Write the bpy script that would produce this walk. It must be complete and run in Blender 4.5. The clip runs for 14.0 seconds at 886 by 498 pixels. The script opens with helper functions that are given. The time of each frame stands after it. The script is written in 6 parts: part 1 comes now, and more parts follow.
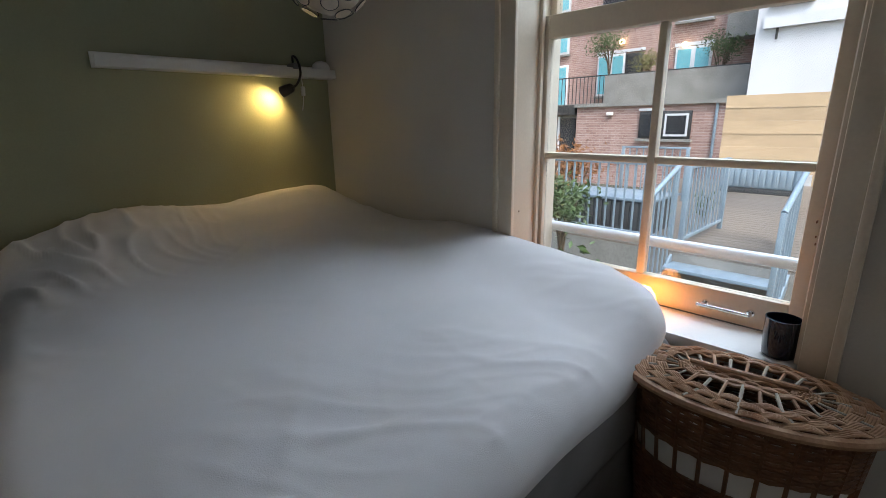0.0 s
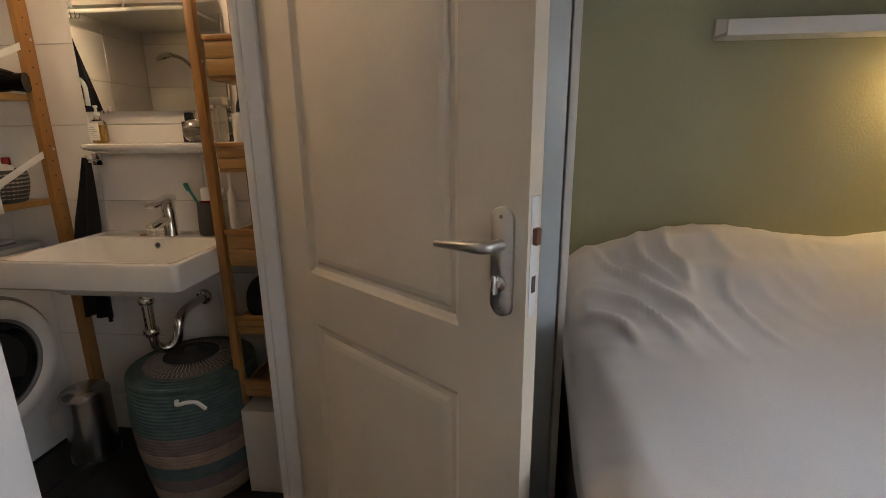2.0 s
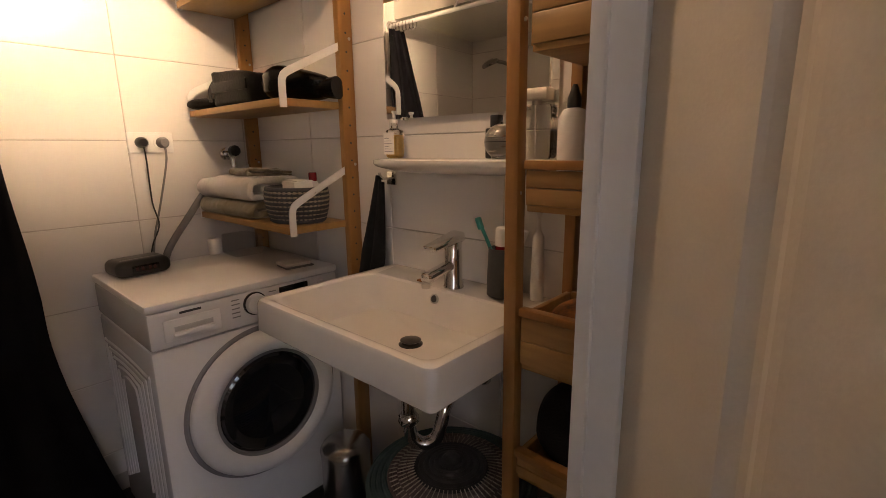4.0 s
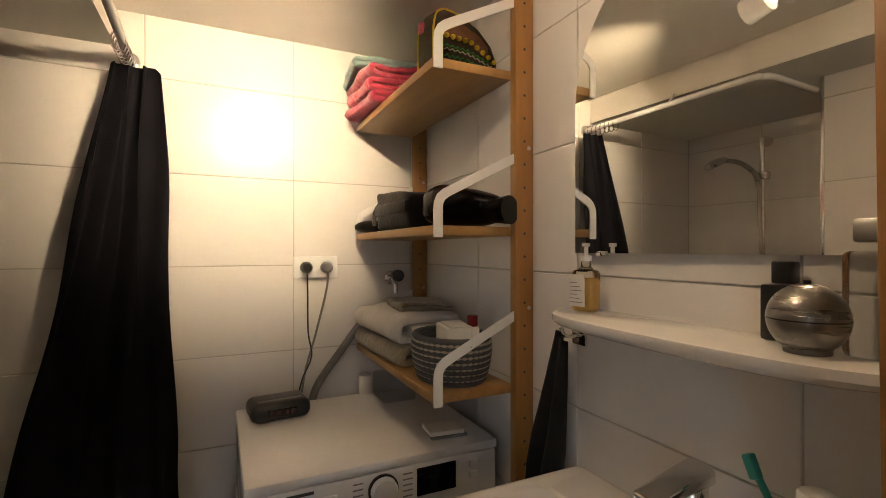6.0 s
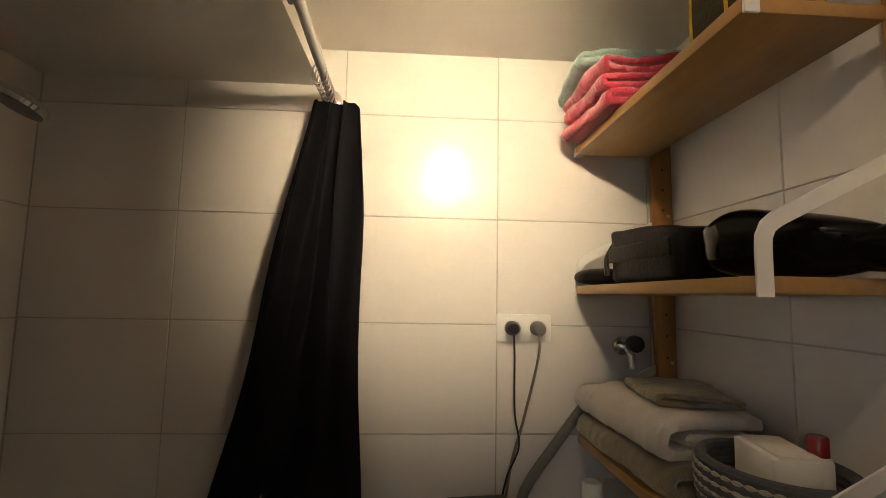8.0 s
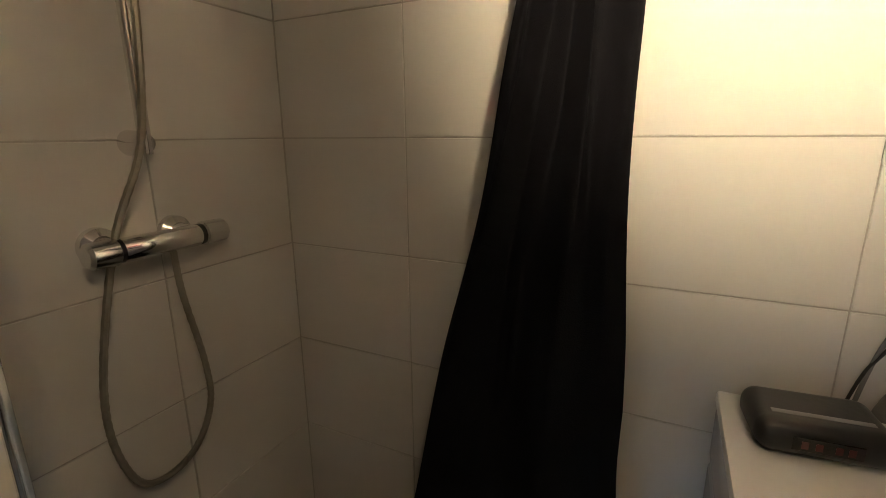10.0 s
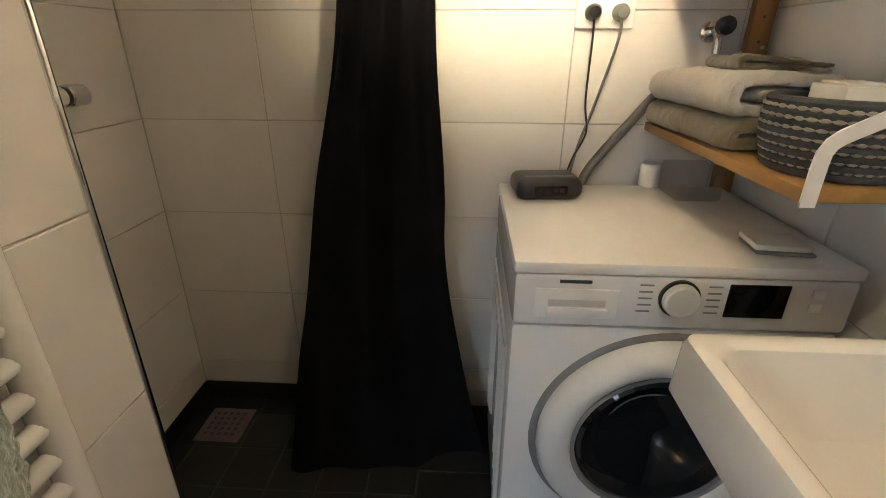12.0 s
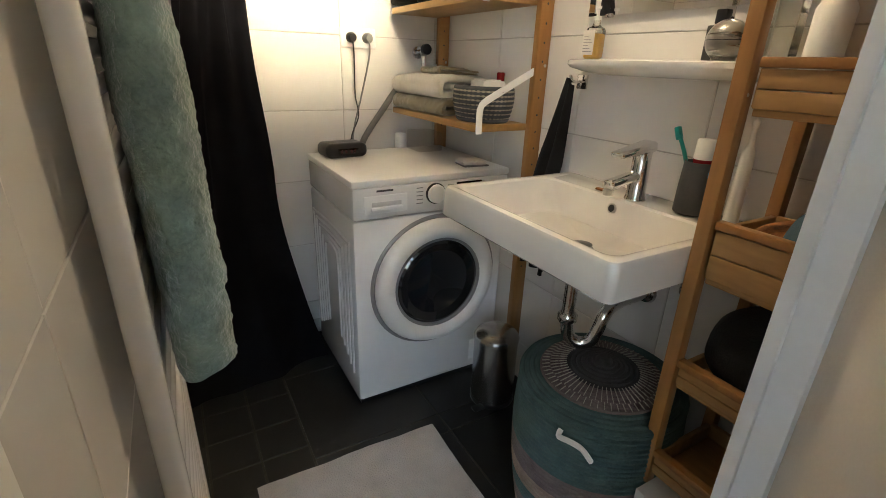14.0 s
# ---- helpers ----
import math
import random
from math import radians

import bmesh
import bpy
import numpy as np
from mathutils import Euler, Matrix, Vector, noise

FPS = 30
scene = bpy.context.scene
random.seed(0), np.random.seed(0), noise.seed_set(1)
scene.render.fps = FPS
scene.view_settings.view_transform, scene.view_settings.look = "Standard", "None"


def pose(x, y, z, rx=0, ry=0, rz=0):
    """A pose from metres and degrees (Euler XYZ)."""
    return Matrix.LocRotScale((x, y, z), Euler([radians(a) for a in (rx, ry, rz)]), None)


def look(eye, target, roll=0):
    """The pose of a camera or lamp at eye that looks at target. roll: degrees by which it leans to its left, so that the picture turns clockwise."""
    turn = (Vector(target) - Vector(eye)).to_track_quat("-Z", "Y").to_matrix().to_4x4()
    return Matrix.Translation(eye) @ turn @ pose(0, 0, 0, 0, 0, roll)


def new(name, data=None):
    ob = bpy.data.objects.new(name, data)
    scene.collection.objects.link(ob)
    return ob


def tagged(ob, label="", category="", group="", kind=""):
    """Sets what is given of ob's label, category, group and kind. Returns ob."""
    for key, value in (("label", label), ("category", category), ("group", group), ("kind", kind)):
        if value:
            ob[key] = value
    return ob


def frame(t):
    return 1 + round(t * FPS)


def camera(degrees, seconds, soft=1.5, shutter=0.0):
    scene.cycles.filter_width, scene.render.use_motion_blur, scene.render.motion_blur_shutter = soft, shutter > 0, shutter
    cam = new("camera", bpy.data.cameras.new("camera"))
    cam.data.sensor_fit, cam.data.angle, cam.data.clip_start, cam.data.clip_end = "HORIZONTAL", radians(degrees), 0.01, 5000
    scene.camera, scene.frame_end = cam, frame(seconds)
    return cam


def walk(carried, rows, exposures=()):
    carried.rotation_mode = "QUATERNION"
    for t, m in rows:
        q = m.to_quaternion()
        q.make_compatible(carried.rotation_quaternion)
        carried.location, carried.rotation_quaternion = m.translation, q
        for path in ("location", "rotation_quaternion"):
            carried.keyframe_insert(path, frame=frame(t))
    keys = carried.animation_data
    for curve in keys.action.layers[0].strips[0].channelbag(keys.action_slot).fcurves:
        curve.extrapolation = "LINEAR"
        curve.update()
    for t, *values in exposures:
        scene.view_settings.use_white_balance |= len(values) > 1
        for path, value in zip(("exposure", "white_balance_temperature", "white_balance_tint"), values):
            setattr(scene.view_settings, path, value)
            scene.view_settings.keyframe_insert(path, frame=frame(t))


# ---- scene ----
cam = camera(87.26, 14.0, soft=0.8)
PATH = [
    (0, (-0.1160, 0.0570, 1.2720), (1.2400, 1.4280, 0.7400), -1.00),
    (0.5, (-0.1120, 0.2590, 1.2300), (0.7830, 1.9730, 0.7180), -1.10),
    (1, (-0.2070, 0.4570, 1.2270), (0.2080, 2.3380, 0.6860), -1.20),
    (1.5, (-0.3010, 0.6720, 1.2210), (-0.2420, 2.6060, 0.7110), -0.70),
    (2, (-0.3890, 0.8420, 1.2410), (-0.5880, 2.7700, 0.7480), -0.60),
    (2.5, (-0.4970, 1.0260, 1.2340), (-0.9530, 2.9230, 0.7950), 0.20),
    (3, (-0.5870, 1.1940, 1.2320), (-1.3650, 2.9860, 0.8030), -0.40),
    (5.3, (-1.0340, 1.7520, 1.2710), (-2.7410, 2.7590, 1.0050), -0.60),
    (5.5, (-1.0620, 1.7680, 1.2870), (-2.8100, 2.7210, 1.0910), -0.60),
    (6, (-1.1020, 1.7930, 1.3270), (-2.9060, 2.6580, 1.3290), 0.00),
    (6.5, (-1.1560, 1.8010, 1.3570), (-2.9700, 2.6250, 1.5250), 0.40),
    (7, (-1.2270, 1.8040, 1.3660), (-3.0810, 2.5110, 1.6170), 0.80),
    (7.5, (-1.3180, 1.8120, 1.3660), (-3.2480, 2.2720, 1.6190), 1.30),
    (8, (-1.4700, 1.7910, 1.3480), (-3.4570, 1.9120, 1.5480), 1.10),
    (8.2, (-1.5520, 1.7440, 1.3290), (-3.5420, 1.7490, 1.5360), 1.10),
    (10.5, (-1.7640, 1.7270, 1.2480), (-3.4500, 0.8040, 0.6960), -1.40),
    (11, (-1.6820, 1.7250, 1.1980), (-3.4100, 0.9960, 0.5020), -1.20),
    (11.5, (-1.5550, 1.7440, 1.1930), (-3.3490, 1.2730, 0.4440), -0.10),
    (12, (-1.3720, 1.7490, 1.1870), (-3.2050, 1.6510, 0.3920), 0.20),
    (12.5, (-1.1990, 1.7020, 1.2000), (-3.0240, 1.9840, 0.4320), 1.20),
    (13, (-1.0280, 1.6050, 1.2130), (-2.8010, 2.1770, 0.4860), 2.30),
    (13.5, (-0.8800, 1.5270, 1.1940), (-2.5780, 2.2750, 0.4480), 1.80),
    (14, (-0.7870, 1.3890, 1.1890), (-2.3900, 2.3260, 0.4450), 2.00),
]
EXPOSURES = [(0.0, 1.4, 6400, 11), (0.5, 1.75, 6550, 11), (1.0, 2.3, 7300, 16), (1.5, 2.55, 7100, 18), (2.5, 2.6, 7300, 24), (3.0, 2.45, 7700, 32), (5.3, 2.65, 6700, 20), (6.5, 2.1, 6600, 15), (8.0, 1.95, 6500, 13), (10.5, 3.05, 6350, 9), (11.5, 3.6, 6200, 8), (12.5, 3.5, 6200, 8), (14.0, 3.6, 6000, 7)]
walk(cam, [(t, look(eye, target, roll)) for t, eye, target, roll in PATH], EXPOSURES)

# ---- world and lights ----
world = bpy.data.worlds.new("overcast_sky")
scene.world = world
world.use_nodes = True
_n = world.node_tree.nodes
_sky = _n.new("ShaderNodeTexSky")
_sky.sky_type = "NISHITA"
_sky.sun_disc = False
_sky.sun_elevation = radians(54)
_sky.sun_rotation = radians(217)
_sky.air_density = 1.6
_sky.dust_density = 3.0
_bg = _n["Background"]
_bg.inputs["Strength"].default_value = 0.15
world.node_tree.links.new(_sky.outputs[0], _bg.inputs["Color"])


def lamp(name, kind, m, energy, color, **more):
    data = bpy.data.lights.new(name, kind)
    data.energy, data.color = energy, color
    for key, value in more.items():
        if key == "size":
            data.size = value
        elif key == "size_y":
            data.shape, data.size_y = "RECTANGLE", value
        elif key == "radius":
            data.shadow_soft_size = value
        elif key == "spot":
            data.spot_size, data.spot_blend = radians(value), 0.9
        elif key == "angle":
            data.angle = radians(value)
    ob = new(name, data)
    ob.matrix_world = m
    return ob


lamp("overcast_sun", "SUN", look((-3, -4, 7), (0, 0, 0)), 1.5, (1.0, 0.97, 0.93), angle=25)
# stands in for the open sky above the courtyard
lamp("window_daylight", "AREA", look((3.3, 0.6, 3.9), (1.3, 0.75, 1.2)), 78, (0.74, 0.87, 1.0), size=3.2, size_y=2.4)
# fill light for the bedroom, through an added window out of view
lamp("unseen_window_fill", "AREA", look((2.15, -0.95, 1.85), (0.2, 1.6, 1.2)), 2.2, (0.80, 0.92, 1.0), size=1.15, size_y=1.35)
# bathroom ceiling spot and its glow, turned to the back wall
SPOT = (-1.62, 1.98, 1.90)
lamp("bathroom_spot", "SPOT", look((-1.815, 1.93, 1.885), (-2.69, 1.865, 1.70)), 13, (1.0, 0.77, 0.47), radius=0.02, spot=79)
lamp("bathroom_bulb", "POINT", pose(-1.625, 1.995, 1.885), 1.0, (1.0, 0.75, 0.46), radius=0.025)
lamp("reading_bulb", "SPOT", look((1.066, 2.428, 1.425), (1.02, 2.47, 1.36)), 2.0, (1.0, 0.66, 0.24), radius=0.012, spot=165)

# ---- builders ----
def node_material(name, color, rough=0.6, metal=0.0, vary=0.12, scale=6.0, fine=60.0, bump=0.1, second=None,
                  stretch=(1, 1, 1), coat=0.0, per_piece=0.0, sheen=0.0, spec=0.5, transmission=0.0, emit=None):
    """A procedural surface: two scales of colour variation, rough patches and fine relief."""
    m = bpy.data.materials.new(name)
    m.use_nodes = True
    nt = m.node_tree
    nodes, link = nt.nodes, nt.links.new
    b = nodes["Principled BSDF"]
    tc = nodes.new("ShaderNodeTexCoord")
    mp = nodes.new("ShaderNodeMapping")
    mp.inputs["Scale"].default_value = stretch
    link(tc.outputs["Object"], mp.inputs["Vector"])
    big = nodes.new("ShaderNodeTexNoise")
    big.inputs["Scale"].default_value = scale
    big.inputs["Detail"].default_value = 5
    small = nodes.new("ShaderNodeTexNoise")
    small.inputs["Scale"].default_value = fine
    small.inputs["Detail"].default_value = 4
    for x in (big, small):
        link(mp.outputs[0], x.inputs["Vector"])
    mix = nodes.new("ShaderNodeMix")
    mix.data_type = "RGBA"
    second = second or tuple(c * (1 - vary * 2) for c in color)
    mix.inputs["A"].default_value = (*color, 1)
    mix.inputs["B"].default_value = (*second, 1)
    add = nodes.new("ShaderNodeMath")
    add.operation = "MULTIPLY_ADD"
    link(small.outputs["Fac"], add.inputs[0])
    add.inputs[1].default_value = 0.5
    link(big.outputs["Fac"], add.inputs[2])
    ramp = nodes.new("ShaderNodeMapRange")
    ramp.inputs["From Min"].default_value = 0.5
    ramp.inputs["From Max"].default_value = 1.0
    link(add.outputs[0], ramp.inputs["Value"])
    link(ramp.outputs[0], mix.inputs["Factor"])
    out = mix.outputs["Result"]
    if per_piece:
        info = nodes.new("ShaderNodeObjectInfo")
        hue = nodes.new("ShaderNodeHueSaturation")
        rng = nodes.new("ShaderNodeMapRange")
        rng.inputs["To Min"].default_value = 1 - per_piece
        rng.inputs["To Max"].default_value = 1 + per_piece
        link(info.outputs["Random"], rng.inputs["Value"])
        link(rng.outputs[0], hue.inputs["Value"])
        link(out, hue.inputs["Color"])
        out = hue.outputs[0]
    link(out, b.inputs["Base Color"])
    rr = nodes.new("ShaderNodeMapRange")
    rr.inputs["To Min"].default_value = max(0.02, rough * 0.85)
    rr.inputs["To Max"].default_value = min(1, rough * 1.15)
    link(big.outputs["Fac"], rr.inputs["Value"])
    link(rr.outputs[0], b.inputs["Roughness"])
    b.inputs["Metallic"].default_value = metal
    b.inputs["Coat Weight"].default_value = coat
    b.inputs["Sheen Weight"].default_value = sheen
    b.inputs["Specular IOR Level"].default_value = spec
    b.inputs["Transmission Weight"].default_value = transmission
    if emit:
        b.inputs["Emission Color"].default_value = (*emit[0], 1)
        b.inputs["Emission Strength"].default_value = emit[1]
    if bump:
        bp = nodes.new("ShaderNodeBump")
        bp.inputs["Strength"].default_value = bump
        bp.inputs["Distance"].default_value = 0.004
        link(small.outputs["Fac"], bp.inputs["Height"])
        link(bp.outputs[0], b.inputs["Normal"])
    return m


def box(bm, x0, x1, y0, y1, z0, z1, bevel=0.0, seg=2):
    """A box between two corners, with bevelled edges."""
    c = Vector(((x0 + x1) / 2, (y0 + y1) / 2, (z0 + z1) / 2))
    m = Matrix.Translation(c) @ Matrix.Diagonal((abs(x1 - x0), abs(y1 - y0), abs(z1 - z0), 1))
    vs = bmesh.ops.create_cube(bm, size=1, matrix=m)["verts"]
    if bevel:
        es = list({e for v in vs for e in v.link_edges})
        bmesh.ops.bevel(bm, geom=es, offset=bevel, segments=seg, profile=0.5, affect="EDGES", clamp_overlap=True)
    return bm


def boxm(*args, **kw):
    return box(bmesh.new(), *args, **kw)


def tube(bm, pts, r, n=12, caps=True, closed=False):
    """A round rod along a line of points; r may be one radius a point."""
    pts = [Vector(p) for p in pts]
    rs = r if isinstance(r, (list, tuple)) else [r] * len(pts)
    rings = []
    last = None
    for i, p in enumerate(pts):
        a = pts[(i - 1) % len(pts)] if closed else pts[max(i - 1, 0)]
        b = pts[(i + 1) % len(pts)] if closed else pts[min(i + 1, len(pts) - 1)]
        d = (b - a).normalized()
        if last is None:
            last = d.orthogonal().normalized()
        u = (last - d * last.dot(d)).normalized()
        last = u
        w = d.cross(u)
        rings.append([bm.verts.new(p + (u * math.cos(k * math.tau / n) + w * math.sin(k * math.tau / n)) * rs[i]) for k in range(n)])
    m = len(rings)
    for i in range(m if closed else m - 1):
        a, b = rings[i], rings[(i + 1) % m]
        for k in range(n):
            bm.faces.new((a[k], a[(k + 1) % n], b[(k + 1) % n], b[k]))
    if caps and not closed:
        bm.faces.new(rings[0][::-1])
        bm.faces.new(rings[-1])
    return bm


def smooth_path(pts, steps=6):
    """Catmull-Rom points through pts."""
    p = [Vector(q) for q in pts]
    out = []
    for i in range(len(p) - 1):
        a, b, c, d = p[max(i - 1, 0)], p[i], p[i + 1], p[min(i + 2, len(p) - 1)]
        for k in range(steps):
            t = k / steps
            out.append(0.5 * ((2 * b) + (c - a) * t + (2 * a - 5 * b + 4 * c - d) * t * t + (3 * b - a - 3 * c + d) * t ** 3))
    out.append(p[-1])
    return out


def lathe(bm, profile, n=32, at=(0, 0, 0), sx=1.0, sy=1.0, caps=True):
    """A turned body: profile of (radius, z), about the upright axis at a point."""
    rings = []
    for r, z in profile:
        rings.append([bm.verts.new((at[0] + r * sx * math.cos(k * math.tau / n), at[1] + r * sy * math.sin(k * math.tau / n), at[2] + z)) for k in range(n)])
    for a, b in zip(rings, rings[1:]):
        for k in range(n):
            bm.faces.new((a[k], a[(k + 1) % n], b[(k + 1) % n], b[k]))
    if caps:
        bm.faces.new(rings[0][::-1])
        bm.faces.new(rings[-1])
    return bm


def sheet(nu, nv, fn, thick=0.0):
    """A cloth-like grid from fn(u, v), with u and v from 0 to 1; closed to a slab if thick."""
    bm = bmesh.new()
    g = [[bm.verts.new(fn(i / nu, j / nv)) for j in range(nv + 1)] for i in range(nu + 1)]
    for i in range(nu):
        for j in range(nv):
            bm.faces.new((g[i][j], g[i + 1][j], g[i + 1][j + 1], g[i][j + 1]))
    if thick:
        bmesh.ops.recalc_face_normals(bm, faces=bm.faces)
        bmesh.ops.solidify(bm, geom=list(bm.faces), thickness=thick)
    return bm


def moved(bm, m):
    bmesh.ops.transform(bm, matrix=m, verts=bm.verts)
    return bm


def mesh_of(name, bm, material, smooth=True, angle=40):
    bmesh.ops.recalc_face_normals(bm, faces=bm.faces)
    me = bpy.data.meshes.new(name)
    if smooth:
        for f in bm.faces:
            f.smooth = True
        lim = radians(angle)
        for e in bm.edges:
            if len(e.link_faces) == 2 and e.calc_face_angle(0) > lim:
                e.smooth = False
    bm.to_mesh(me)
    bm.free()
    if material:
        me.materials.append(material)
    return me


def part(name, bm, material, parent=None, label="", smooth=True, angle=40):
    """Links a bmesh as one mesh object under a thing or a part."""
    ob = new(name, mesh_of(name, bm, material, smooth, angle))
    if parent:
        ob.parent = parent
    return tagged(ob, label)


def thing(name, label, category, at=(0, 0, 0), rz=0.0, group=""):
    ob = new(name)
    ob.empty_display_size = 0.1
    ob.matrix_basis = pose(*at, 0, 0, rz)
    return tagged(ob, label, category, group)


def single(name, bm, material, label, category, group="", at=None, rz=0.0, smooth=True, angle=40):
    ob = tagged(part(name, bm, material, None, label, smooth, angle), "", category, group)
    if at:
        ob.matrix_basis = pose(*at, 0, 0, rz)
    return ob


def structure(name, bm, material, label, category, smooth=False):
    ob = part(name, bm, material, None, label, smooth)
    return tagged(ob, "", category, "", "structure")


def wob(p, s, a, seed=0.0):
    """Soft random offset at a point."""
    return a * noise.noise(Vector((p[0] * s + seed, p[1] * s - seed, p[2] * s + 2 * seed)))

# ---- materials ----
M_GREEN = node_material("green_wall_paint", (0.345, 0.36, 0.24), 0.75, vary=0.06, scale=2.5, fine=120, bump=0.25)
M_WALL = node_material("warm_white_wall_paint", (0.66, 0.62, 0.57), 0.75, vary=0.05, scale=2.0, fine=140, bump=0.2)
M_CEIL = node_material("white_ceiling_paint", (0.72, 0.69, 0.63), 0.8, vary=0.04, scale=2.0, fine=120, bump=0.15)
M_TRIM = node_material("cream_gloss_paint", (0.74, 0.64, 0.51), 0.35, vary=0.06, scale=4.0, fine=90, bump=0.08)
M_DOOR = node_material("cream_door_paint", (0.66, 0.59, 0.49), 0.42, vary=0.05, scale=3.0, fine=220, bump=0.09)
M_TILE = node_material("white_wall_tile_glaze", (0.72, 0.70, 0.68), 0.26, vary=0.012, scale=3.0, fine=14, bump=0.04, per_piece=0.02)
M_GROUT = node_material("grey_grout", (0.54, 0.52, 0.49), 0.9, vary=0.12, scale=9, fine=150, bump=0.3)
M_FLOORTILE = node_material("anthracite_floor_tile", (0.011, 0.011, 0.012), 0.5, vary=0.25, scale=7, fine=70, bump=0.15, per_piece=0.15)
M_DARKGROUT = node_material("dark_grout", (0.06, 0.055, 0.045), 0.9, vary=0.2, scale=12, fine=120, bump=0.2)
M_WOODFLOOR = node_material("brown_wood_floor", (0.22, 0.12, 0.06), 0.45, vary=0.25, scale=4, fine=40, bump=0.15, stretch=(1, 14, 1), per_piece=0.15)
M_LINEN = node_material("white_cotton", (0.72, 0.70, 0.71), 0.9, vary=0.03, scale=5, fine=400, bump=0.25, sheen=0.1)
M_BOXSPRING = node_material("grey_woven_fabric", (0.20, 0.19, 0.185), 0.95, vary=0.1, scale=8, fine=500, bump=0.4)
M_GLOSSBLUE = node_material("daylight_tinted_gloss_lacquer", (0.55, 0.62, 0.66), 0.16, vary=0.02, scale=2, fine=20, bump=0.02)
M_WHITEPL = node_material("white_plastic", (0.78, 0.78, 0.77), 0.35, vary=0.03, scale=5, fine=60, bump=0.03)
M_ENAMEL = node_material("white_enamelled_steel", (0.76, 0.76, 0.76), 0.25, vary=0.02, scale=4, fine=60, bump=0.02, coat=0.3)
M_CERAMIC = node_material("white_ceramic", (0.78, 0.76, 0.73), 0.10, vary=0.02, scale=3, fine=30, bump=0.0, coat=0.5)
M_CHROME = node_material("chrome", (0.78, 0.78, 0.78), 0.12, 1.0, vary=0.03, scale=8, fine=80, bump=0.0)
M_STEEL = node_material("brushed_steel", (0.55, 0.54, 0.52), 0.32, 1.0, vary=0.06, scale=10, fine=200, bump=0.05, stretch=(1, 1, 12))
M_BLACKPL = node_material("black_plastic", (0.014, 0.014, 0.016), 0.3, vary=0.15, scale=12, fine=90, bump=0.05)
M_BLACKCLOTH = node_material("black_fabric", (0.005, 0.005, 0.008), 0.8, vary=0.15, scale=12, fine=350, bump=0.3, spec=0.12)
M_BAMBOO = node_material("oiled_bamboo", (0.42, 0.205, 0.06), 0.42, vary=0.18, scale=5, fine=60, bump=0.08, stretch=(1, 1, 0.12))
M_SHELFWOOD = node_material("shelf_bamboo", (0.45, 0.25, 0.085), 0.42, vary=0.18, scale=5, fine=60, bump=0.08, stretch=(0.15, 1, 1))
M_FROSTGREEN = node_material("sage_terry", (0.25, 0.335, 0.285), 0.95, vary=0.2, scale=22, fine=170, bump=1.0, sheen=0.5)
M_REDTERRY = node_material("raspberry_terry", (0.45, 0.026, 0.066), 0.95, vary=0.12, scale=16, fine=260, bump=0.8, sheen=0.4)
M_TEALTERRY = node_material("pale_teal_terry", (0.30, 0.42, 0.40), 0.95, vary=0.1, scale=16, fine=260, bump=0.8, sheen=0.4)
M_WHITETERRY = node_material("white_terry", (0.66, 0.63, 0.58), 0.95, vary=0.08, scale=16, fine=260, bump=0.8, sheen=0.4)
M_OLIVETERRY = node_material("olive_terry", (0.25, 0.21, 0.13), 0.95, vary=0.12, scale=16, fine=260, bump=0.8, sheen=0.4)
M_WICKER = node_material("brown_wicker", (0.56, 0.35, 0.21), 0.5, vary=0.25, scale=18, fine=120, bump=0.3, second=(0.33, 0.17, 0.09))
M_WICKERDARK = node_material("dark_brown_wicker", (0.22, 0.095, 0.04), 0.6, vary=0.25, scale=18, fine=120, bump=0.4)
M_GLASSBLUE = node_material("dark_blue_glass", (0.006, 0.012, 0.03), 0.08, vary=0.05, bump=0.0, coat=0.6)
M_STRIPEGREY = node_material("grey_rope", (0.085, 0.09, 0.10), 0.9, vary=0.15, scale=20, fine=200, bump=0.6)
M_CREAMROPE = node_material("cream_rope", (0.55, 0.50, 0.42), 0.9, vary=0.15, scale=20, fine=200, bump=0.6)
M_TEALROPE = node_material("teal_rope", (0.082, 0.138, 0.138), 0.9, vary=0.15, scale=20, fine=200, bump=0.6)
M_BROWNROPE = node_material("taupe_rope", (0.19, 0.150, 0.145), 0.9, vary=0.15, scale=20, fine=200, bump=0.6)
M_CHARROPE = node_material("charcoal_rope", (0.065, 0.062, 0.065), 0.9, vary=0.15, scale=20, fine=200, bump=0.6)
M_BEIGEROPE = node_material("beige_rope", (0.34, 0.26, 0.20), 0.9, vary=0.15, scale=20, fine=200, bump=0.6)
M_LEATHER = node_material("black_leather", (0.0035, 0.003, 0.003), 0.5, spec=0.15, vary=0.2, scale=9, fine=140, bump=0.3)
M_GREYPL = node_material("grey_plastic_hose", (0.20, 0.20, 0.20), 0.55, vary=0.1, scale=12, fine=120, bump=0.2)
M_STONECUP = node_material("anthracite_stoneware", (0.055, 0.058, 0.062), 0.6, vary=0.15, scale=14, fine=150, bump=0.2)
M_RED = node_material("dark_red_liquid", (0.18, 0.008, 0.012), 0.2, vary=0.05, bump=0.0)
M_AMBER = node_material("amber_liquid", (0.72, 0.44, 0.10), 0.12, vary=0.05, bump=0.0, coat=0.4)
M_PAPER = node_material("white_paper_label", (0.74, 0.72, 0.68), 0.7, vary=0.04, scale=20, fine=200, bump=0.05)
M_INK = node_material("dark_print", (0.05, 0.05, 0.055), 0.6, vary=0.05, bump=0.0)
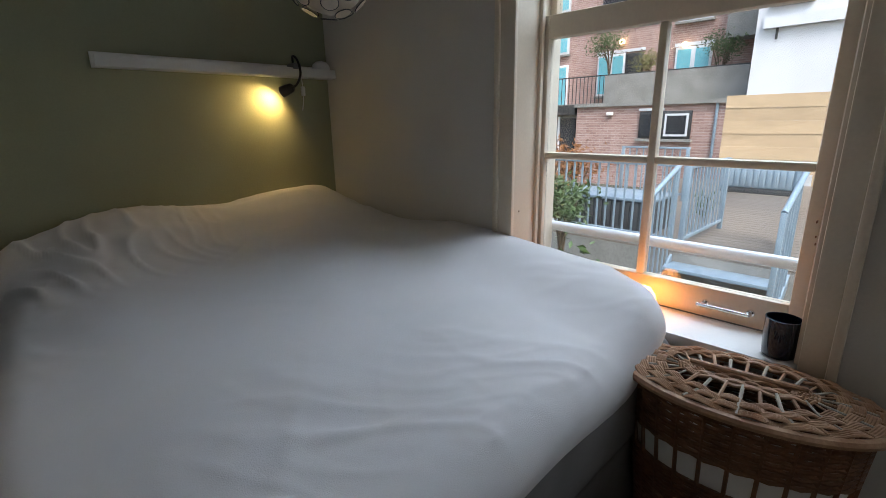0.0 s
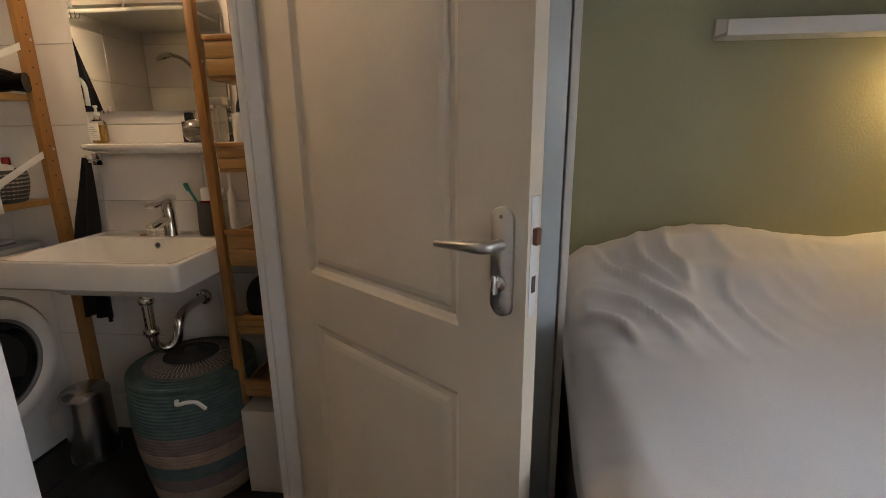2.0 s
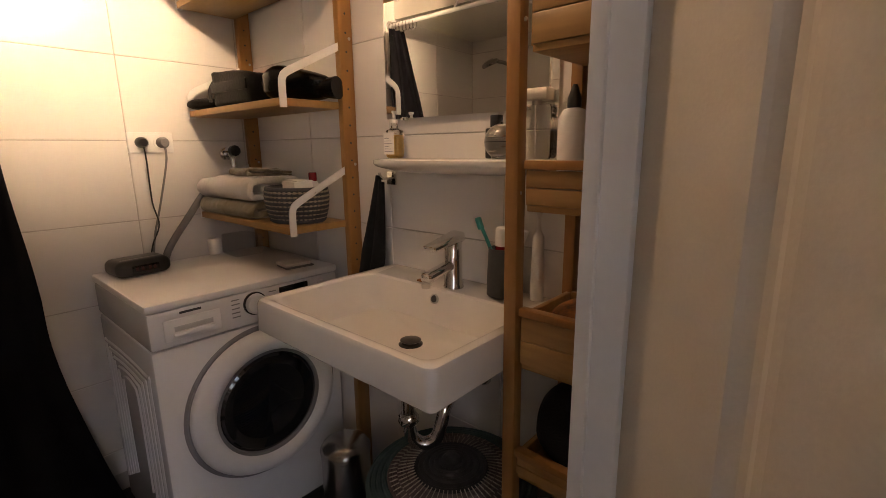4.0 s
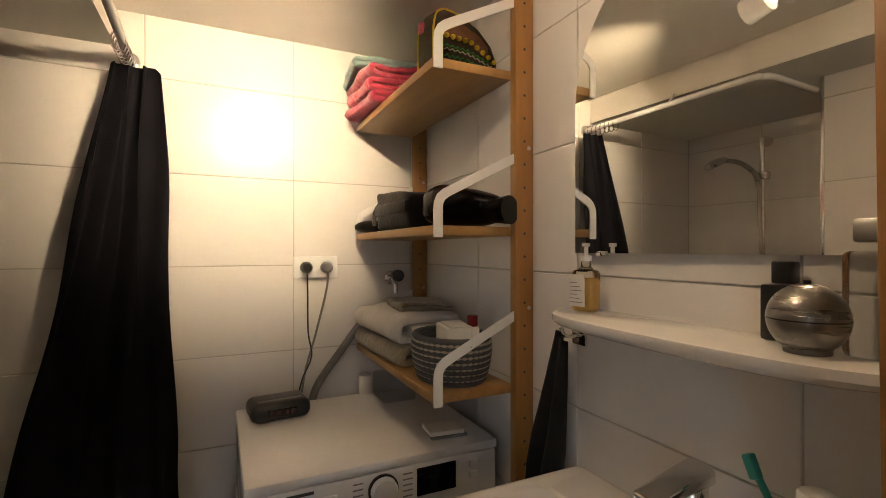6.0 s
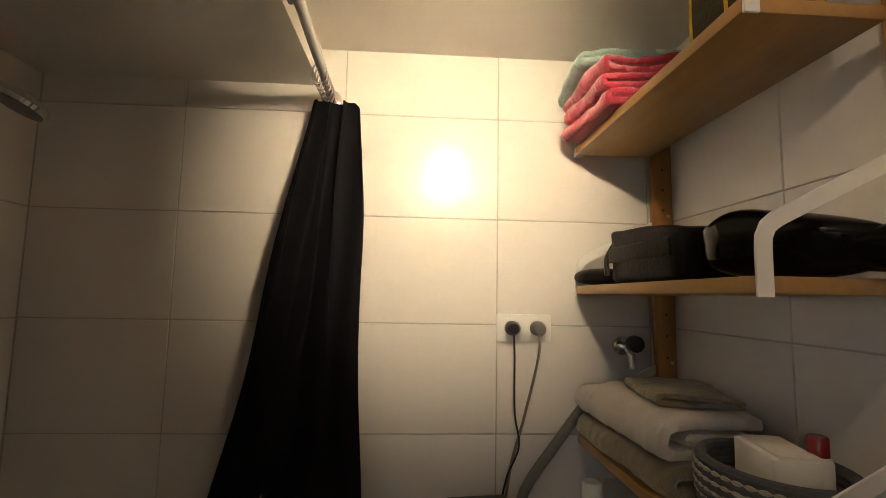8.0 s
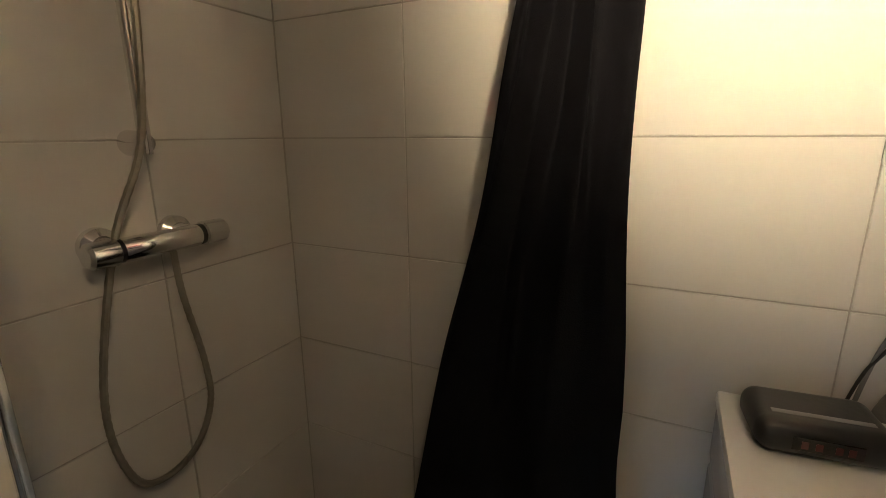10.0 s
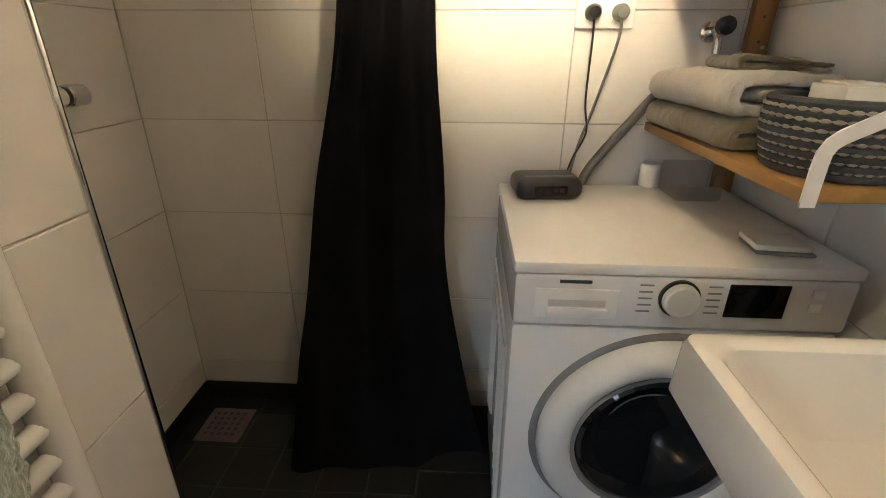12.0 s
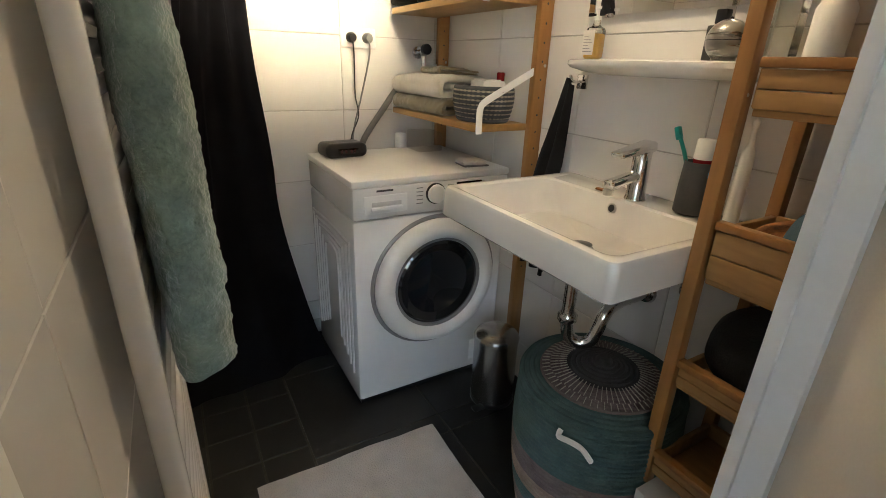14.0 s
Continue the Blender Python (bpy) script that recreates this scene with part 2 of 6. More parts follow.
M_TEALPL = node_material("teal_plastic", (0.01, 0.22, 0.20), 0.3, vary=0.05, bump=0.0)
M_BLUEPL = node_material("blue_plastic", (0.05, 0.22, 0.50), 0.3, vary=0.05, bump=0.0)
M_YELLOW = node_material("yellow_wool", (0.65, 0.45, 0.02), 0.9, vary=0.1, scale=40, fine=300, bump=0.5)
M_GREENTHREAD = node_material("green_thread", (0.06, 0.22, 0.05), 0.8, vary=0.15, scale=40, fine=300, bump=0.4)
M_POUCH = node_material("embroidered_pouch_cloth", (0.02, 0.038, 0.014), 0.85, vary=0.3, scale=45, fine=160, bump=0.6, second=(0.05, 0.014, 0.008))
M_ORANGE = node_material("orange_print_cloth", (0.45, 0.16, 0.03), 0.9, vary=0.2, scale=30, fine=200, bump=0.4, second=(0.12, 0.06, 0.03))
M_BLUECLOTH = node_material("slate_blue_cloth", (0.07, 0.13, 0.18), 0.9, vary=0.15, scale=20, fine=250, bump=0.4)
M_MAT = node_material("pale_grey_bath_mat", (0.50, 0.48, 0.46), 0.95, vary=0.1, scale=14, fine=220, bump=0.9, sheen=0.3)
M_DISPLAY = node_material("dark_display_glass", (0.008, 0.008, 0.010), 0.08, vary=0.05, bump=0.0)
M_DRUM = node_material("porthole_dark_glass", (0.010, 0.011, 0.014), 0.04, vary=0.05, bump=0.0, coat=0.8)
M_PALEGREY = node_material("grip_shade_grey", (0.56, 0.56, 0.56), 0.4, vary=0.05, bump=0.02)
M_GREYRING = node_material("grey_ring_plastic", (0.22, 0.22, 0.23), 0.35, vary=0.06, bump=0.02)
M_LAMPGLOW = node_material("lit_warm_bulb", (0.9, 0.7, 0.4), 0.4, vary=0.02, bump=0.0, emit=((1.0, 0.72, 0.30), 3.5))
M_BATHGLOW = node_material("lit_bathroom_bulb", (0.9, 0.7, 0.4), 0.4, vary=0.02, bump=0.0, emit=((1.0, 0.80, 0.50), 2.5))
M_SALT = node_material("lit_salt_lamp", (0.8, 0.35, 0.1), 0.5, vary=0.1, bump=0.1, emit=((1.0, 0.36, 0.07), 5.0))
M_REDLED = node_material("red_led", (0.03, 0.002, 0.002), 0.3, vary=0.02, bump=0.0, emit=((1.0, 0.05, 0.02), 0.001))
M_CAPIZ = node_material("capiz_shell", (0.62, 0.55, 0.44), 0.35, vary=0.12, scale=20, fine=90, bump=0.1)
M_GREYMET = node_material("galvanised_blue_grey_metal", (0.25, 0.33, 0.40), 0.5, 0.3, vary=0.12, scale=6, fine=60, bump=0.1)
M_BRICK = node_material("pink_brick", (0.37, 0.255, 0.235), 0.9, vary=0.2, scale=3, fine=40, bump=0.3, second=(0.33, 0.21, 0.19))
M_RENDER = node_material("white_render", (0.60, 0.63, 0.68), 0.85, vary=0.05, scale=1.2, fine=30, bump=0.15)
M_CONCRETE = node_material("grey_concrete", (0.26, 0.26, 0.25), 0.9, vary=0.2, scale=2, fine=30, bump=0.3)
M_DECK = node_material("weathered_deck_boards", (0.19, 0.165, 0.14), 0.35, vary=0.2, scale=3, fine=40, bump=0.2, stretch=(1, 0.3, 1), per_piece=0.12)
M_FENCE = node_material("pale_pine_boards", (0.56, 0.42, 0.27), 0.75, vary=0.15, scale=2, fine=30, bump=0.2, stretch=(1, 0.2, 1), per_piece=0.08)
M_DARKFRAME = node_material("dark_window_frame", (0.03, 0.032, 0.035), 0.4, vary=0.1, bump=0.03)
M_DARKPANE = node_material("dark_far_pane", (0.03, 0.035, 0.045), 0.08, vary=0.1, bump=0.0)
M_BLUEPANE = node_material("blue_far_panel", (0.16, 0.48, 0.58), 0.3, vary=0.1, bump=0.0)
M_LEAF = node_material("garden_leaves", (0.07, 0.12, 0.035), 0.6, vary=0.3, scale=6, fine=30, bump=0.1)
M_LEAFYELLOW = node_material("yellowing_leaves", (0.20, 0.19, 0.06), 0.6, vary=0.3, scale=6, fine=30, bump=0.1)
M_LEAFAUT = node_material("autumn_leaves", (0.32, 0.13, 0.04), 0.6, vary=0.3, scale=6, fine=30, bump=0.1)
M_BARK = node_material("bark", (0.10, 0.07, 0.045), 0.9, vary=0.2, scale=10, fine=60, bump=0.5)
M_BARREL = node_material("dark_shed_cover", (0.05, 0.055, 0.06), 0.6, vary=0.15, scale=5, fine=60, bump=0.2)
M_GROUND = node_material("mossy_ground", (0.10, 0.10, 0.07), 0.95, vary=0.3, scale=2, fine=30, bump=0.4)


def mirror_material():
    m = bpy.data.materials.new("silvered_mirror")
    m.use_nodes = True
    b = m.node_tree.nodes["Principled BSDF"]
    b.inputs["Base Color"].default_value = (0.86, 0.87, 0.85, 1)
    b.inputs["Metallic"].default_value = 1.0
    b.inputs["Roughness"].default_value = 0.012
    return m


def glass_material(name, color, rough=0.0):
    m = bpy.data.materials.new(name)
    m.use_nodes = True
    b = m.node_tree.nodes["Principled BSDF"]
    b.inputs["Base Color"].default_value = (*color, 1)
    b.inputs["Transmission Weight"].default_value = 1.0
    b.inputs["Roughness"].default_value = rough
    b.inputs["IOR"].default_value = 1.45
    return m


def lay_bricks(m, mortar):
    """Courses of bricks with pale mortar on walls that face along x."""
    nodes, link = m.node_tree.nodes, m.node_tree.links.new
    b = nodes["Principled BSDF"]
    old = b.inputs["Base Color"].links[0].from_socket
    tc = nodes.new("ShaderNodeTexCoord")
    sep, com = nodes.new("ShaderNodeSeparateXYZ"), nodes.new("ShaderNodeCombineXYZ")
    link(tc.outputs["Object"], sep.inputs[0])
    link(sep.outputs["Y"], com.inputs["X"])
    link(sep.outputs["Z"], com.inputs["Y"])
    br = nodes.new("ShaderNodeTexBrick")
    br.inputs["Scale"].default_value = 1.0
    br.inputs["Brick Width"].default_value = 0.23
    br.inputs["Row Height"].default_value = 0.068
    br.inputs["Mortar Size"].default_value = 0.007
    br.inputs["Color1"].default_value = (1, 1, 1, 1)
    br.inputs["Color2"].default_value = (0.72, 0.68, 0.66, 1)
    br.inputs["Mortar"].default_value = (*mortar, 1)
    link(com.outputs[0], br.inputs["Vector"])
    mul = nodes.new("ShaderNodeMix")
    mul.data_type, mul.blend_type = "RGBA", "MULTIPLY"
    mul.inputs["Factor"].default_value = 1.0
    link(old, mul.inputs["A"])
    link(br.outputs["Color"], mul.inputs["B"])
    link(mul.outputs["Result"], b.inputs["Base Color"])


lay_bricks(M_BRICK, (1.25, 1.5, 1.5))
M_MIRROR = mirror_material()
M_PANE = glass_material("window_glass", (0.97, 0.99, 0.99))
M_CLEAR = glass_material("clear_bottle_glass", (0.93, 0.94, 0.90), 0.03)
# bamboo of the ladder rack, its shade put in as a darker tone
M_LADDER = node_material("shaded_oiled_bamboo", (0.37, 0.175, 0.052), 0.4, vary=0.2, scale=5, fine=60, bump=0.08, stretch=(1, 1, 0.12))
M_CRATE = node_material("crate_bamboo", (0.47, 0.265, 0.10), 0.42, vary=0.28, scale=5, fine=60, bump=0.08, stretch=(0.15, 1, 1))
M_GREYCLOTH = node_material("dark_grey_terry", (0.018, 0.018, 0.021), 0.9, vary=0.2, scale=16, fine=260, bump=0.8, spec=0.2)
M_DULLCREAM = node_material("dull_cream_rope", (0.42, 0.38, 0.32), 0.9, vary=0.15, scale=20, fine=200, bump=0.6)
M_HOSE = node_material("ribbed_hose_metal", (0.38, 0.35, 0.30), 0.42, 0.7, vary=0.1, scale=12, fine=120, bump=0.05)
M_SMOKE = node_material("smoky_clear_plastic", (0.45, 0.45, 0.47), 0.2, vary=0.05, bump=0.02)
M_SMOKE.node_tree.nodes["Principled BSDF"].inputs["Alpha"].default_value = 0.16
M_DARKSTEEL = node_material("dim_brushed_steel", (0.30, 0.29, 0.28), 0.28, 1.0, vary=0.08, scale=10, fine=200, bump=0.05, stretch=(1, 1, 12))
M_BINSTEEL = node_material("polished_bin_steel", (0.40, 0.39, 0.38), 0.25, 1.0, vary=0.04, scale=14, fine=180, bump=0.02)
M_BLACKSATIN = node_material("black_satin_plastic", (0.004, 0.004, 0.0045), 0.2, vary=0.2, scale=12, fine=90, bump=0.06, spec=0.12)

# ---- the rooms ----
XW, YN, XE, YG = -2.69, 2.465, 1.40, 2.50   # bathroom back wall, sink wall, window wall, green wall
YS, XP, YP = 0.815, -1.90, 1.28             # shower wall, end of the partition, its bathroom face
XD = -1.00                                  # bedroom face of the door wall
ZC, ZS, YSO = 2.01, 1.905, 1.525            # bathroom ceiling, shower soffit and its edge
T = 0.008                                   # tile thickness
G = 0.0035                                  # depth of the joints
DY0, DY1 = 1.30, 2.06                       # door opening
BED_C = 2.50                                # bedroom ceiling

structure("wall_green", boxm(-1.0, 1.75, YG, YG + 0.12, 0, BED_C), M_GREEN, "sage green painted bedroom wall behind the bed", "wall")
bm = bmesh.new()
WY0, WY1, WZ0, WZ1 = 0.137, 1.24, 0.56, 2.30   # window opening
box(bm, XE, XE + 0.34, -1.6, -1.40, 0, BED_C)
box(bm, XE, XE + 0.34, -0.30, WY0, 0, BED_C)
box(bm, XE, XE + 0.34, -1.40, -0.30, 0, 0.90)
box(bm, XE, XE + 0.34, -1.40, -0.30, WZ1, BED_C)
box(bm, XE, XE + 0.34, WY1, YG, 0, BED_C)
box(bm, XE, XE + 0.34, WY0, WY1, 0, WZ0)
box(bm, XE, XE + 0.34, WY0, WY1, WZ1, BED_C)
structure("wall_window", bm, M_WALL, "warm white plastered wall with the sash window", "wall")
bm = bmesh.new()
box(bm, XD - 0.06, XD, -1.6, 1.245, 0, BED_C)
box(bm, XD + 0.035, XD + 0.05, DY1 + 0.004, YG, 0, BED_C)
box(bm, XD - 0.06, XD, 1.245, DY1 + 0.004, 2.04, BED_C)
structure("wall_door", bm, M_WALL, "painted wall with the bathroom doorway", "wall")
bm = bmesh.new()
box(bm, XD - 0.10, XE + 0.34, -1.72, -1.6, 0, BED_C)
structure("wall_south", bm, M_WALL, "plain painted bedroom wall", "wall")
structure("ceiling_bedroom", boxm(XD - 0.10, XE + 0.34, -1.72, YG + 0.12, BED_C, BED_C + 0.1), M_CEIL, "white painted bedroom ceiling", "ceiling")
FLOOR_B = structure("floor_bedroom", boxm(XD - 0.05, XE + 0.34, -1.72, YG + 0.12, -0.12, -0.006), M_WOODFLOOR, "brown wooden bedroom floor", "floor")
WALL_W = structure("wall_west", boxm(XW - 0.13, XW - G, YS - 0.13, YN + 0.13, 0, 2.3), M_GROUT, "white tiled back wall of the bathroom", "wall")
WALL_N = structure("wall_north", boxm(XW - G, XD + 0.034, YN + G, YN + 0.13, 0, 2.3), M_GROUT, "white tiled bathroom wall above the basin", "wall")
WALL_S = structure("wall_shower", boxm(XW - G, XP, YS - 0.13, YS - G, 0, 2.3), M_GROUT, "white tiled shower wall", "wall")
WALL_P = structure("wall_partition", boxm(XP + G, XD - 0.06, YS - 0.13, YP - G, 0, 2.3), M_GROUT, "white tiled block between shower and doorway", "wall")
structure("ceiling_bathroom", boxm(XW - 0.1, XD - 0.06, YSO, YN + 0.1, ZC, ZC + 0.1), M_CEIL, "warm white bathroom ceiling", "ceiling")
structure("ceiling_shower", boxm(XW - 0.1, XD - 0.06, YS - 0.13, YSO, ZS, ZC + 0.1), M_CEIL, "lowered white ceiling over the shower", "ceiling")
FLOOR_S = structure("floor_bathroom", boxm(XW - 0.1, XD - 0.05, YS - 0.13, YN + 0.1, -0.12, -G), M_DARKGROUT, "dark tiled bathroom floor", "floor")
structure("ceiling_niche", boxm(XD - 0.06, XD + 0.035, DY1 + 0.004, YN + 0.1, ZC, ZC + 0.1), M_CEIL, "white ceiling over the rack niche", "ceiling")
structure("floor_niche", boxm(XD - 0.05, XD + 0.035, DY1 + 0.004, YN + 0.1, -0.004, -0.001), M_DARKGROUT, "dark floor of the rack niche", "floor")

# ---- bathroom: washing machine and what stands on it ----
def washing_machine():
    w = thing("washing_machine", "white front-loading washing machine with a dark porthole", "washing machine", (-2.39, 2.135, 0.0))
    x0, x1, y0, y1 = -0.235, 0.27, -0.298, 0.295
    part("body", boxm(x0, x1, y0, y1, 0.02, 0.713, 0.012), M_ENAMEL, w)
    part("control_panel", boxm(x0, x1 + 0.006, y0, y1, 0.716, 0.822, 0.010), M_ENAMEL, w)
    part("top_plate", boxm(x0 - 0.005, x1 + 0.0065, y0 - 0.002, y1 + 0.002, 0.8215, 0.845, 0.006), M_WHITEPL, w)
    part("plinth", boxm(x0, x1 - 0.012, y0 + 0.01, y1 - 0.01, 0.0, 0.02), M_BLACKPL, w, "dark recessed foot strip")
    # pressed ribs on the visible side
    for i in range(5):
        d = 0.045 + i * 0.034
        bm = bmesh.new()
        tube(bm, smooth_path([(x0 + d, y0, 0.12 + i * 0.02), (x0 + d, y0, 0.58 - i * 0.02), (x0 + d + 0.03, y0, 0.63 - i * 0.02),
                              (x1 - d - 0.03, y0, 0.63 - i * 0.02), (x1 - d, y0, 0.58 - i * 0.02), (x1 - d, y0, 0.12 + i * 0.02)], 5), 0.006, 6)
        part("rib", bm, M_ENAMEL, w)
    cx, cy, cz = x1, 0.005, 0.455
    front = Matrix.Translation((cx, cy, cz)) @ pose(0, 0, 0, 0, 90, 0)
    part("door_gasket", moved(lathe(bmesh.new(), [(0.243, -0.004), (0.252, 0.003), (0.244, 0.007), (0.232, 0.004)], 56), front), M_GREYRING, w)
    door = part("porthole_door", moved(lathe(bmesh.new(), [(0.236, 0.0), (0.238, 0.018), (0.228, 0.034), (0.205, 0.044), (0.182, 0.040), (0.168, 0.026), (0.162, 0.006)], 64, caps=False), front), M_WHITEPL, w)
    part("porthole_glass", moved(lathe(bmesh.new(), [(0.168, 0.020), (0.150, 0.030), (0.11, 0.016), (0.06, -0.012), (0.012, -0.022)], 48), front), M_DRUM, door, "dark curved porthole glass")
    part("porthole_ring", moved(lathe(bmesh.new(), [(0.171, 0.022), (0.172, 0.032), (0.163, 0.032), (0.160, 0.020)], 48, caps=False), front), M_GREYRING, door)
    part("detergent_drawer", boxm(x1 + 0.004, x1 + 0.010, -0.262, -0.112, 0.735, 0.795, 0.004), M_WHITEPL, w)
    part("drawer_grip", boxm(x1 + 0.008, x1 + 0.017, -0.240, -0.130, 0.744, 0.758, 0.004), M_WHITEPL, w)
    # raised grey strip, coloured as the shade inside the white grip recess
    part("grip_shade", boxm(x1 + 0.009, x1 + 0.0108, -0.236, -0.134, 0.760, 0.774, 0.002), M_PALEGREY, w, "grey strip painted as shade above the drawer grip")
    part("name_bar", boxm(x1 + 0.005, x1 + 0.008, -0.218, -0.162, 0.806, 0.812), M_INK, w)
    knob = part("programme_knob", moved(lathe(bmesh.new(), [(0.031, 0), (0.031, 0.016), (0.027, 0.020), (0.005, 0.021)], 36), Matrix.Translation((x1 + 0.006, -0.008, 0.782)) @ pose(0, 0, 0, 0, 90, 0)), M_WHITEPL, w)
    part("knob_ring", moved(lathe(bmesh.new(), [(0.0355, 0), (0.0355, 0.006), (0.0315, 0.007), (0.0315, 0)], 36, caps=False), Matrix.Translation((x1 + 0.006, -0.008, 0.782)) @ pose(0, 0, 0, 0, 90, 0)), M_BLACKPL, knob, "thin dark ring")
    part("display", boxm(x1 + 0.005, x1 + 0.008, 0.075, 0.178, 0.746, 0.812, 0.002), M_DISPLAY, w, "dark glass display")
    for i in range(5):
        for s in (-0.078, 0.040):
            part("programme_mark", boxm(x1 + 0.005, x1 + 0.007, s, s + 0.024, 0.752 + i * 0.013, 0.755 + i * 0.013), M_GREYRING, w)
    for z in (0.760, 0.787):
        part("button", boxm(x1 + 0.004, x1 + 0.010, 0.215, 0.238, z, z + 0.018, 0.003), M_WHITEPL, w)
    part("filter_flap", boxm(x1 + 0.001, x1 + 0.003, 0.17, 0.275, 0.06, 0.15, 0.004), M_ENAMEL, w)


washing_machine()
c = thing("clock_radio", "rounded black clock radio standing on the washing machine", "clock radio", (-2.525, 1.945, 0.846), 6)
part("body", boxm(-0.058, 0.058, -0.082, 0.082, 0.0, 0.053, 0.022, 6), M_BLACKPL, c)
part("display", boxm(0.055, 0.0586, -0.040, 0.040, 0.016, 0.036, 0.001), M_DISPLAY, c, "dark display")
for k in (-0.026, -0.010, 0.012, 0.026):
    part("digit", boxm(0.0586, 0.0590, k - 0.004, k + 0.004, 0.020, 0.031), M_REDLED, c, "dim red digit")
part("top_trim", boxm(0.020, 0.030, -0.060, 0.060, 0.0515, 0.0538, 0.0008), M_GREYRING, c)
c = thing("soap_tray", "dark tray with a white card lying on the washing machine", "tray", (-2.20, 2.33, 0.846), -6)
part("tray", boxm(-0.040, 0.040, -0.055, 0.045, 0, 0.006, 0.003), M_GREYRING, c)
part("card", boxm(-0.04, 0.034, -0.056, 0.038, 0.006, 0.018, 0.004), M_PAPER, c)
single("storage_box", boxm(-2.60, -2.48, 2.25, 2.36, 0.846, 0.925, 0.008), M_SMOKE, "smoky clear plastic box standing under the shelf", "box")
single("white_tub", lathe(bmesh.new(), [(0.022, 0), (0.024, 0.004), (0.024, 0.055), (0.020, 0.060), (0.004, 0.061)], 24, (-2.625, 2.235, 0.846)), M_WHITEPL, "small white plastic tub on the washing machine", "tub")

# ---- wall shelving ----
SHELF_Z = (0.990, 1.358, 1.724)


def wall_shelving():
    s = thing("wall_shelving", "bamboo wall shelving with white steel brackets above the washing machine", "shelving", (-2.33, 2.44, 0.0))
    for px in (-0.312, 0.316):
        post = part("post", boxm(px - 0.013, px + 0.013, -0.028, 0.022, 0.0, 1.985, 0.004), M_BAMBOO, s)
        for k in range(27):
            z = 0.5 + k * 0.054
            m = Matrix.Translation((px + 0.0128, -0.004, z)) @ pose(0, 0, 0, 0, 90, 0)
            part("peg_hole", moved(lathe(bmesh.new(), [(0.0035, 0), (0.003, 0.0008)], 10), m), M_INK, post)
        for z in (1.19, 1.565, 1.92):
            m = Matrix.Translation((px + 0.0128, 0.008, z)) @ pose(0, 0, 0, 0, 90, 0)
            part("screw", moved(lathe(bmesh.new(), [(0.005, 0), (0.0045, 0.002), (0.001, 0.0025)], 12), m), M_STEEL, post)
    for z in SHELF_Z:
        part("board", boxm(-0.315, 0.314, -0.232, -0.030, z, z + 0.022, 0.003), M_SHELFWOOD, s)
        for px in (-0.318, 0.317):
            bm = bmesh.new()
            # flat strip: up the front edge, a rounded knee, then a slope to the post
            pts = [Vector(q) for q in ((0, -0.223, z - 0.004), (0, -0.223, z + 0.055), (0, -0.222, z + 0.070), (0, -0.216, z + 0.083), (0, -0.205, z + 0.092), (0, -0.190, z + 0.100), (0, -0.105, z + 0.143), (0, -0.020, z + 0.185))]
            rows = []
            for i, p in enumerate(pts):
                a, b = pts[max(i - 1, 0)], pts[min(i + 1, len(pts) - 1)]
                d = (b - a).normalized()
                nrm = Vector((0, -d.z, d.y)) * 0.0105
                rows.append([bm.verts.new((px + sx, p.y + sg * nrm.y, p.z + sg * nrm.z)) for sx, sg in ((0.0, 1), (0.004, 1), (0.004, -1), (0.0, -1))])
            for a, b in zip(rows, rows[1:]):
                for k in range(4):
                    bm.faces.new((a[k], a[(k + 1) % 4], b[(k + 1) % 4], b[k]))
            bm.faces.new(rows[0]), bm.faces.new(rows[-1][::-1])
            part("bracket", bm, M_WHITEPL, s, "white steel bracket")


wall_shelving()


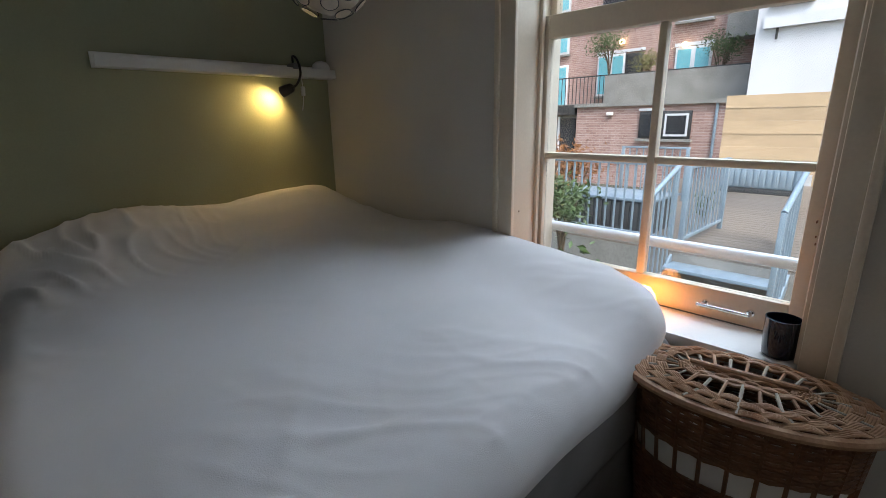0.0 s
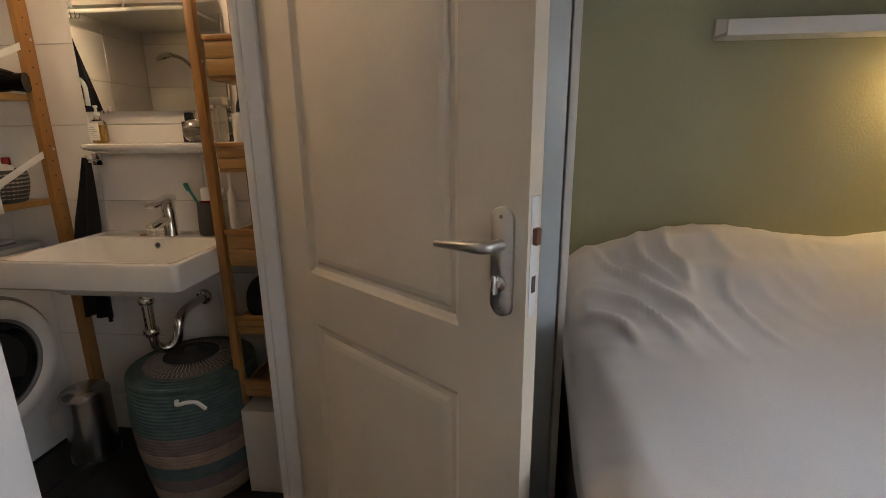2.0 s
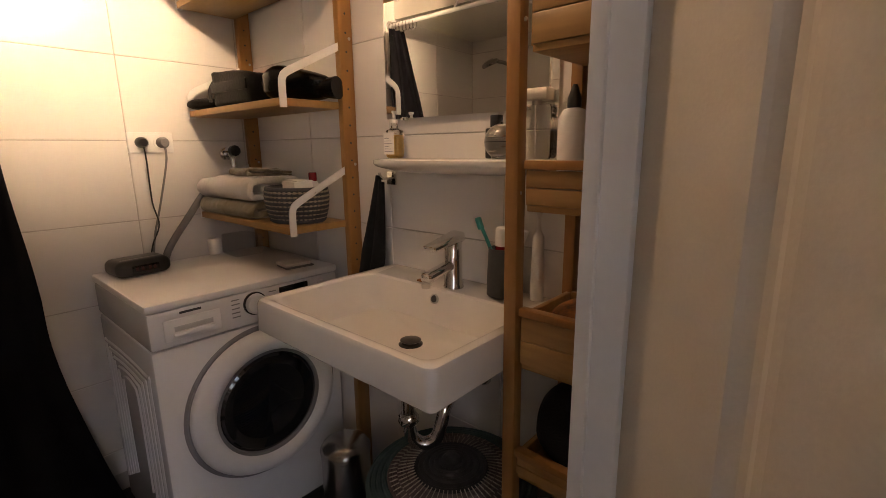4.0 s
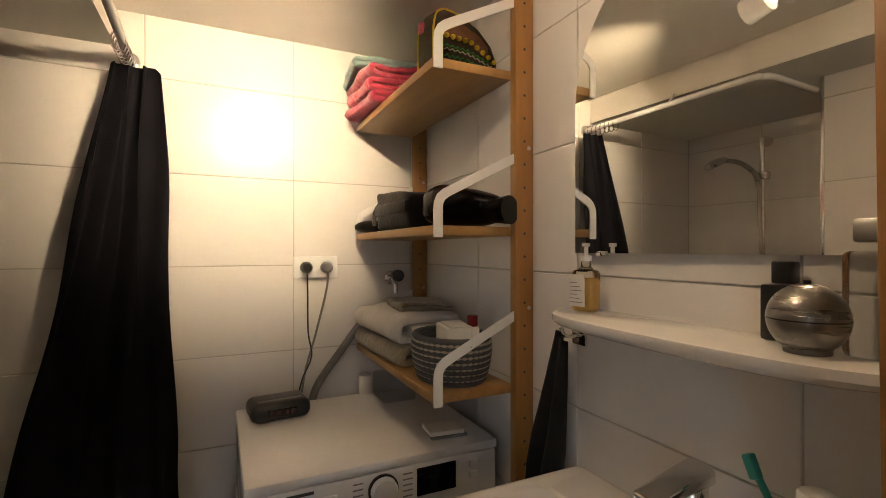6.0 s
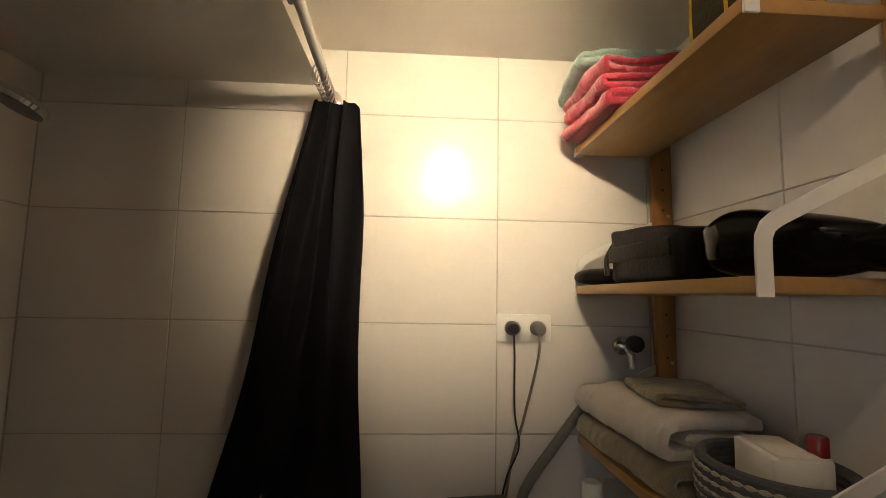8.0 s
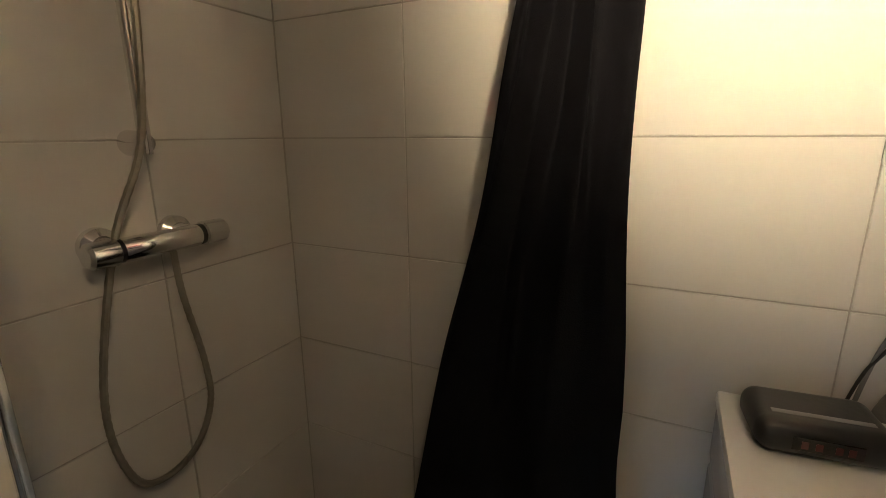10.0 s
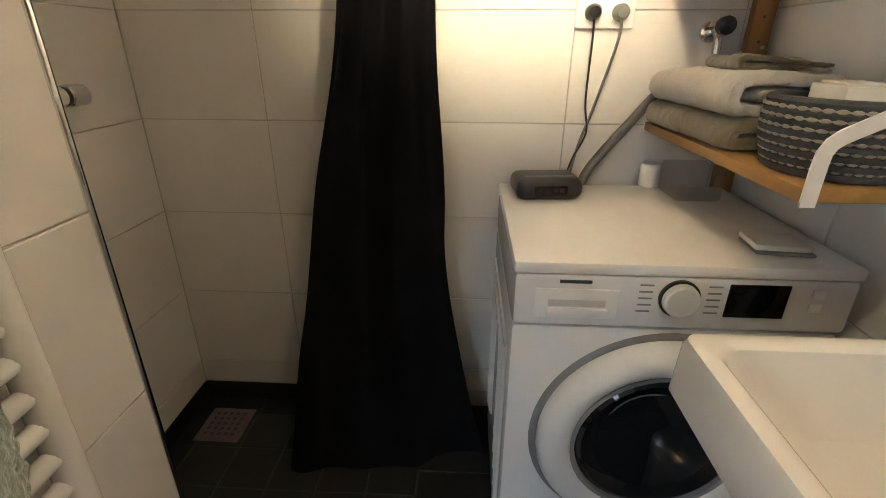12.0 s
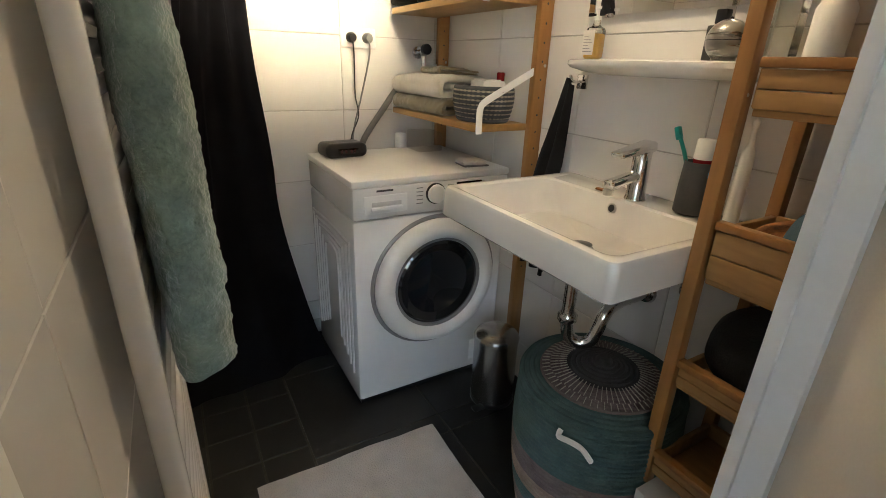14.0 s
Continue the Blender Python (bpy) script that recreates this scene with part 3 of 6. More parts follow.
def folded(name, label, material, at, lx, ly, h, plies, rz=0.0, group="", seed=1.0, loops=1):
    """A folded towel: a thick ribbon laid in plies round a front fold and swept along x."""
    t = thing(name, label, "towel", at, rz, group)
    lh = h / loops
    for k in range(loops):
        th = lh / plies * 0.97
        r = (lh - th) / 2
        front, back = -ly / 2 + r + th / 2, ly / 2 - 0.012 * k
        path = []
        if plies == 3:
            ri = th / 2
            path += [(front + 0.012, 0.0), (back - 0.05, 0.0)]
            path += [(back - 0.04 + ri * math.sin(q * math.pi / 6), -ri + ri * math.cos(q * math.pi / 6)) for q in range(1, 6)]
            path += [(back - 0.05, -r)]
        else:
            path += [(back, -r)]
        path += [(front + 0.05, -r)]
        path += [(front - r * math.sin(q * math.pi / 10), -r * math.cos(q * math.pi / 10)) for q in range(11)]
        path += [(front + 0.05, r), (back, r)]
        ctr = [Vector((0, p[0], p[1] + (k + 0.5) * lh)) for p in path]
        fine = []
        for p, q in zip(ctr, ctr[1:]):
            n = max(1, int((q - p).length / 0.007))
            fine += [p.lerp(q, i / n) for i in range(n)]
        fine.append(ctr[-1])
        bm = bmesh.new()
        rows, nx = [], 64
        for i in range(nx + 1):
            s = 2 * i / nx - 1
            x = s * lx / 2
            half = th / 2 * (1 - 0.35 * abs(s) ** 14)
            up, dn = [], []
            for j, p in enumerate(fine):
                d = (fine[min(j + 1, len(fine) - 1)] - fine[max(j - 1, 0)]).normalized()
                nrm = Vector((0, -d.z, d.y))
                hh = half * (0.7 if j in (0, len(fine) - 1) else 1)
                for row, sg in ((up, 1), (dn, -1)):
                    v = p + nrm * (hh * sg)
                    q = Vector((x, v.y, v.z))
                    row.append((x + wob(q, 9, 0.020, seed + k) + wob(q, 60, 0.003, seed + 2), v.y + wob(q, 7, 0.016, seed + 5 + 3 * k) + wob(q, 60, 0.003, seed + 3),
                                max(0.0005, v.z + wob(Vector((x, v.y, k)), 8, 0.009, seed + 8) * (0.4 + v.z / h) + wob(q, 60, 0.003, seed + 4))))
            rows.append([bm.verts.new(c) for c in up + dn[::-1]])
        n = len(rows[0])
        for a, c in zip(rows, rows[1:]):
            for j in range(n):
                bm.faces.new((a[j], a[(j + 1) % n], c[(j + 1) % n], c[j]))
        for a, flip in ((rows[0], False), (rows[-1], True)):
            m = n // 2
            for j in range(m - 1):
                f = (a[j], a[j + 1], a[n - 2 - j], a[n - 1 - j])
                bm.faces.new(f[::-1] if flip else f)
        part("fold", bm, material, t, angle=80)
    return t


z1, z2, z3 = (z + 0.023 for z in SHELF_Z)
folded("folded_towel", "folded olive towel at the bottom of a shelf pile", M_OLIVETERRY, (-2.44, 2.300, z1), 0.38, 0.20, 0.058, 2, 2, "towels on the shelf", 2.0)
folded("folded_towel", "thick white towel folded on the olive one", M_WHITETERRY, (-2.445, 2.300, z1 + 0.058), 0.36, 0.215, 0.078, 3, 1, "towels on the shelf", 7.0)
folded("washcloth", "thin olive washcloth lying on the white towel", M_OLIVETERRY, (-2.42, 2.335, z1 + 0.136), 0.21, 0.15, 0.022, 2, -5, "towels on the shelf", 9.0)
folded("folded_towel", "raspberry red towels folded in thick soft layers", M_REDTERRY, (-2.50, 2.285, z3), 0.25, 0.235, 0.116, 2, 0, "towels on the shelf", 3.0, 3)
folded("folded_towel", "pale teal towel draped on the red pile", M_TEALTERRY, (-2.535, 2.268, z3 + 0.114), 0.25, 0.235, 0.030, 2, -6, "towels on the shelf", 4.0)


def rope_basket(name, label, at, rings, group=""):
    """A coiled basket: one rope ring above the other, with a material for each."""
    b = thing(name, label, "basket", at, 0, group)
    for r, z, rr, sx, sy, material in rings:
        n = 120 if rr < 0.004 else 40
        pts = [(r * sx * math.cos(k * math.tau / n), r * sy * math.sin(k * math.tau / n), z) for k in range(n)]
        # a thin ring is a row of stitches, thick and thin by turns
        radii = [rr * (1.25 if k % 3 else 0.25) for k in range(n)] if rr < 0.004 else rr
        part("coil", tube(bmesh.new(), pts, radii, 8 if rr > 0.004 else 5, closed=True), material, b)
    return b


rings = []
for i in range(8):
    rings.append((0.088 + 0.014 * math.sin(i / 7 * 2.2), 0.009 + i * 0.0135, 0.0085, 1.05, 0.85, M_STRIPEGREY))
    if i < 7:
        rings.append((0.0945 + 0.014 * math.sin(i / 7 * 2.2), 0.0158 + i * 0.0135, 0.0031, 1.05, 0.85, M_DULLCREAM))
b = rope_basket("coiled_basket", "round grey coiled basket with cream stitching on the shelf", (-2.125, 2.305, z1), rings)
part("bottom", lathe(bmesh.new(), [(0.09, 0), (0.09, 0.006)], 32, sx=1.05, sy=0.85), M_STRIPEGREY, b)
k = thing("carton", "white carton standing in the coiled basket", "carton", (-2.135, 2.315, z1 + 0.008), -12)
part("box", boxm(-0.055, 0.06, -0.03, 0.03, 0, 0.118, 0.003), M_PAPER, k)
part("flap", boxm(-0.05, 0.055, -0.02, 0.033, 0.118, 0.122, 0.001), M_PAPER, k)
k = thing("small_bottle", "small bottle with a dark red cap in the basket", "bottle", (-2.10, 2.352, z1 + 0.008))
part("bottle", lathe(bmesh.new(), [(0.016, 0), (0.017, 0.005), (0.017, 0.11), (0.012, 0.118)], 20), M_WHITEPL, k)
part("cap", lathe(bmesh.new(), [(0.013, 0.118), (0.013, 0.142), (0.011, 0.145)], 20), M_RED, k, "dark red cap")


def soft_bag(name, label, at, lx, ly, h, material, seed, rz=0.0, power=3.0, slump=0.15):
    """A limp bag: a rounded box with sagging sides."""
    def fn(u, v):
        a, p = u * math.tau, (v - 0.5) * math.pi
        e = 2 / power
        c = lambda w: math.copysign(abs(math.cos(w)) ** e, math.cos(w))
        s = lambda w: math.copysign(abs(math.sin(w)) ** e, math.sin(w))
        x, y, z = lx / 2 * c(a) * c(p), ly / 2 * s(a) * c(p), h / 2 * (1 + s(p))
        q = Vector((x, y, z))
        z *= 1 - slump * (0.5 + 0.5 * x / (lx / 2)) + wob(q, 9, 0.16, seed)
        y += wob(q, 16, 0.012, seed + 3)
        x += wob(q, 16, 0.008, seed + 6)
        return (x, y, max(z, 0.0))
    return sheet(40, 20, fn)


b = thing("leather_bag", "limp black leather bag lying on the middle shelf", "bag", (-2.365, 2.315, z2), 4)
part("body", soft_bag("bag", "", None, 0.25, 0.17, 0.122, M_LEATHER, 4.0, power=9.0, slump=0.16), M_LEATHER, b)
bm = bmesh.new()
tube(bm, smooth_path([(-0.122, -0.06, 0.10), (-0.130, -0.082, 0.06), (-0.122, -0.086, 0.02)], 5), 0.006, 8)
part("zip_band", bm, M_BLACKPL, b)
part("flap", boxm(-0.115, 0.105, -0.088, -0.082, 0.045, 0.078, 0.003), M_LEATHER, b)
for k, (gx, gy, gr, gs) in enumerate(((-2.580, 2.255, 25, 8.0), (-2.555, 2.33, -12, 15.0))):
    single("leather_glove", soft_bag("g", "", None, 0.17, 0.085, 0.040, M_LEATHER, gs, power=2.4), M_LEATHER, "crumpled black leather glove on the middle shelf", "glove", at=(gx, gy, z2), rz=gr, group="pair of gloves")
b = thing("hair_dryer", "glossy black hair dryer lying on the middle shelf", "hair dryer", (-2.105, 2.333, z2), 28)
part("housing", soft_bag("h", "", None, 0.25, 0.12, 0.120, M_BLACKPL, 11.0, power=2.4, slump=0.34), M_BLACKSATIN, b)
part("nozzle", moved(lathe(bmesh.new(), [(0.026, 0), (0.028, 0.02), (0.033, 0.06)], 24, sx=1, sy=1.3), Matrix.Translation((0.070, -0.01, 0.036)) @ pose(0, 0, 0, 0, 90, 0)), M_BLACKSATIN, b)

p = thing("toiletry_pouch", "domed embroidered pouch with yellow bobbles on the top shelf", "pouch", (-2.145, 2.335, z3), 8)
p.scale = (1.0, 1.0, 0.9)


def pouch_edge(t):
    """The rounded side outline, from the front foot over the top down to the back foot."""
    pts = ((-0.095, 0.0), (-0.097, 0.06), (-0.096, 0.125), (-0.088, 0.158), (-0.066, 0.172), (-0.02, 0.168), (0.035, 0.148), (0.075, 0.112), (0.095, 0.065), (0.098, 0.0))
    f = t * (len(pts) - 1)
    i = min(int(f), len(pts) - 2)
    return Vector(pts[i]).lerp(Vector(pts[i + 1]), f - i)


def pouch_line(x, t0, t1, n=24):
    return [(x, q.x, max(q.y, 0.003)) for q in (pouch_edge(t0 + (t1 - t0) * i / n) for i in range(n + 1))]


bm = bmesh.new()
rows = []
for x, k in ((-0.048, 0.80), (-0.040, 0.96), (-0.032, 1.0), (0.0, 1.02), (0.032, 1.0), (0.040, 0.96), (0.048, 0.80)):
    rows.append([bm.verts.new((x, q[1] * k, q[2] * k + wob((x, q[1], q[2]), 18, 0.003))) for q in pouch_line(0.0, 0.0, 1.0, 36)])
for ra_, rb_ in zip(rows, rows[1:]):
    for j in range(36):
        bm.faces.new((ra_[j], ra_[j + 1], rb_[j + 1], rb_[j]))
    bm.faces.new((ra_[0], rb_[0], rb_[36], ra_[36]))
bm.faces.new(rows[0]), bm.faces.new(rows[-1][::-1])
part("body", bm, M_POUCH, p)
for x in (-0.035, 0.036):
    part("yellow_piping", tube(bmesh.new(), smooth_path(pouch_line(x, 0.0, 0.62, 12), 2), 0.0026, 6), M_YELLOW, p)
bm = bmesh.new()
row = [[bm.verts.new((0.0498 + dx, q[1] * 0.80, max(0.112 - 0.5 * max(0.0, q[1]), q[2] * 0.80))) for q in pouch_line(0, 0.24, 0.76, 20)] for dx in (0.0, 0.0016)]
base = [bm.verts.new((0.0506, q[1] * 0.80, 0.092 - 0.5 * max(0.0, q[1]))) for q in pouch_line(0, 0.24, 0.76, 20)]
for j in range(20):
    bm.faces.new((row[1][j], row[1][j + 1], base[j + 1], base[j]))
    bm.faces.new((row[0][j], row[0][j + 1], row[1][j + 1], row[1][j]))
part("brown_yoke", bm, M_WICKERDARK, p, "brown embroidered yoke")
for i in range(9):
    y = -0.070 + i * 0.018
    z = 0.094 - 0.5 * max(0.0, y)
    part("bobble", lathe(bmesh.new(), [(0.002, -0.0065), (0.005, -0.0045), (0.0068, 0), (0.005, 0.0045), (0.002, 0.0065)], 10, (0.053, y, z)), M_YELLOW, p, "yellow woollen bobble")
for z0, m, r in ((0.066, M_GREENTHREAD, 0.0030), (0.058, M_CREAMROPE, 0.0016), (0.040, M_GREENTHREAD, 0.0026)):
    part("embroidered_band", tube(bmesh.new(), [(0.050, -0.074 + i * 0.0075, z0 + 0.006 * (i % 2) - 0.0018 * max(0, i - 9)) for i in range(20)], r, 6), m, p)
part("pink_tag", boxm(-0.024, -0.004, -0.103, -0.096, 0.118, 0.146, 0.002), M_REDTERRY, p, "pink cloth tag")

# ---- sockets, tap and hoses on the back wall ----
s = thing("wall_socket", "double white wall socket with two plugs on the tiles", "socket", (XW, 2.08, 1.268))
part("plate", boxm(0.0, 0.012, -0.072, 0.072, -0.036, 0.036, 0.004), M_WHITEPL, s)
for k, (dy, m) in enumerate(((-0.033, M_BLACKPL), (0.033, M_GREYPL))):
    f = Matrix.Translation((0.012, dy, 0)) @ pose(0, 0, 0, 0, 90, 0)
    part("outlet", moved(lathe(bmesh.new(), [(0.026, 0), (0.026, 0.002), (0.021, 0.002)], 28), f), M_WHITEPL, s)
    part("plug", moved(lathe(bmesh.new(), [(0.019, 0.001), (0.019, 0.022), (0.013, 0.034), (0.005, 0.036)], 24), f), m, s, "black plug" if k == 0 else "grey plug")
single("power_cord", tube(bmesh.new(), smooth_path([(XW + 0.04, 2.047, 1.255), (XW + 0.045, 2.048, 1.20), (XW + 0.03, 2.052, 1.06), (XW + 0.035, 2.062, 0.98), (XW + 0.03, 2.035, 0.91), (XW + 0.03, 2.02, 0.852)], 6), 0.0027, 8), M_BLACKPL, "thin black power cord hanging from the socket", "cord")
single("power_cord", tube(bmesh.new(), smooth_path([(XW + 0.04, 2.113, 1.255), (XW + 0.05, 2.108, 1.20), (XW + 0.035, 2.075, 1.05), (XW + 0.03, 2.045, 0.94), (XW + 0.03, 2.03, 0.852)], 6), 0.0036, 8), M_GREYPL, "grey power cord hanging from the socket", "cord")
single("drain_hose", tube(bmesh.new(), smooth_path([(XW + 0.05, 2.40, 1.09), (XW + 0.045, 2.34, 1.125), (XW + 0.04, 2.25, 1.10), (XW + 0.035, 2.16, 0.99), (XW + 0.035, 2.08, 0.88), (XW + 0.025, 2.06, 0.80)], 6), 0.013, 10), M_GREYPL, "grey ribbed washing machine hose on the wall", "hose")
t = thing("wall_tap", "chrome washing machine tap with a black handle", "tap", (XW, 2.345, 1.225))
fx = pose(0, 0, 0, 0, 90, 0)
part("rosette", moved(lathe(bmesh.new(), [(0.026, 0), (0.024, 0.006), (0.012, 0.010)], 24), fx), M_CHROME, t)
part("valve_body", moved(lathe(bmesh.new(), [(0.012, 0.006), (0.013, 0.04), (0.016, 0.045), (0.015, 0.06), (0.008, 0.065)], 20), fx), M_CHROME, t)
part("spout", tube(bmesh.new(), smooth_path([(0.045, 0, 0), (0.052, 0.0, -0.02), (0.054, 0.0, -0.05)], 4), 0.010, 12), M_CHROME, t)
part("handle", moved(lathe(bmesh.new(), [(0.010, 0.06), (0.021, 0.066), (0.021, 0.085), (0.012, 0.09)], 10), pose(0, 0, 0.012, 0, 90, 0)), M_BLACKPL, t, "black tap handle")

# ---- basin, mirror and what stands there ----
def basin():
    b = thing("basin", "white rectangular ceramic wall basin with a chrome tap", "basin", (-1.555, 2.0, 0.885))
    W, D = 0.590, 0.462

    def ring(hx, y0, y1, r, z, n=8):
        pts = []
        for cx, cy, a0 in ((hx - r, y1 - r, 0), (-hx + r, y1 - r, 90), (-hx + r, y0 + r, 180), (hx - r, y0 + r, 270)):
            for k in range(n + 1):
                a = radians(a0 + 90 * k / n)
                pts.append((cx + r * math.cos(a), cy + r * math.sin(a), z))
        return pts

    bm = bmesh.new()
    h = W / 2
    loops = [ring(h - 0.16, 0.14, D, 0.05, -0.150), ring(h - 0.10, 0.09, D, 0.05, -0.130), ring(h - 0.07, 0.06, D, 0.03, -0.088), ring(h - 0.006, 0.006, D, 0.018, -0.085), ring(h, 0.0, D, 0.014, -0.079), ring(h, 0.0, D, 0.022, -0.012), ring(h - 0.004, 0.004, D, 0.020, -0.003), ring(h - 0.012, 0.012, D - 0.006, 0.018, 0.0),
             ring(h - 0.024, 0.022, D - 0.112, 0.03, -0.001), ring(h - 0.030, 0.028, D - 0.118, 0.035, -0.006), ring(h - 0.044, 0.048, D - 0.124, 0.05, -0.050), ring(h - 0.075, 0.085, D - 0.136, 0.06, -0.090), ring(h - 0.16, 0.15, D - 0.160, 0.06, -0.108), ring(h - 0.255, 0.205, D - 0.176, 0.035, -0.120)]
    vs = [[bm.verts.new(p) for p in l] for l in loops]
    for a, c in zip(vs, vs[1:]):
        for k in range(len(a)):
            bm.faces.new((a[k], a[(k + 1) % len(a)], c[(k + 1) % len(a)], c[k]))
    bm.faces.new(vs[0][::-1]), bm.faces.new(vs[-1])
    part("bowl", bm, M_CERAMIC, b, angle=32)
    part("waste", lathe(bmesh.new(), [(0.030, 0), (0.030, 0.003), (0.023, 0.005), (0.022, 0.010), (0.026, 0.013), (0.006, 0.016)], 32, (-0.004, 0.246, -0.122)), M_BLACKPL, b, "dark plug in the waste")
    part("overflow", moved(lathe(bmesh.new(), [(0.013, -0.004), (0.013, 0.002), (0.010, 0.003), (0.009, 0.001)], 24), Matrix.Translation((-0.008, 0.3385, -0.028)) @ pose(0, 0, 0, 75, 0, 0)), M_STEEL, b)
    part("overflow_hole", moved(lathe(bmesh.new(), [(0.010, 0), (0.009, 0.0025)], 20), Matrix.Translation((-0.008, 0.3385, -0.028)) @ pose(0, 0, 0, 75, 0, 0)), M_INK, b)
    # trap and pipes under the bowl
    bm = bmesh.new()
    tube(bm, smooth_path([(0.008, 0.22, -0.14), (0.008, 0.22, -0.24), (0.008, 0.222, -0.335), (0.016, 0.232, -0.368), (0.034, 0.250, -0.380), (0.054, 0.270, -0.366), (0.062, 0.280, -0.330), (0.064, 0.298, -0.285), (0.060, 0.345, -0.268), (0.056, D, -0.265)], 5), 0.017, 14)
    part("trap", bm, M_CHROME, b, "chrome waste trap")
    for z in (-0.185, -0.30):
        part("nut", lathe(bmesh.new(), [(0.023, 0), (0.026, 0.004), (0.026, 0.022), (0.023, 0.026)], 8, (0.008, 0.22, z - 0.02)), M_CHROME, b)
    part("wall_rosette", moved(lathe(bmesh.new(), [(0.032, 0), (0.028, 0.008), (0.018, 0.012)], 24), Matrix.Translation((0.056, D - 0.001, -0.265)) @ pose(0, 0, 0, 90, 0, 0)), M_CHROME, b)
    for x in (-0.055, 0.185):
        part("stop_valve", tube(bmesh.new(), smooth_path([(x, D, -0.20), (x, D - 0.05, -0.20), (x, D - 0.055, -0.17), (x - 0.005, D - 0.06, -0.13)], 4), 0.008, 10), M_CHROME, b)
    # tap
    f = part("tap_body", lathe(bmesh.new(), [(0.026, 0.0), (0.026, 0.004), (0.0235, 0.008), (0.0225, 0.06), (0.0215, 0.118), (0.017, 0.124), (0.004, 0.126)], 36, (0.022, D - 0.082, 0.0)), M_CHROME, b)
    bm = bmesh.new()
    m = Matrix.Translation((0.022, D - 0.09, 0.062)) @ pose(0, 0, 0, 10, 0, 0)
    part("spout", moved(boxm(-0.016, 0.016, -0.105, 0.0, -0.013, 0.013, 0.012, 5), m), M_CHROME, f)
    m = Matrix.Translation((0.022, D - 0.066, 0.132)) @ pose(0, 0, 0, 12, 0, 0)
    bm = boxm(-0.022, 0.022, -0.112, 0.010, -0.014, 0.013, 0.009, 4)
    for v in bm.verts:
        k = max(0.0, -v.co.y / 0.112)
        v.co.z = 0.013 - (0.013 - v.co.z) * (1 - 0.5 * k)
        v.co.x *= 1 - 0.12 * k
    part("lever", moved(bm, m), M_CHROME, f)
    part("aerator", lathe(bmesh.new(), [(0.011, 0), (0.012, 0.012)], 20, (0.022, D - 0.185, 0.022)), M_STEEL, f)


basin()
m_ = thing("mirror", "frameless mirror with a round arched top on the tiles", "mirror", (-1.567, YN - 0.008, 1.32), 1.3)
bm = bmesh.new()
R = 0.272
outline = [(-R, 0.0), (R, 0.0)] + [(R * math.cos(a), 0.285 + R * math.sin(a)) for a in [k * math.pi / 40 for k in range(41)]]
f0 = [bm.verts.new((x, -0.006, z)) for x, z in outline]
f1 = [bm.verts.new((x, 0.0, z)) for x, z in outline]
bm.faces.new(f0), bm.faces.new(f1[::-1])
for k in range(len(f0)):
    bm.faces.new((f0[k], f0[(k + 1) % len(f0)], f1[(k + 1) % len(f0)], f1[k]))
part("glass", bm, M_MIRROR, m_, smooth=False)
for x in (-0.2, 0.2):
    part("clip", boxm(x - 0.012, x + 0.012, -0.010, 0.0, -0.006, 0.004, 0.002), M_CHROME, m_, "small chrome mirror clip")

# ceramic shelf with a bowed front
bm = bmesh.new()
L0, L1 = -1.845, -1.285
rows = []
for z, inset in ((1.172, 0.060), (1.180, 0.030), (1.189, 0.006), (1.196, 0.0), (1.207, 0.001), (1.210, 0.006)):
    row = []
    n = 40
    for k in range(n + 1):
        u = k / n
        x = L0 + inset + (L1 - L0 - 2 * inset) * u
        bow = (1 - abs(2 * u - 1) ** 6) ** 0.5 if 0 < u < 1 else 0
        d = 0.035 + 0.105 * bow * (0.86 + 0.14 * math.sin(math.pi * u)) - inset
        row.append(bm.verts.new((x, YN - max(d, 0.012), z)))
    row.append(bm.verts.new((L1 - inset, YN, z)))
    row.append(bm.verts.new((L0 + inset, YN, z)))
    rows.append(row)
for a, c in zip(rows, rows[1:]):
    for k in range(len(a)):
        bm.faces.new((a[k], a[(k + 1) % len(a)], c[(k + 1) % len(a)], c[k]))
bm.faces.new(rows[0][::-1]), bm.faces.new(rows[-1])
single("ceramic_shelf", bm, M_CERAMIC, "white ceramic shelf with a bowed front under the mirror", "shelf", angle=50)

k = thing("soap_dispenser", "clear glass bottle with amber soap and a printed label", "soap dispenser", (-1.772, 2.412, 1.2105), 20)
part("bottle", boxm(-0.029, 0.029, -0.022, 0.022, 0, 0.088, 0.012, 4), M_CLEAR, k)
part("soap", boxm(-0.026, 0.026, -0.019, 0.019, 0.003, 0.070, 0.010, 3), M_AMBER, k, "amber liquid soap")
part("neck", lathe(bmesh.new(), [(0.022, 0.084), (0.012, 0.094), (0.011, 0.106)], 20), M_CLEAR, k)
part("pump", lathe(bmesh.new(), [(0.013, 0.106), (0.013, 0.116), (0.005, 0.118), (0.005, 0.135), (0.009, 0.136), (0.009, 0.143)], 18), M_WHITEPL, k, "white pump head")
part("label", boxm(-0.031, 0.008, -0.024, -0.0225, 0.012, 0.078), M_PAPER, k)
for i in range(6):
    part("print_line", boxm(-0.028, 0.002 - 0.006 * (i % 3), -0.0248, -0.0242, 0.020 + i * 0.008, 0.0215 + i * 0.008), M_GREYRING, k)
k.scale = (0.80, 0.80, 0.90)
k = thing("steel_dispenser", "brushed steel ball dispenser standing on the ceramic shelf", "dispenser", (-1.398, 2.392, 1.2105))
prof = [(0.030, 0)] + [(0.052 * math.sin(a), 0.048 - 0.050 * math.cos(a)) for a in [0.62 + i * 2.3 / 16 for i in range(17)]]
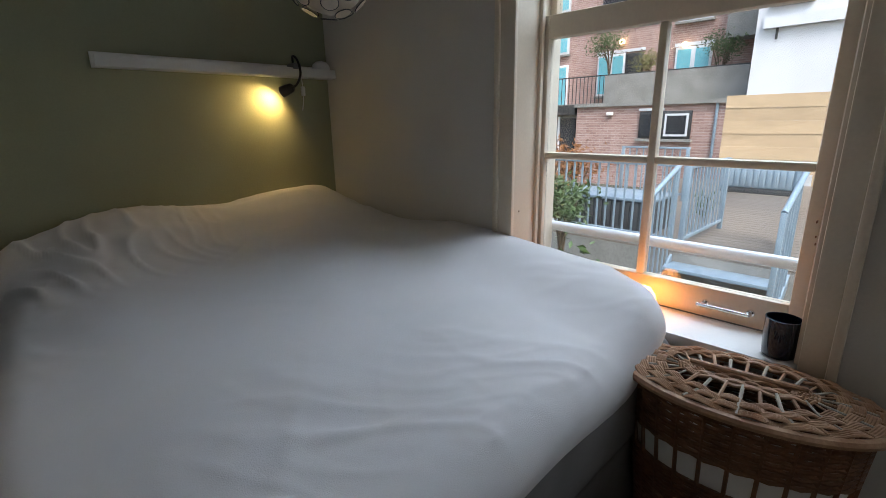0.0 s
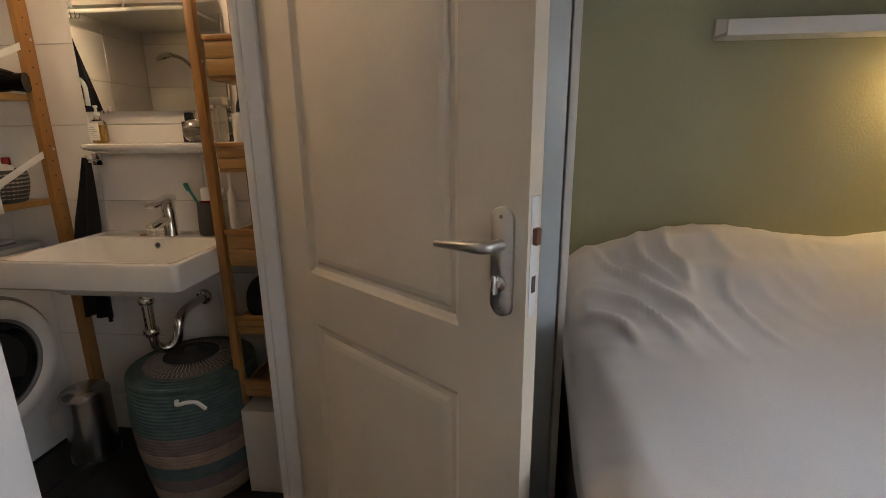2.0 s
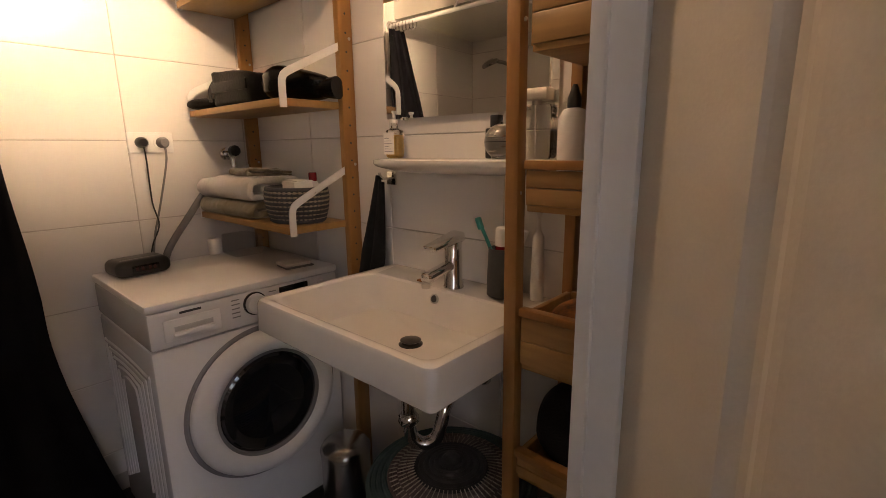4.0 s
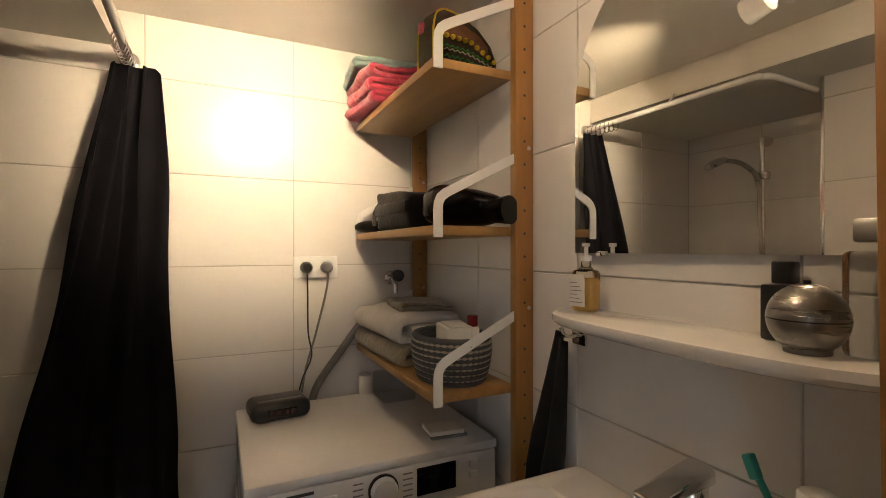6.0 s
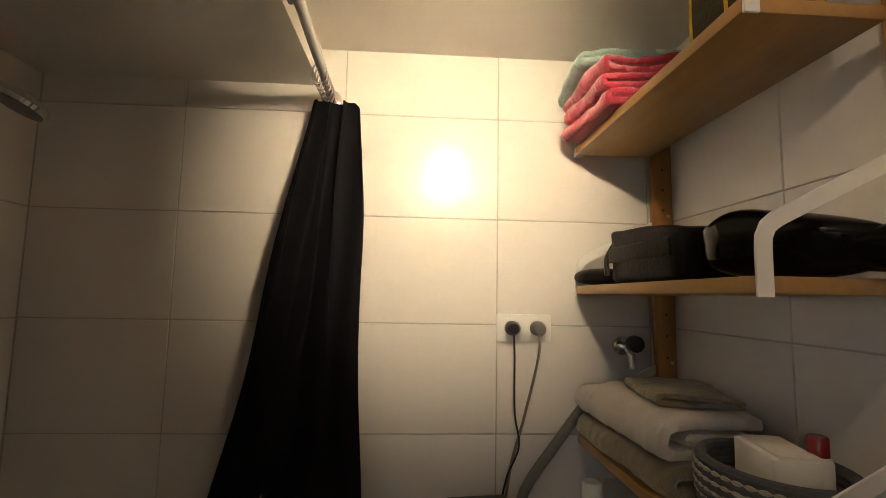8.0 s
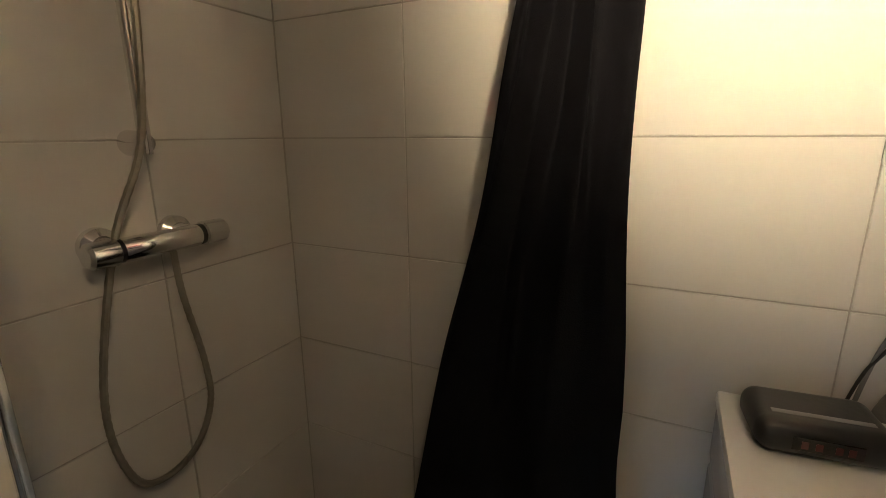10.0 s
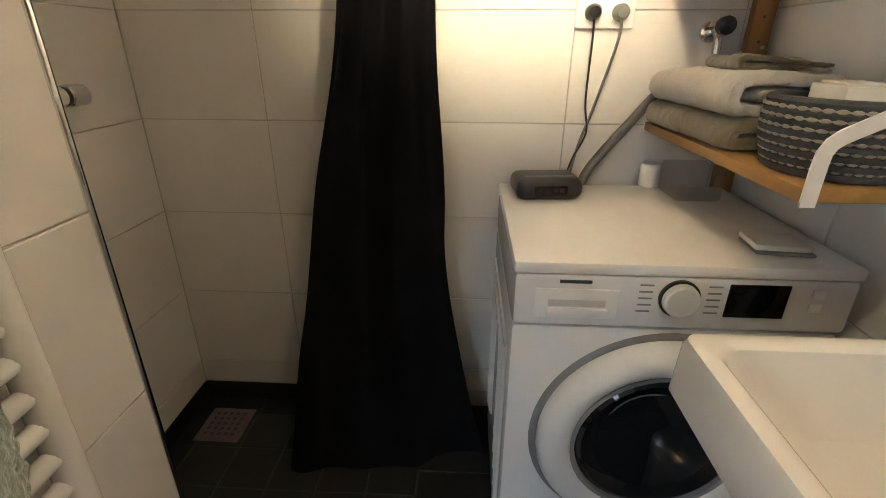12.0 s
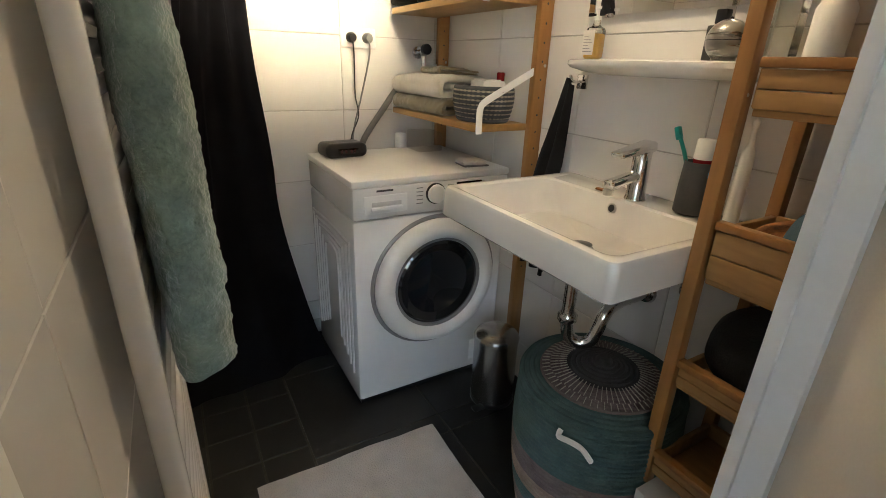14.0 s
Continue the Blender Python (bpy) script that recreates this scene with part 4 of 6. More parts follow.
part("ball", lathe(bmesh.new(), prof, 40), M_DARKSTEEL, k)
part("seam", lathe(bmesh.new(), [(0.0523, 0.047), (0.0523, 0.049)], 40, caps=False), M_BLACKPL, k)
part("pump_button", lathe(bmesh.new(), [(0.005, 0.096), (0.005, 0.102), (0.002, 0.103)], 12), M_BLACKPL, k)
k.scale = (0.76, 0.76, 0.80)
k = thing("perfume_bottle", "black square perfume bottle behind the steel ball", "bottle", (-1.446, 2.440, 1.2105))
part("flask", boxm(-0.024, 0.024, -0.014, 0.014, 0, 0.072, 0.004), M_BLACKPL, k)
part("cap", boxm(-0.012, 0.012, -0.011, 0.011, 0.073, 0.102, 0.003), M_BLACKPL, k)
k = thing("perfume_bottle", "clear square perfume flask with a silver cap", "bottle", (-1.330, 2.425, 1.2105))
part("flask", boxm(-0.045, 0.045, -0.02, 0.02, 0, 0.115, 0.008, 3), M_CLEAR, k)
part("collar", lathe(bmesh.new(), [(0.011, 0.115), (0.011, 0.124)], 18), M_STEEL, k)
part("cap", boxm(-0.034, 0.034, -0.018, 0.018, 0.124, 0.150, 0.004), M_STEEL, k)
part("tube", tube(bmesh.new(), [(0, 0, 0.11), (0.003, 0, 0.01)], 0.002, 6), M_WHITEPL, k)

k = thing("toothbrush_cup", "dark grey stoneware cup with toothbrushes on the basin", "cup", (-1.395, 2.400, 0.886))
part("cup", lathe(bmesh.new(), [(0.034, 0), (0.038, 0.004), (0.037, 0.05), (0.034, 0.118), (0.031, 0.118), (0.033, 0.05), (0.033, 0.008)], 32), M_STONECUP, k)
for a, (dx, dy), m in ((0, (-0.07, -0.012), M_TEALPL), (1, (0.085, -0.030), M_BLUEPL)):
    br = part("toothbrush", tube(bmesh.new(), smooth_path([(dx * 0.1, dy * 0.1, 0.02), (dx * 0.45, dy * 0.5, 0.11), (dx * 0.8, dy, 0.165 - 0.015 * a)], 5), 0.0045, 8), m, k, "coloured plastic toothbrush")
    part("brush_head", moved(boxm(-0.006, 0.006, -0.006, 0.008, 0, 0.03, 0.003), Matrix.Translation((dx * 0.8, dy, 0.158 - 0.015 * a)) @ pose(0, 0, 0, 0, -22 if dx < 0 else 22, 0)), M_WHITEPL if a else M_TEALPL, br)
t = part("toothpaste", lathe(bmesh.new(), [(0.020, 0.06), (0.021, 0.125)], 20, (0.005, -0.004, 0)), M_RED, k, "red tube standing on its cap")
part("cap", lathe(bmesh.new(), [(0.0205, 0.125), (0.0195, 0.165), (0.017, 0.168)], 20, (0.005, -0.004, 0)), M_WHITEPL, t)
k = thing("electric_toothbrush", "white electric toothbrush standing behind the cup", "toothbrush", (-1.315, 2.425, 0.886))
part("handle", lathe(bmesh.new(), [(0.016, 0), (0.016, 0.01), (0.014, 0.10), (0.013, 0.15), (0.006, 0.165), (0.004, 0.20)], 18), M_WHITEPL, k)
part("brush_head", lathe(bmesh.new(), [(0.006, 0.20), (0.007, 0.215), (0.003, 0.22)], 12), M_WHITEPL, k)
single("soap_sliver", boxm(-1.640, -1.614, 2.352, 2.366, 0.887, 0.893, 0.004), M_ORANGE, "small worn piece of orange soap", "soap")

h = thing("wall_hook", "square chrome wall hook on the tiles", "hook", (-1.845, YN, 1.150))
part("plate", boxm(-0.020, 0.020, -0.006, 0.0, -0.020, 0.020, 0.002), M_CHROME, h)
part("peg", tube(bmesh.new(), smooth_path([(0, -0.004, 0), (-0.005, -0.035, 0.0), (-0.008, -0.045, 0.018)], 4), 0.004, 10), M_CHROME, h)


def hang(u, v):
    z = 1.150 - 0.61 * v
    w = 0.014 + 0.044 * min(1, v * 2.6)
    x = -1.855 - 0.058 * min(1, v * 2) + (u - 0.5) * 2 * w
    y = 2.425 + 0.016 * math.sin(u * 15 + v * 3) * (0.3 + v) - 0.006 * v
    return (x, min(y, 2.455), z + 0.01 * math.sin(u * 5))


single("hand_towel", sheet(30, 26, hang, 0.006), M_GREYCLOTH, "dark grey hand towel hanging from the wall hook", "towel")

# ---- bin, laundry basket, mat ----
k = thing("pedal_bin", "small brushed steel pedal bin under the basin", "bin", (-1.945, 2.305, 0.0))
part("body", lathe(bmesh.new(), [(0.078, 0.012), (0.080, 0.014), (0.080, 0.255), (0.078, 0.257)], 40), M_BINSTEEL, k)
part("base", lathe(bmesh.new(), [(0.082, 0), (0.083, 0.003), (0.083, 0.014), (0.080, 0.018)], 40), M_BLACKPL, k, "black plastic base ring")
part("lid", lathe(bmesh.new(), [(0.082, 0.257), (0.083, 0.272), (0.074, 0.287), (0.05, 0.298), (0.01, 0.303)], 40), M_BINSTEEL, k)
part("pedal", boxm(0.03, 0.06, -0.115, -0.07, 0.008, 0.016, 0.003), M_BLACKPL, k)

rings = []
n = 34
for i in range(n):
    z = 0.010 + i * 0.0128
    m = M_BEIGEROPE if i < 5 else M_BROWNROPE if i < 9 else M_TEALROPE if i < 13 else M_BEIGEROPE if i < 17 else M_BROWNROPE if i < 22 else M_TEALROPE
    rings.append((0.158 + 0.044 * math.sin(0.25 + 1.85 * i / n), z, 0.0088, 1, 1, m))
b = rope_basket("laundry_basket", "lidded rope laundry basket in teal, taupe and beige bands", (-1.43, 2.245, 0.0), rings)
part("bottom", lathe(bmesh.new(), [(0.165, 0.002), (0.165, 0.012)], 32), M_BEIGEROPE, b)
lid = part("lid", lathe(bmesh.new(), [(0.204, 0.442), (0.206, 0.452), (0.05, 0.490), (0.015, 0.493)], 48), M_TEALROPE, b, "shallow cone lid with coiled bands")
for i in range(15):
    r = 0.198 - i * 0.0126
    m = M_TEALROPE if i < 4 else M_BROWNROPE if i < 9 else M_CHARROPE
    pts = [(r * math.cos(k * math.tau / 44), r * math.sin(k * math.tau / 44), 0.454 + (0.2 - r) * 0.25) for k in range(44)]
    part("coil", tube(bmesh.new(), pts, 0.0082, 8, closed=True), m, lid)
st = mesh_of("stitch", boxm(-0.010, 0.010, -0.0008, 0.0008, 0, 0.0024), M_DULLCREAM, False)
for i in range(60):
    for r in (0.098, 0.119, 0.140):
        a = (i + (0.5 if r > 0.13 else 0)) * math.tau / 60
        ob = new("stitch", st)
        ob.parent = lid
        ob.matrix_basis = Matrix.Translation((r * math.cos(a), r * math.sin(a), 0.4615 + (0.2 - r) * 0.25)) @ pose(0, 0, 0, 0, 14, math.degrees(a))
part("lid_knob", lathe(bmesh.new(), [(0.024, 0.488), (0.022, 0.508), (0.013, 0.520), (0.003, 0.522)], 20), M_CHARROPE, lid)
part("rope_handle", tube(bmesh.new(), smooth_path([(0.070, -0.196, 0.428), (0.078, -0.208, 0.420), (0.105, -0.203, 0.426), (0.130, -0.190, 0.420), (0.142, -0.168, 0.385)], 5), 0.0065, 8), M_PAPER, b, "white cord handle")


def mat_fn(u, v):
    x, y = -1.918 + 0.84 * u, 1.445 + 0.578 * v
    return (x + wob((x, y, 1), 5, 0.008), y + wob((x, y, 3), 5, 0.010), 0.004 + abs(wob((x, y, 0), 9, 0.006)))


single("bath_mat", sheet(60, 40, mat_fn, 0.010), M_MAT, "pale grey woven bath mat lying on the floor", "mat")

# ---- bamboo ladder rack on its plinth ----
single("plinth", boxm(-1.224, -0.97, 2.162, YN - 0.001, 0.0, 0.325, 0.003), M_WALL, "white painted plinth box under the ladder rack", "plinth")
r = thing("ladder_rack", "tall bamboo rack with open crates standing on the plinth", "rack", (-1.236, 2.19, 0.326))
DX = 0.265
for x in (0.0, DX):
    part("front_leg", moved(boxm(-0.012, 0.016, -0.014, 0.014, 0, 1.57, 0.004), Matrix.Translation((x, 0.015, 0)) @ pose(0, 0, 0, -1.0, -1.0, 0)), M_LADDER, r)
    part("back_leg", boxm(x - 0.012, x + 0.014, 0.225, 0.255, 0, 1.57, 0.004), M_LADDER, r)
    for z in (0.44, 0.83, 1.12):
        part("screw", moved(lathe(bmesh.new(), [(0.004, 0), (0.003, 0.002)], 10), Matrix.Translation((x, 0.015 - 0.003 + 0.0175 * z, z)) @ pose(0, 0, 0, 90, 0, 0)), M_STEEL, r)
for z, h in ((0.03, 0.05), (0.262, 0.050), (0.497, 0.106), (0.798, 0.074), (1.065, 0.110)):
    off = 0.0175 * z
    crate = part("crate", boxm(0.016, DX - 0.012, 0.01 + off, 0.225, z, z + 0.012, 0.002), M_CRATE, r)
    for k in range(2):
        part("crate_front", boxm(0.016, DX - 0.012, 0.005 + off + 0.001 * k, 0.018 + off, z + 0.012 + k * (h - 0.012) / 2, z + 0.0105 + (k + 1) * (h - 0.012) / 2, 0.002), M_CRATE, crate)
    part("crate_rim", boxm(0.012, DX - 0.010, 0.001 + off, 0.022 + off, z + h, z + h + 0.016, 0.003), M_LADDER, crate)
    part("crate_back", boxm(0.016, DX - 0.012, 0.212, 0.224, z + 0.012, z + h, 0.003), M_CRATE, crate)
    for x in (0.006, DX - 0.020):
        part("crate_side", boxm(x, x + 0.012, 0.02 + off, 0.212, z + 0.012, z + h, 0.003), M_CRATE, crate)
single("folded_cloth", soft_bag("o", "", None, 0.17, 0.16, 0.13, M_ORANGE, 5.0, power=2.3), M_ORANGE, "orange patterned cloth bundled in a bamboo crate", "cloth", at=(-1.125, 2.31, 0.326 + 0.511), rz=20)
single("folded_cloth", soft_bag("o", "", None, 0.13, 0.12, 0.16, M_BLUECLOTH, 6.0, power=2.3), M_BLUECLOTH, "slate blue cloth stuffed in a bamboo crate", "cloth", at=(-1.075, 2.27, 0.326 + 0.511), rz=50)
single("dark_pouch", soft_bag("o", "", None, 0.20, 0.17, 0.16, M_GREYCLOTH, 7.0, power=2.6), M_GREYCLOTH, "dark grey cloth bag in the lower crate", "bag", at=(-1.12, 2.31, 0.326 + 0.277))
k = thing("lotion_bottle", "white lotion bottle with a black cap in a crate", "bottle", (-1.195, 2.33, 0.326 + 0.812))
part("bottle", lathe(bmesh.new(), [(0.026, 0), (0.028, 0.005), (0.028, 0.15), (0.020, 0.165), (0.012, 0.168)], 24), M_WHITEPL, k)
part("cap", lathe(bmesh.new(), [(0.013, 0.168), (0.013, 0.185), (0.006, 0.205), (0.004, 0.210)], 16), M_BLACKPL, k, "black pointed cap")

# ---- shower ----
s = thing("shower_mixer", "chrome thermostatic shower mixer on the tiled wall", "shower mixer", (-2.30, YS, 1.087))
yx = pose(0, 0, 0, 0, 90, 0)
part("bar", moved(lathe(bmesh.new(), [(0.020, -0.075), (0.022, -0.070), (0.022, 0.075), (0.020, 0.080)], 28), Matrix.Translation((0, 0.055, 0)) @ yx), M_CHROME, s)
for sgn, ln in ((1, 0.045), (-1, 0.05)):
    prof = [(0.021, sgn * 0.082), (0.025, sgn * 0.086), (0.024, sgn * (0.082 + ln)), (0.018, sgn * (0.088 + ln))]
    part("knob", moved(lathe(bmesh.new(), prof, 14), Matrix.Translation((0, 0.055, 0)) @ yx), M_CHROME, s)
    part("knob_gap", moved(lathe(bmesh.new(), [(0.0215, sgn * 0.076), (0.0215, sgn * 0.083)], 24), Matrix.Translation((0, 0.055, 0)) @ yx), M_BLACKPL, s)
for x in (-0.06, 0.085):
    part("rosette", moved(lathe(bmesh.new(), [(0.034, 0), (0.033, -0.012), (0.020, -0.022), (0.016, -0.05)], 28), Matrix.Translation((x, 0.0, 0.005)) @ pose(0, 0, 0, 90, 0, 0)), M_CHROME, s)
s = thing("shower_set", "chrome hand shower on a riser rail with a metal hose", "shower", (-2.303, YS, 1.27))
part("riser_rail", tube(bmesh.new(), [(0, 0.045, -0.02), (0, 0.045, 0.56)], 0.011, 16), M_CHROME, s)
for z in (0.0, 0.55):
    part("rail_bracket", moved(lathe(bmesh.new(), [(0.024, 0), (0.022, -0.03), (0.016, -0.05)], 24), Matrix.Translation((0, 0, z)) @ pose(0, 0, 0, 90, 0, 0)), M_CHROME, s)
part("slider", boxm(-0.022, 0.030, 0.028, 0.066, 0.37, 0.41, 0.008, 3), M_CHROME, s)
# darker steel in place of chrome paints in the shade on the handle
hd = part("hand_shower", tube(bmesh.new(), smooth_path([(0.0, 0.075, 0.34), (-0.012, 0.085, 0.40), (-0.055, 0.115, 0.450), (-0.105, 0.140, 0.468)], 6), [0.011] * 19, 14), M_DARKSTEEL, s)
part("spray_head", moved(lathe(bmesh.new(), [(0.052, -0.010), (0.055, 0.0), (0.048, 0.012), (0.02, 0.022)], 32), Matrix.Translation((-0.145, 0.155, 0.458)) @ pose(0, 0, 0, -20, -14, 0)), M_CHROME, hd)
part("spray_face", moved(lathe(bmesh.new(), [(0.046, -0.012), (0.046, -0.009)], 32), Matrix.Translation((-0.145, 0.155, 0.458)) @ pose(0, 0, 0, -20, -14, 0)), M_GREYPL, hd)
hose = smooth_path([(0.0, 0.075, 0.34), (0.008, 0.085, 0.20), (0.03, 0.08, 0.0), (0.085, 0.055, -0.16), (0.135, 0.045, -0.38), (0.145, 0.045, -0.52), (0.115, 0.045, -0.635), (0.06, 0.045, -0.665), (-0.01, 0.045, -0.64), (-0.055, 0.045, -0.56), (-0.055, 0.045, -0.46), (-0.025, 0.05, -0.30), (-0.015, 0.055, -0.205)], 14)
part("metal_hose", tube(bmesh.new(), hose, [0.0064 + 0.0008 * (i % 2) for i in range(len(hose))], 8), M_HOSE, s, "ribbed metal shower hose")

rod = thing("curtain_rod", "bent white and chrome shower curtain rod", "curtain rod", (XW, 1.56, 1.865))
part("rod", tube(bmesh.new(), smooth_path([(0, 0, 0), (0.35, 0.012, 0), (0.70, 0.024, 0), (0.755, 0.008, 0), (0.77, -0.04, 0), (0.77, -0.16, 0), (0.77, -0.28, 0)], 8), 0.011, 14), M_ENAMEL, rod)
part("wall_flange", moved(lathe(bmesh.new(), [(0.026, 0), (0.024, 0.008), (0.013, 0.012)], 24), yx), M_CHROME, rod)
part("hanger", tube(bmesh.new(), [(0.42, 0, 0.0), (0.42, -0.03, 0.05)], 0.006, 8), M_ENAMEL, rod)
cu = thing("shower_curtain", "black shower curtain bunched at the wall and hanging to the floor", "shower curtain", (0, 0, 0))


def curtain(u, v):
    z = 1.835 - 1.820 * v
    # a bunch at the wall, opening out towards the floor
    left = 1.520 - 0.288 * v
    right = 1.645 + 0.05 * min(v / 0.55, 1) + 0.13 * max(0.0, (v - 0.6) / 0.4) ** 1.5
    y = left + (right - left) * u
    x = -2.625 + 0.215 * v + 0.05 * v * math.sin(u * 5.2 + 0.3)
    x += math.sin(u * 21 + 1.5 * math.sin(v * 3)) * (0.011 - 0.004 * v) + 0.018 * math.sin(u * 9 + v * 2) * (0.4 + v)
    y += 0.006 * math.cos(u * 21) * (1 - 0.3 * v) + wob((u * 3, v * 2, 0), 2.0, 0.018)
    return (max(x, XW + 0.012), y, z - 0.05 * max(0, u - 0.84) / 0.16 * (1 - v))


part("cloth", sheet(220, 60, curtain), M_BLACKCLOTH, cu)
for k in range(7):
    x = XW + 0.03 + k * 0.024
    pts = [(x + 0.002 * math.sin(a), 1.56 + 0.016 * math.cos(a), 1.855 + 0.026 * math.sin(a)) for a in [i * math.tau / 18 for i in range(18)]]
    part("curtain_ring", tube(bmesh.new(), pts, 0.0022, 6, closed=True), M_CHROME, cu, "chrome curtain ring")

t = thing("tile_edge_trim", "chrome edging strip on the tiled corner", "trim", (XP, YP, 0.0))
part("strip", boxm(-0.004, 0.006, -0.009, 0.003, 0.0, ZS, 0.001), M_CHROME, t)
k = thing("floor_drain", "square steel shower drain in the floor", "drain", (-2.55, 0.945, 0.001))
part("frame", boxm(-0.075, 0.075, -0.075, 0.075, 0, 0.003, 0.001), M_BROWNROPE, k)
for i in range(5):
    for j in range(5):
        part("slot", boxm(-0.055 + i * 0.023, -0.043 + i * 0.023, -0.055 + j * 0.023, -0.043 + j * 0.023, 0.003, 0.0036), M_INK, k)

# ---- towel radiator ----
ra = thing("towel_radiator", "white tubular towel radiator on the tiled wall", "radiator", (-1.548, YP, 0.0))
for x in (-0.175, 0.175):
    part("upright", boxm(x - 0.016, x + 0.016, 0.022, 0.054, 0.18, 1.62, 0.012, 3), M_ENAMEL, ra)
for i in range(34):
    z = 0.22 + i * 0.0405
    if i in (11, 22):
        continue
    pts = [(-0.175 + 0.35 * k / 10, 0.038 + 0.004 * math.sin(math.pi * k / 10), z) for k in range(11)]
    part("bar", tube(bmesh.new(), pts, 0.0115, 10), M_ENAMEL, ra)
for x in (-0.14, 0.14):
    for z in (0.3, 1.45):
        part("wall_bracket", moved(lathe(bmesh.new(), [(0.014, 0), (0.014, -0.05)], 12), Matrix.Translation((x, 0, z)) @ pose(0, 0, 0, 90, 0, 0)), M_ENAMEL, ra)


def bath_towel(u, v):
    # a thick folded towel hung over a bar, closed round its section
    a = u * math.tau
    half = 0.128 - 0.008 * v + 0.004 * math.sin(v * 9)
    c, s = math.cos(a), math.sin(a)
    x = -1.545 + 0.010 * v + half * math.copysign(abs(c) ** 0.6, c)
    # fuller and lower on the side towards the door
    full = max(0.0, min(1.0, (x + 1.675) / 0.2))
    y = 1.350 + (0.015 + 0.022 * v) * full + (0.022 + 0.022 * full * min(1, v * 2)) * math.copysign(abs(s) ** 0.7, s)
    z = 1.50 - (1.50 - 0.835 + 0.072 * full) * v
    y -= 0.005 * math.exp(-((v - 0.86) / 0.025) ** 2) * (1 if s > 0 else -1)
    q = Vector((x, y, z))
    return (x + wob(q, 6, 0.006, 1) + wob(q, 90, 0.004, 4), y + wob(q, 7, 0.007, 2) + wob(q, 90, 0.004, 5), z + wob(q, 9, 0.03, 3) * v)


bm = sheet(120, 140, bath_towel)
bmesh.ops.remove_doubles(bm, verts=bm.verts, dist=1e-5)
bmesh.ops.holes_fill(bm, edges=[e for e in bm.edges if len(e.link_faces) == 1], sides=0)
single("bath_towel", bm, M_FROSTGREEN, "sage green bath towel hanging folded on the radiator", "towel", angle=80)

# ---- ceiling lamp ----
l = thing("ceiling_spotlight", "white two-headed ceiling spotlight, one bulb in view", "spotlight", (-1.71, 1.945, ZC))
part("base", lathe(bmesh.new(), [(0.055, -0.001), (0.055, -0.022), (0.048, -0.026)], 32), M_WHITEPL, l)
for k, (dx, dy, dz, ry, rz) in enumerate(((-0.10, -0.015, -0.10, 102, 184), (0.10, 0.06, -0.105, 95, 40))):
    part("arm", tube(bmesh.new(), smooth_path([(dx * 0.3, dy * 0.3, -0.02), (dx * 0.5, dy * 0.5, -0.06), (dx * 0.6, dy * 0.6, -0.1)], 4), 0.008, 10), M_WHITEPL, l)
    m = Matrix.Translation((dx * 0.6, dy * 0.6, dz)) @ pose(0, 0, 0, 0, ry, rz)
    hd = part("spot_head", moved(lathe(bmesh.new(), [(0.020, -0.045), (0.030, -0.04), (0.032, 0.015), (0.030, 0.015), (0.027, -0.02)], 28, caps=False), m @ pose(0, 0, 0, 180, 0, 0) @ Matrix.Scale(-1, 4)), M_WHITEPL, l)
    part("bulb", moved(lathe(bmesh.new(), [(0.008, -0.03), (0.017, -0.008), (0.017, 0.004), (0.008, 0.010)], 24), m), M_BATHGLOW, hd, "lit warm bulb")

# ---- bedroom: bed ----
BX0, BX1, BY0, BY1 = -0.15, 1.375, 0.47, 2.485
bed = thing("bed", "wide bed with a grey box base and pale bedding", "bed", ((BX0 + BX1) / 2, (BY0 + BY1) / 2, 0.0))
bw, bl = (BX1 - BX0) / 2, (BY1 - BY0) / 2
part("box_base", boxm(-bw + 0.02, bw - 0.005, -bl + 0.05, bl, 0.06, 0.34, 0.02, 3), M_BOXSPRING, bed, "grey fabric box base")
part("mattress", boxm(-bw + 0.02, bw - 0.005, -bl + 0.03, bl, 0.342, 0.60, 0.05, 4), M_BOXSPRING, bed)
for x in (-bw + 0.1, bw - 0.1):
    for y in (-bl + 0.12, bl - 0.1):
        part("leg", lathe(bmesh.new(), [(0.025, 0), (0.03, 0.06)], 16, (x, y, 0)), M_BLACKPL, bed)
LEVEL = ((0.40, 0.645), (0.60, 0.675), (1.0, 0.730), (1.30, 0.757), (1.75, 0.785), (2.02, 0.820), (2.17, 0.875), (2.30, 0.918), (2.40, 0.915), (2.47, 0.87))


def level(y):
    if y <= LEVEL[0][0]:
        return LEVEL[0][1]
    for (a, za), (b, zb) in zip(LEVEL, LEVEL[1:]):
        if y <= b:
            t = (y - a) / (b - a)
            t = t * t * (3 - 2 * t) * 0.5 + t * 0.5
            return za + (zb - za) * t
    return LEVEL[-1][1]


def ridge(x, y, ang, s, seed):
    c, sn = math.cos(ang), math.sin(ang)
    x, y = x + 0.16 * noise.noise(Vector((x * 2.3, y * 2.3, seed + 40))), y + 0.16 * noise.noise(Vector((x * 2.3, y * 2.3, seed + 60)))
    p = Vector(((x * c + y * sn) * s, (-x * sn + y * c) * s * 0.28, seed))
    return (1 - abs(noise.noise(p)) * 2.2)


def soft(r):
    return max(0.0, (r - 0.35) / 0.65) ** 2


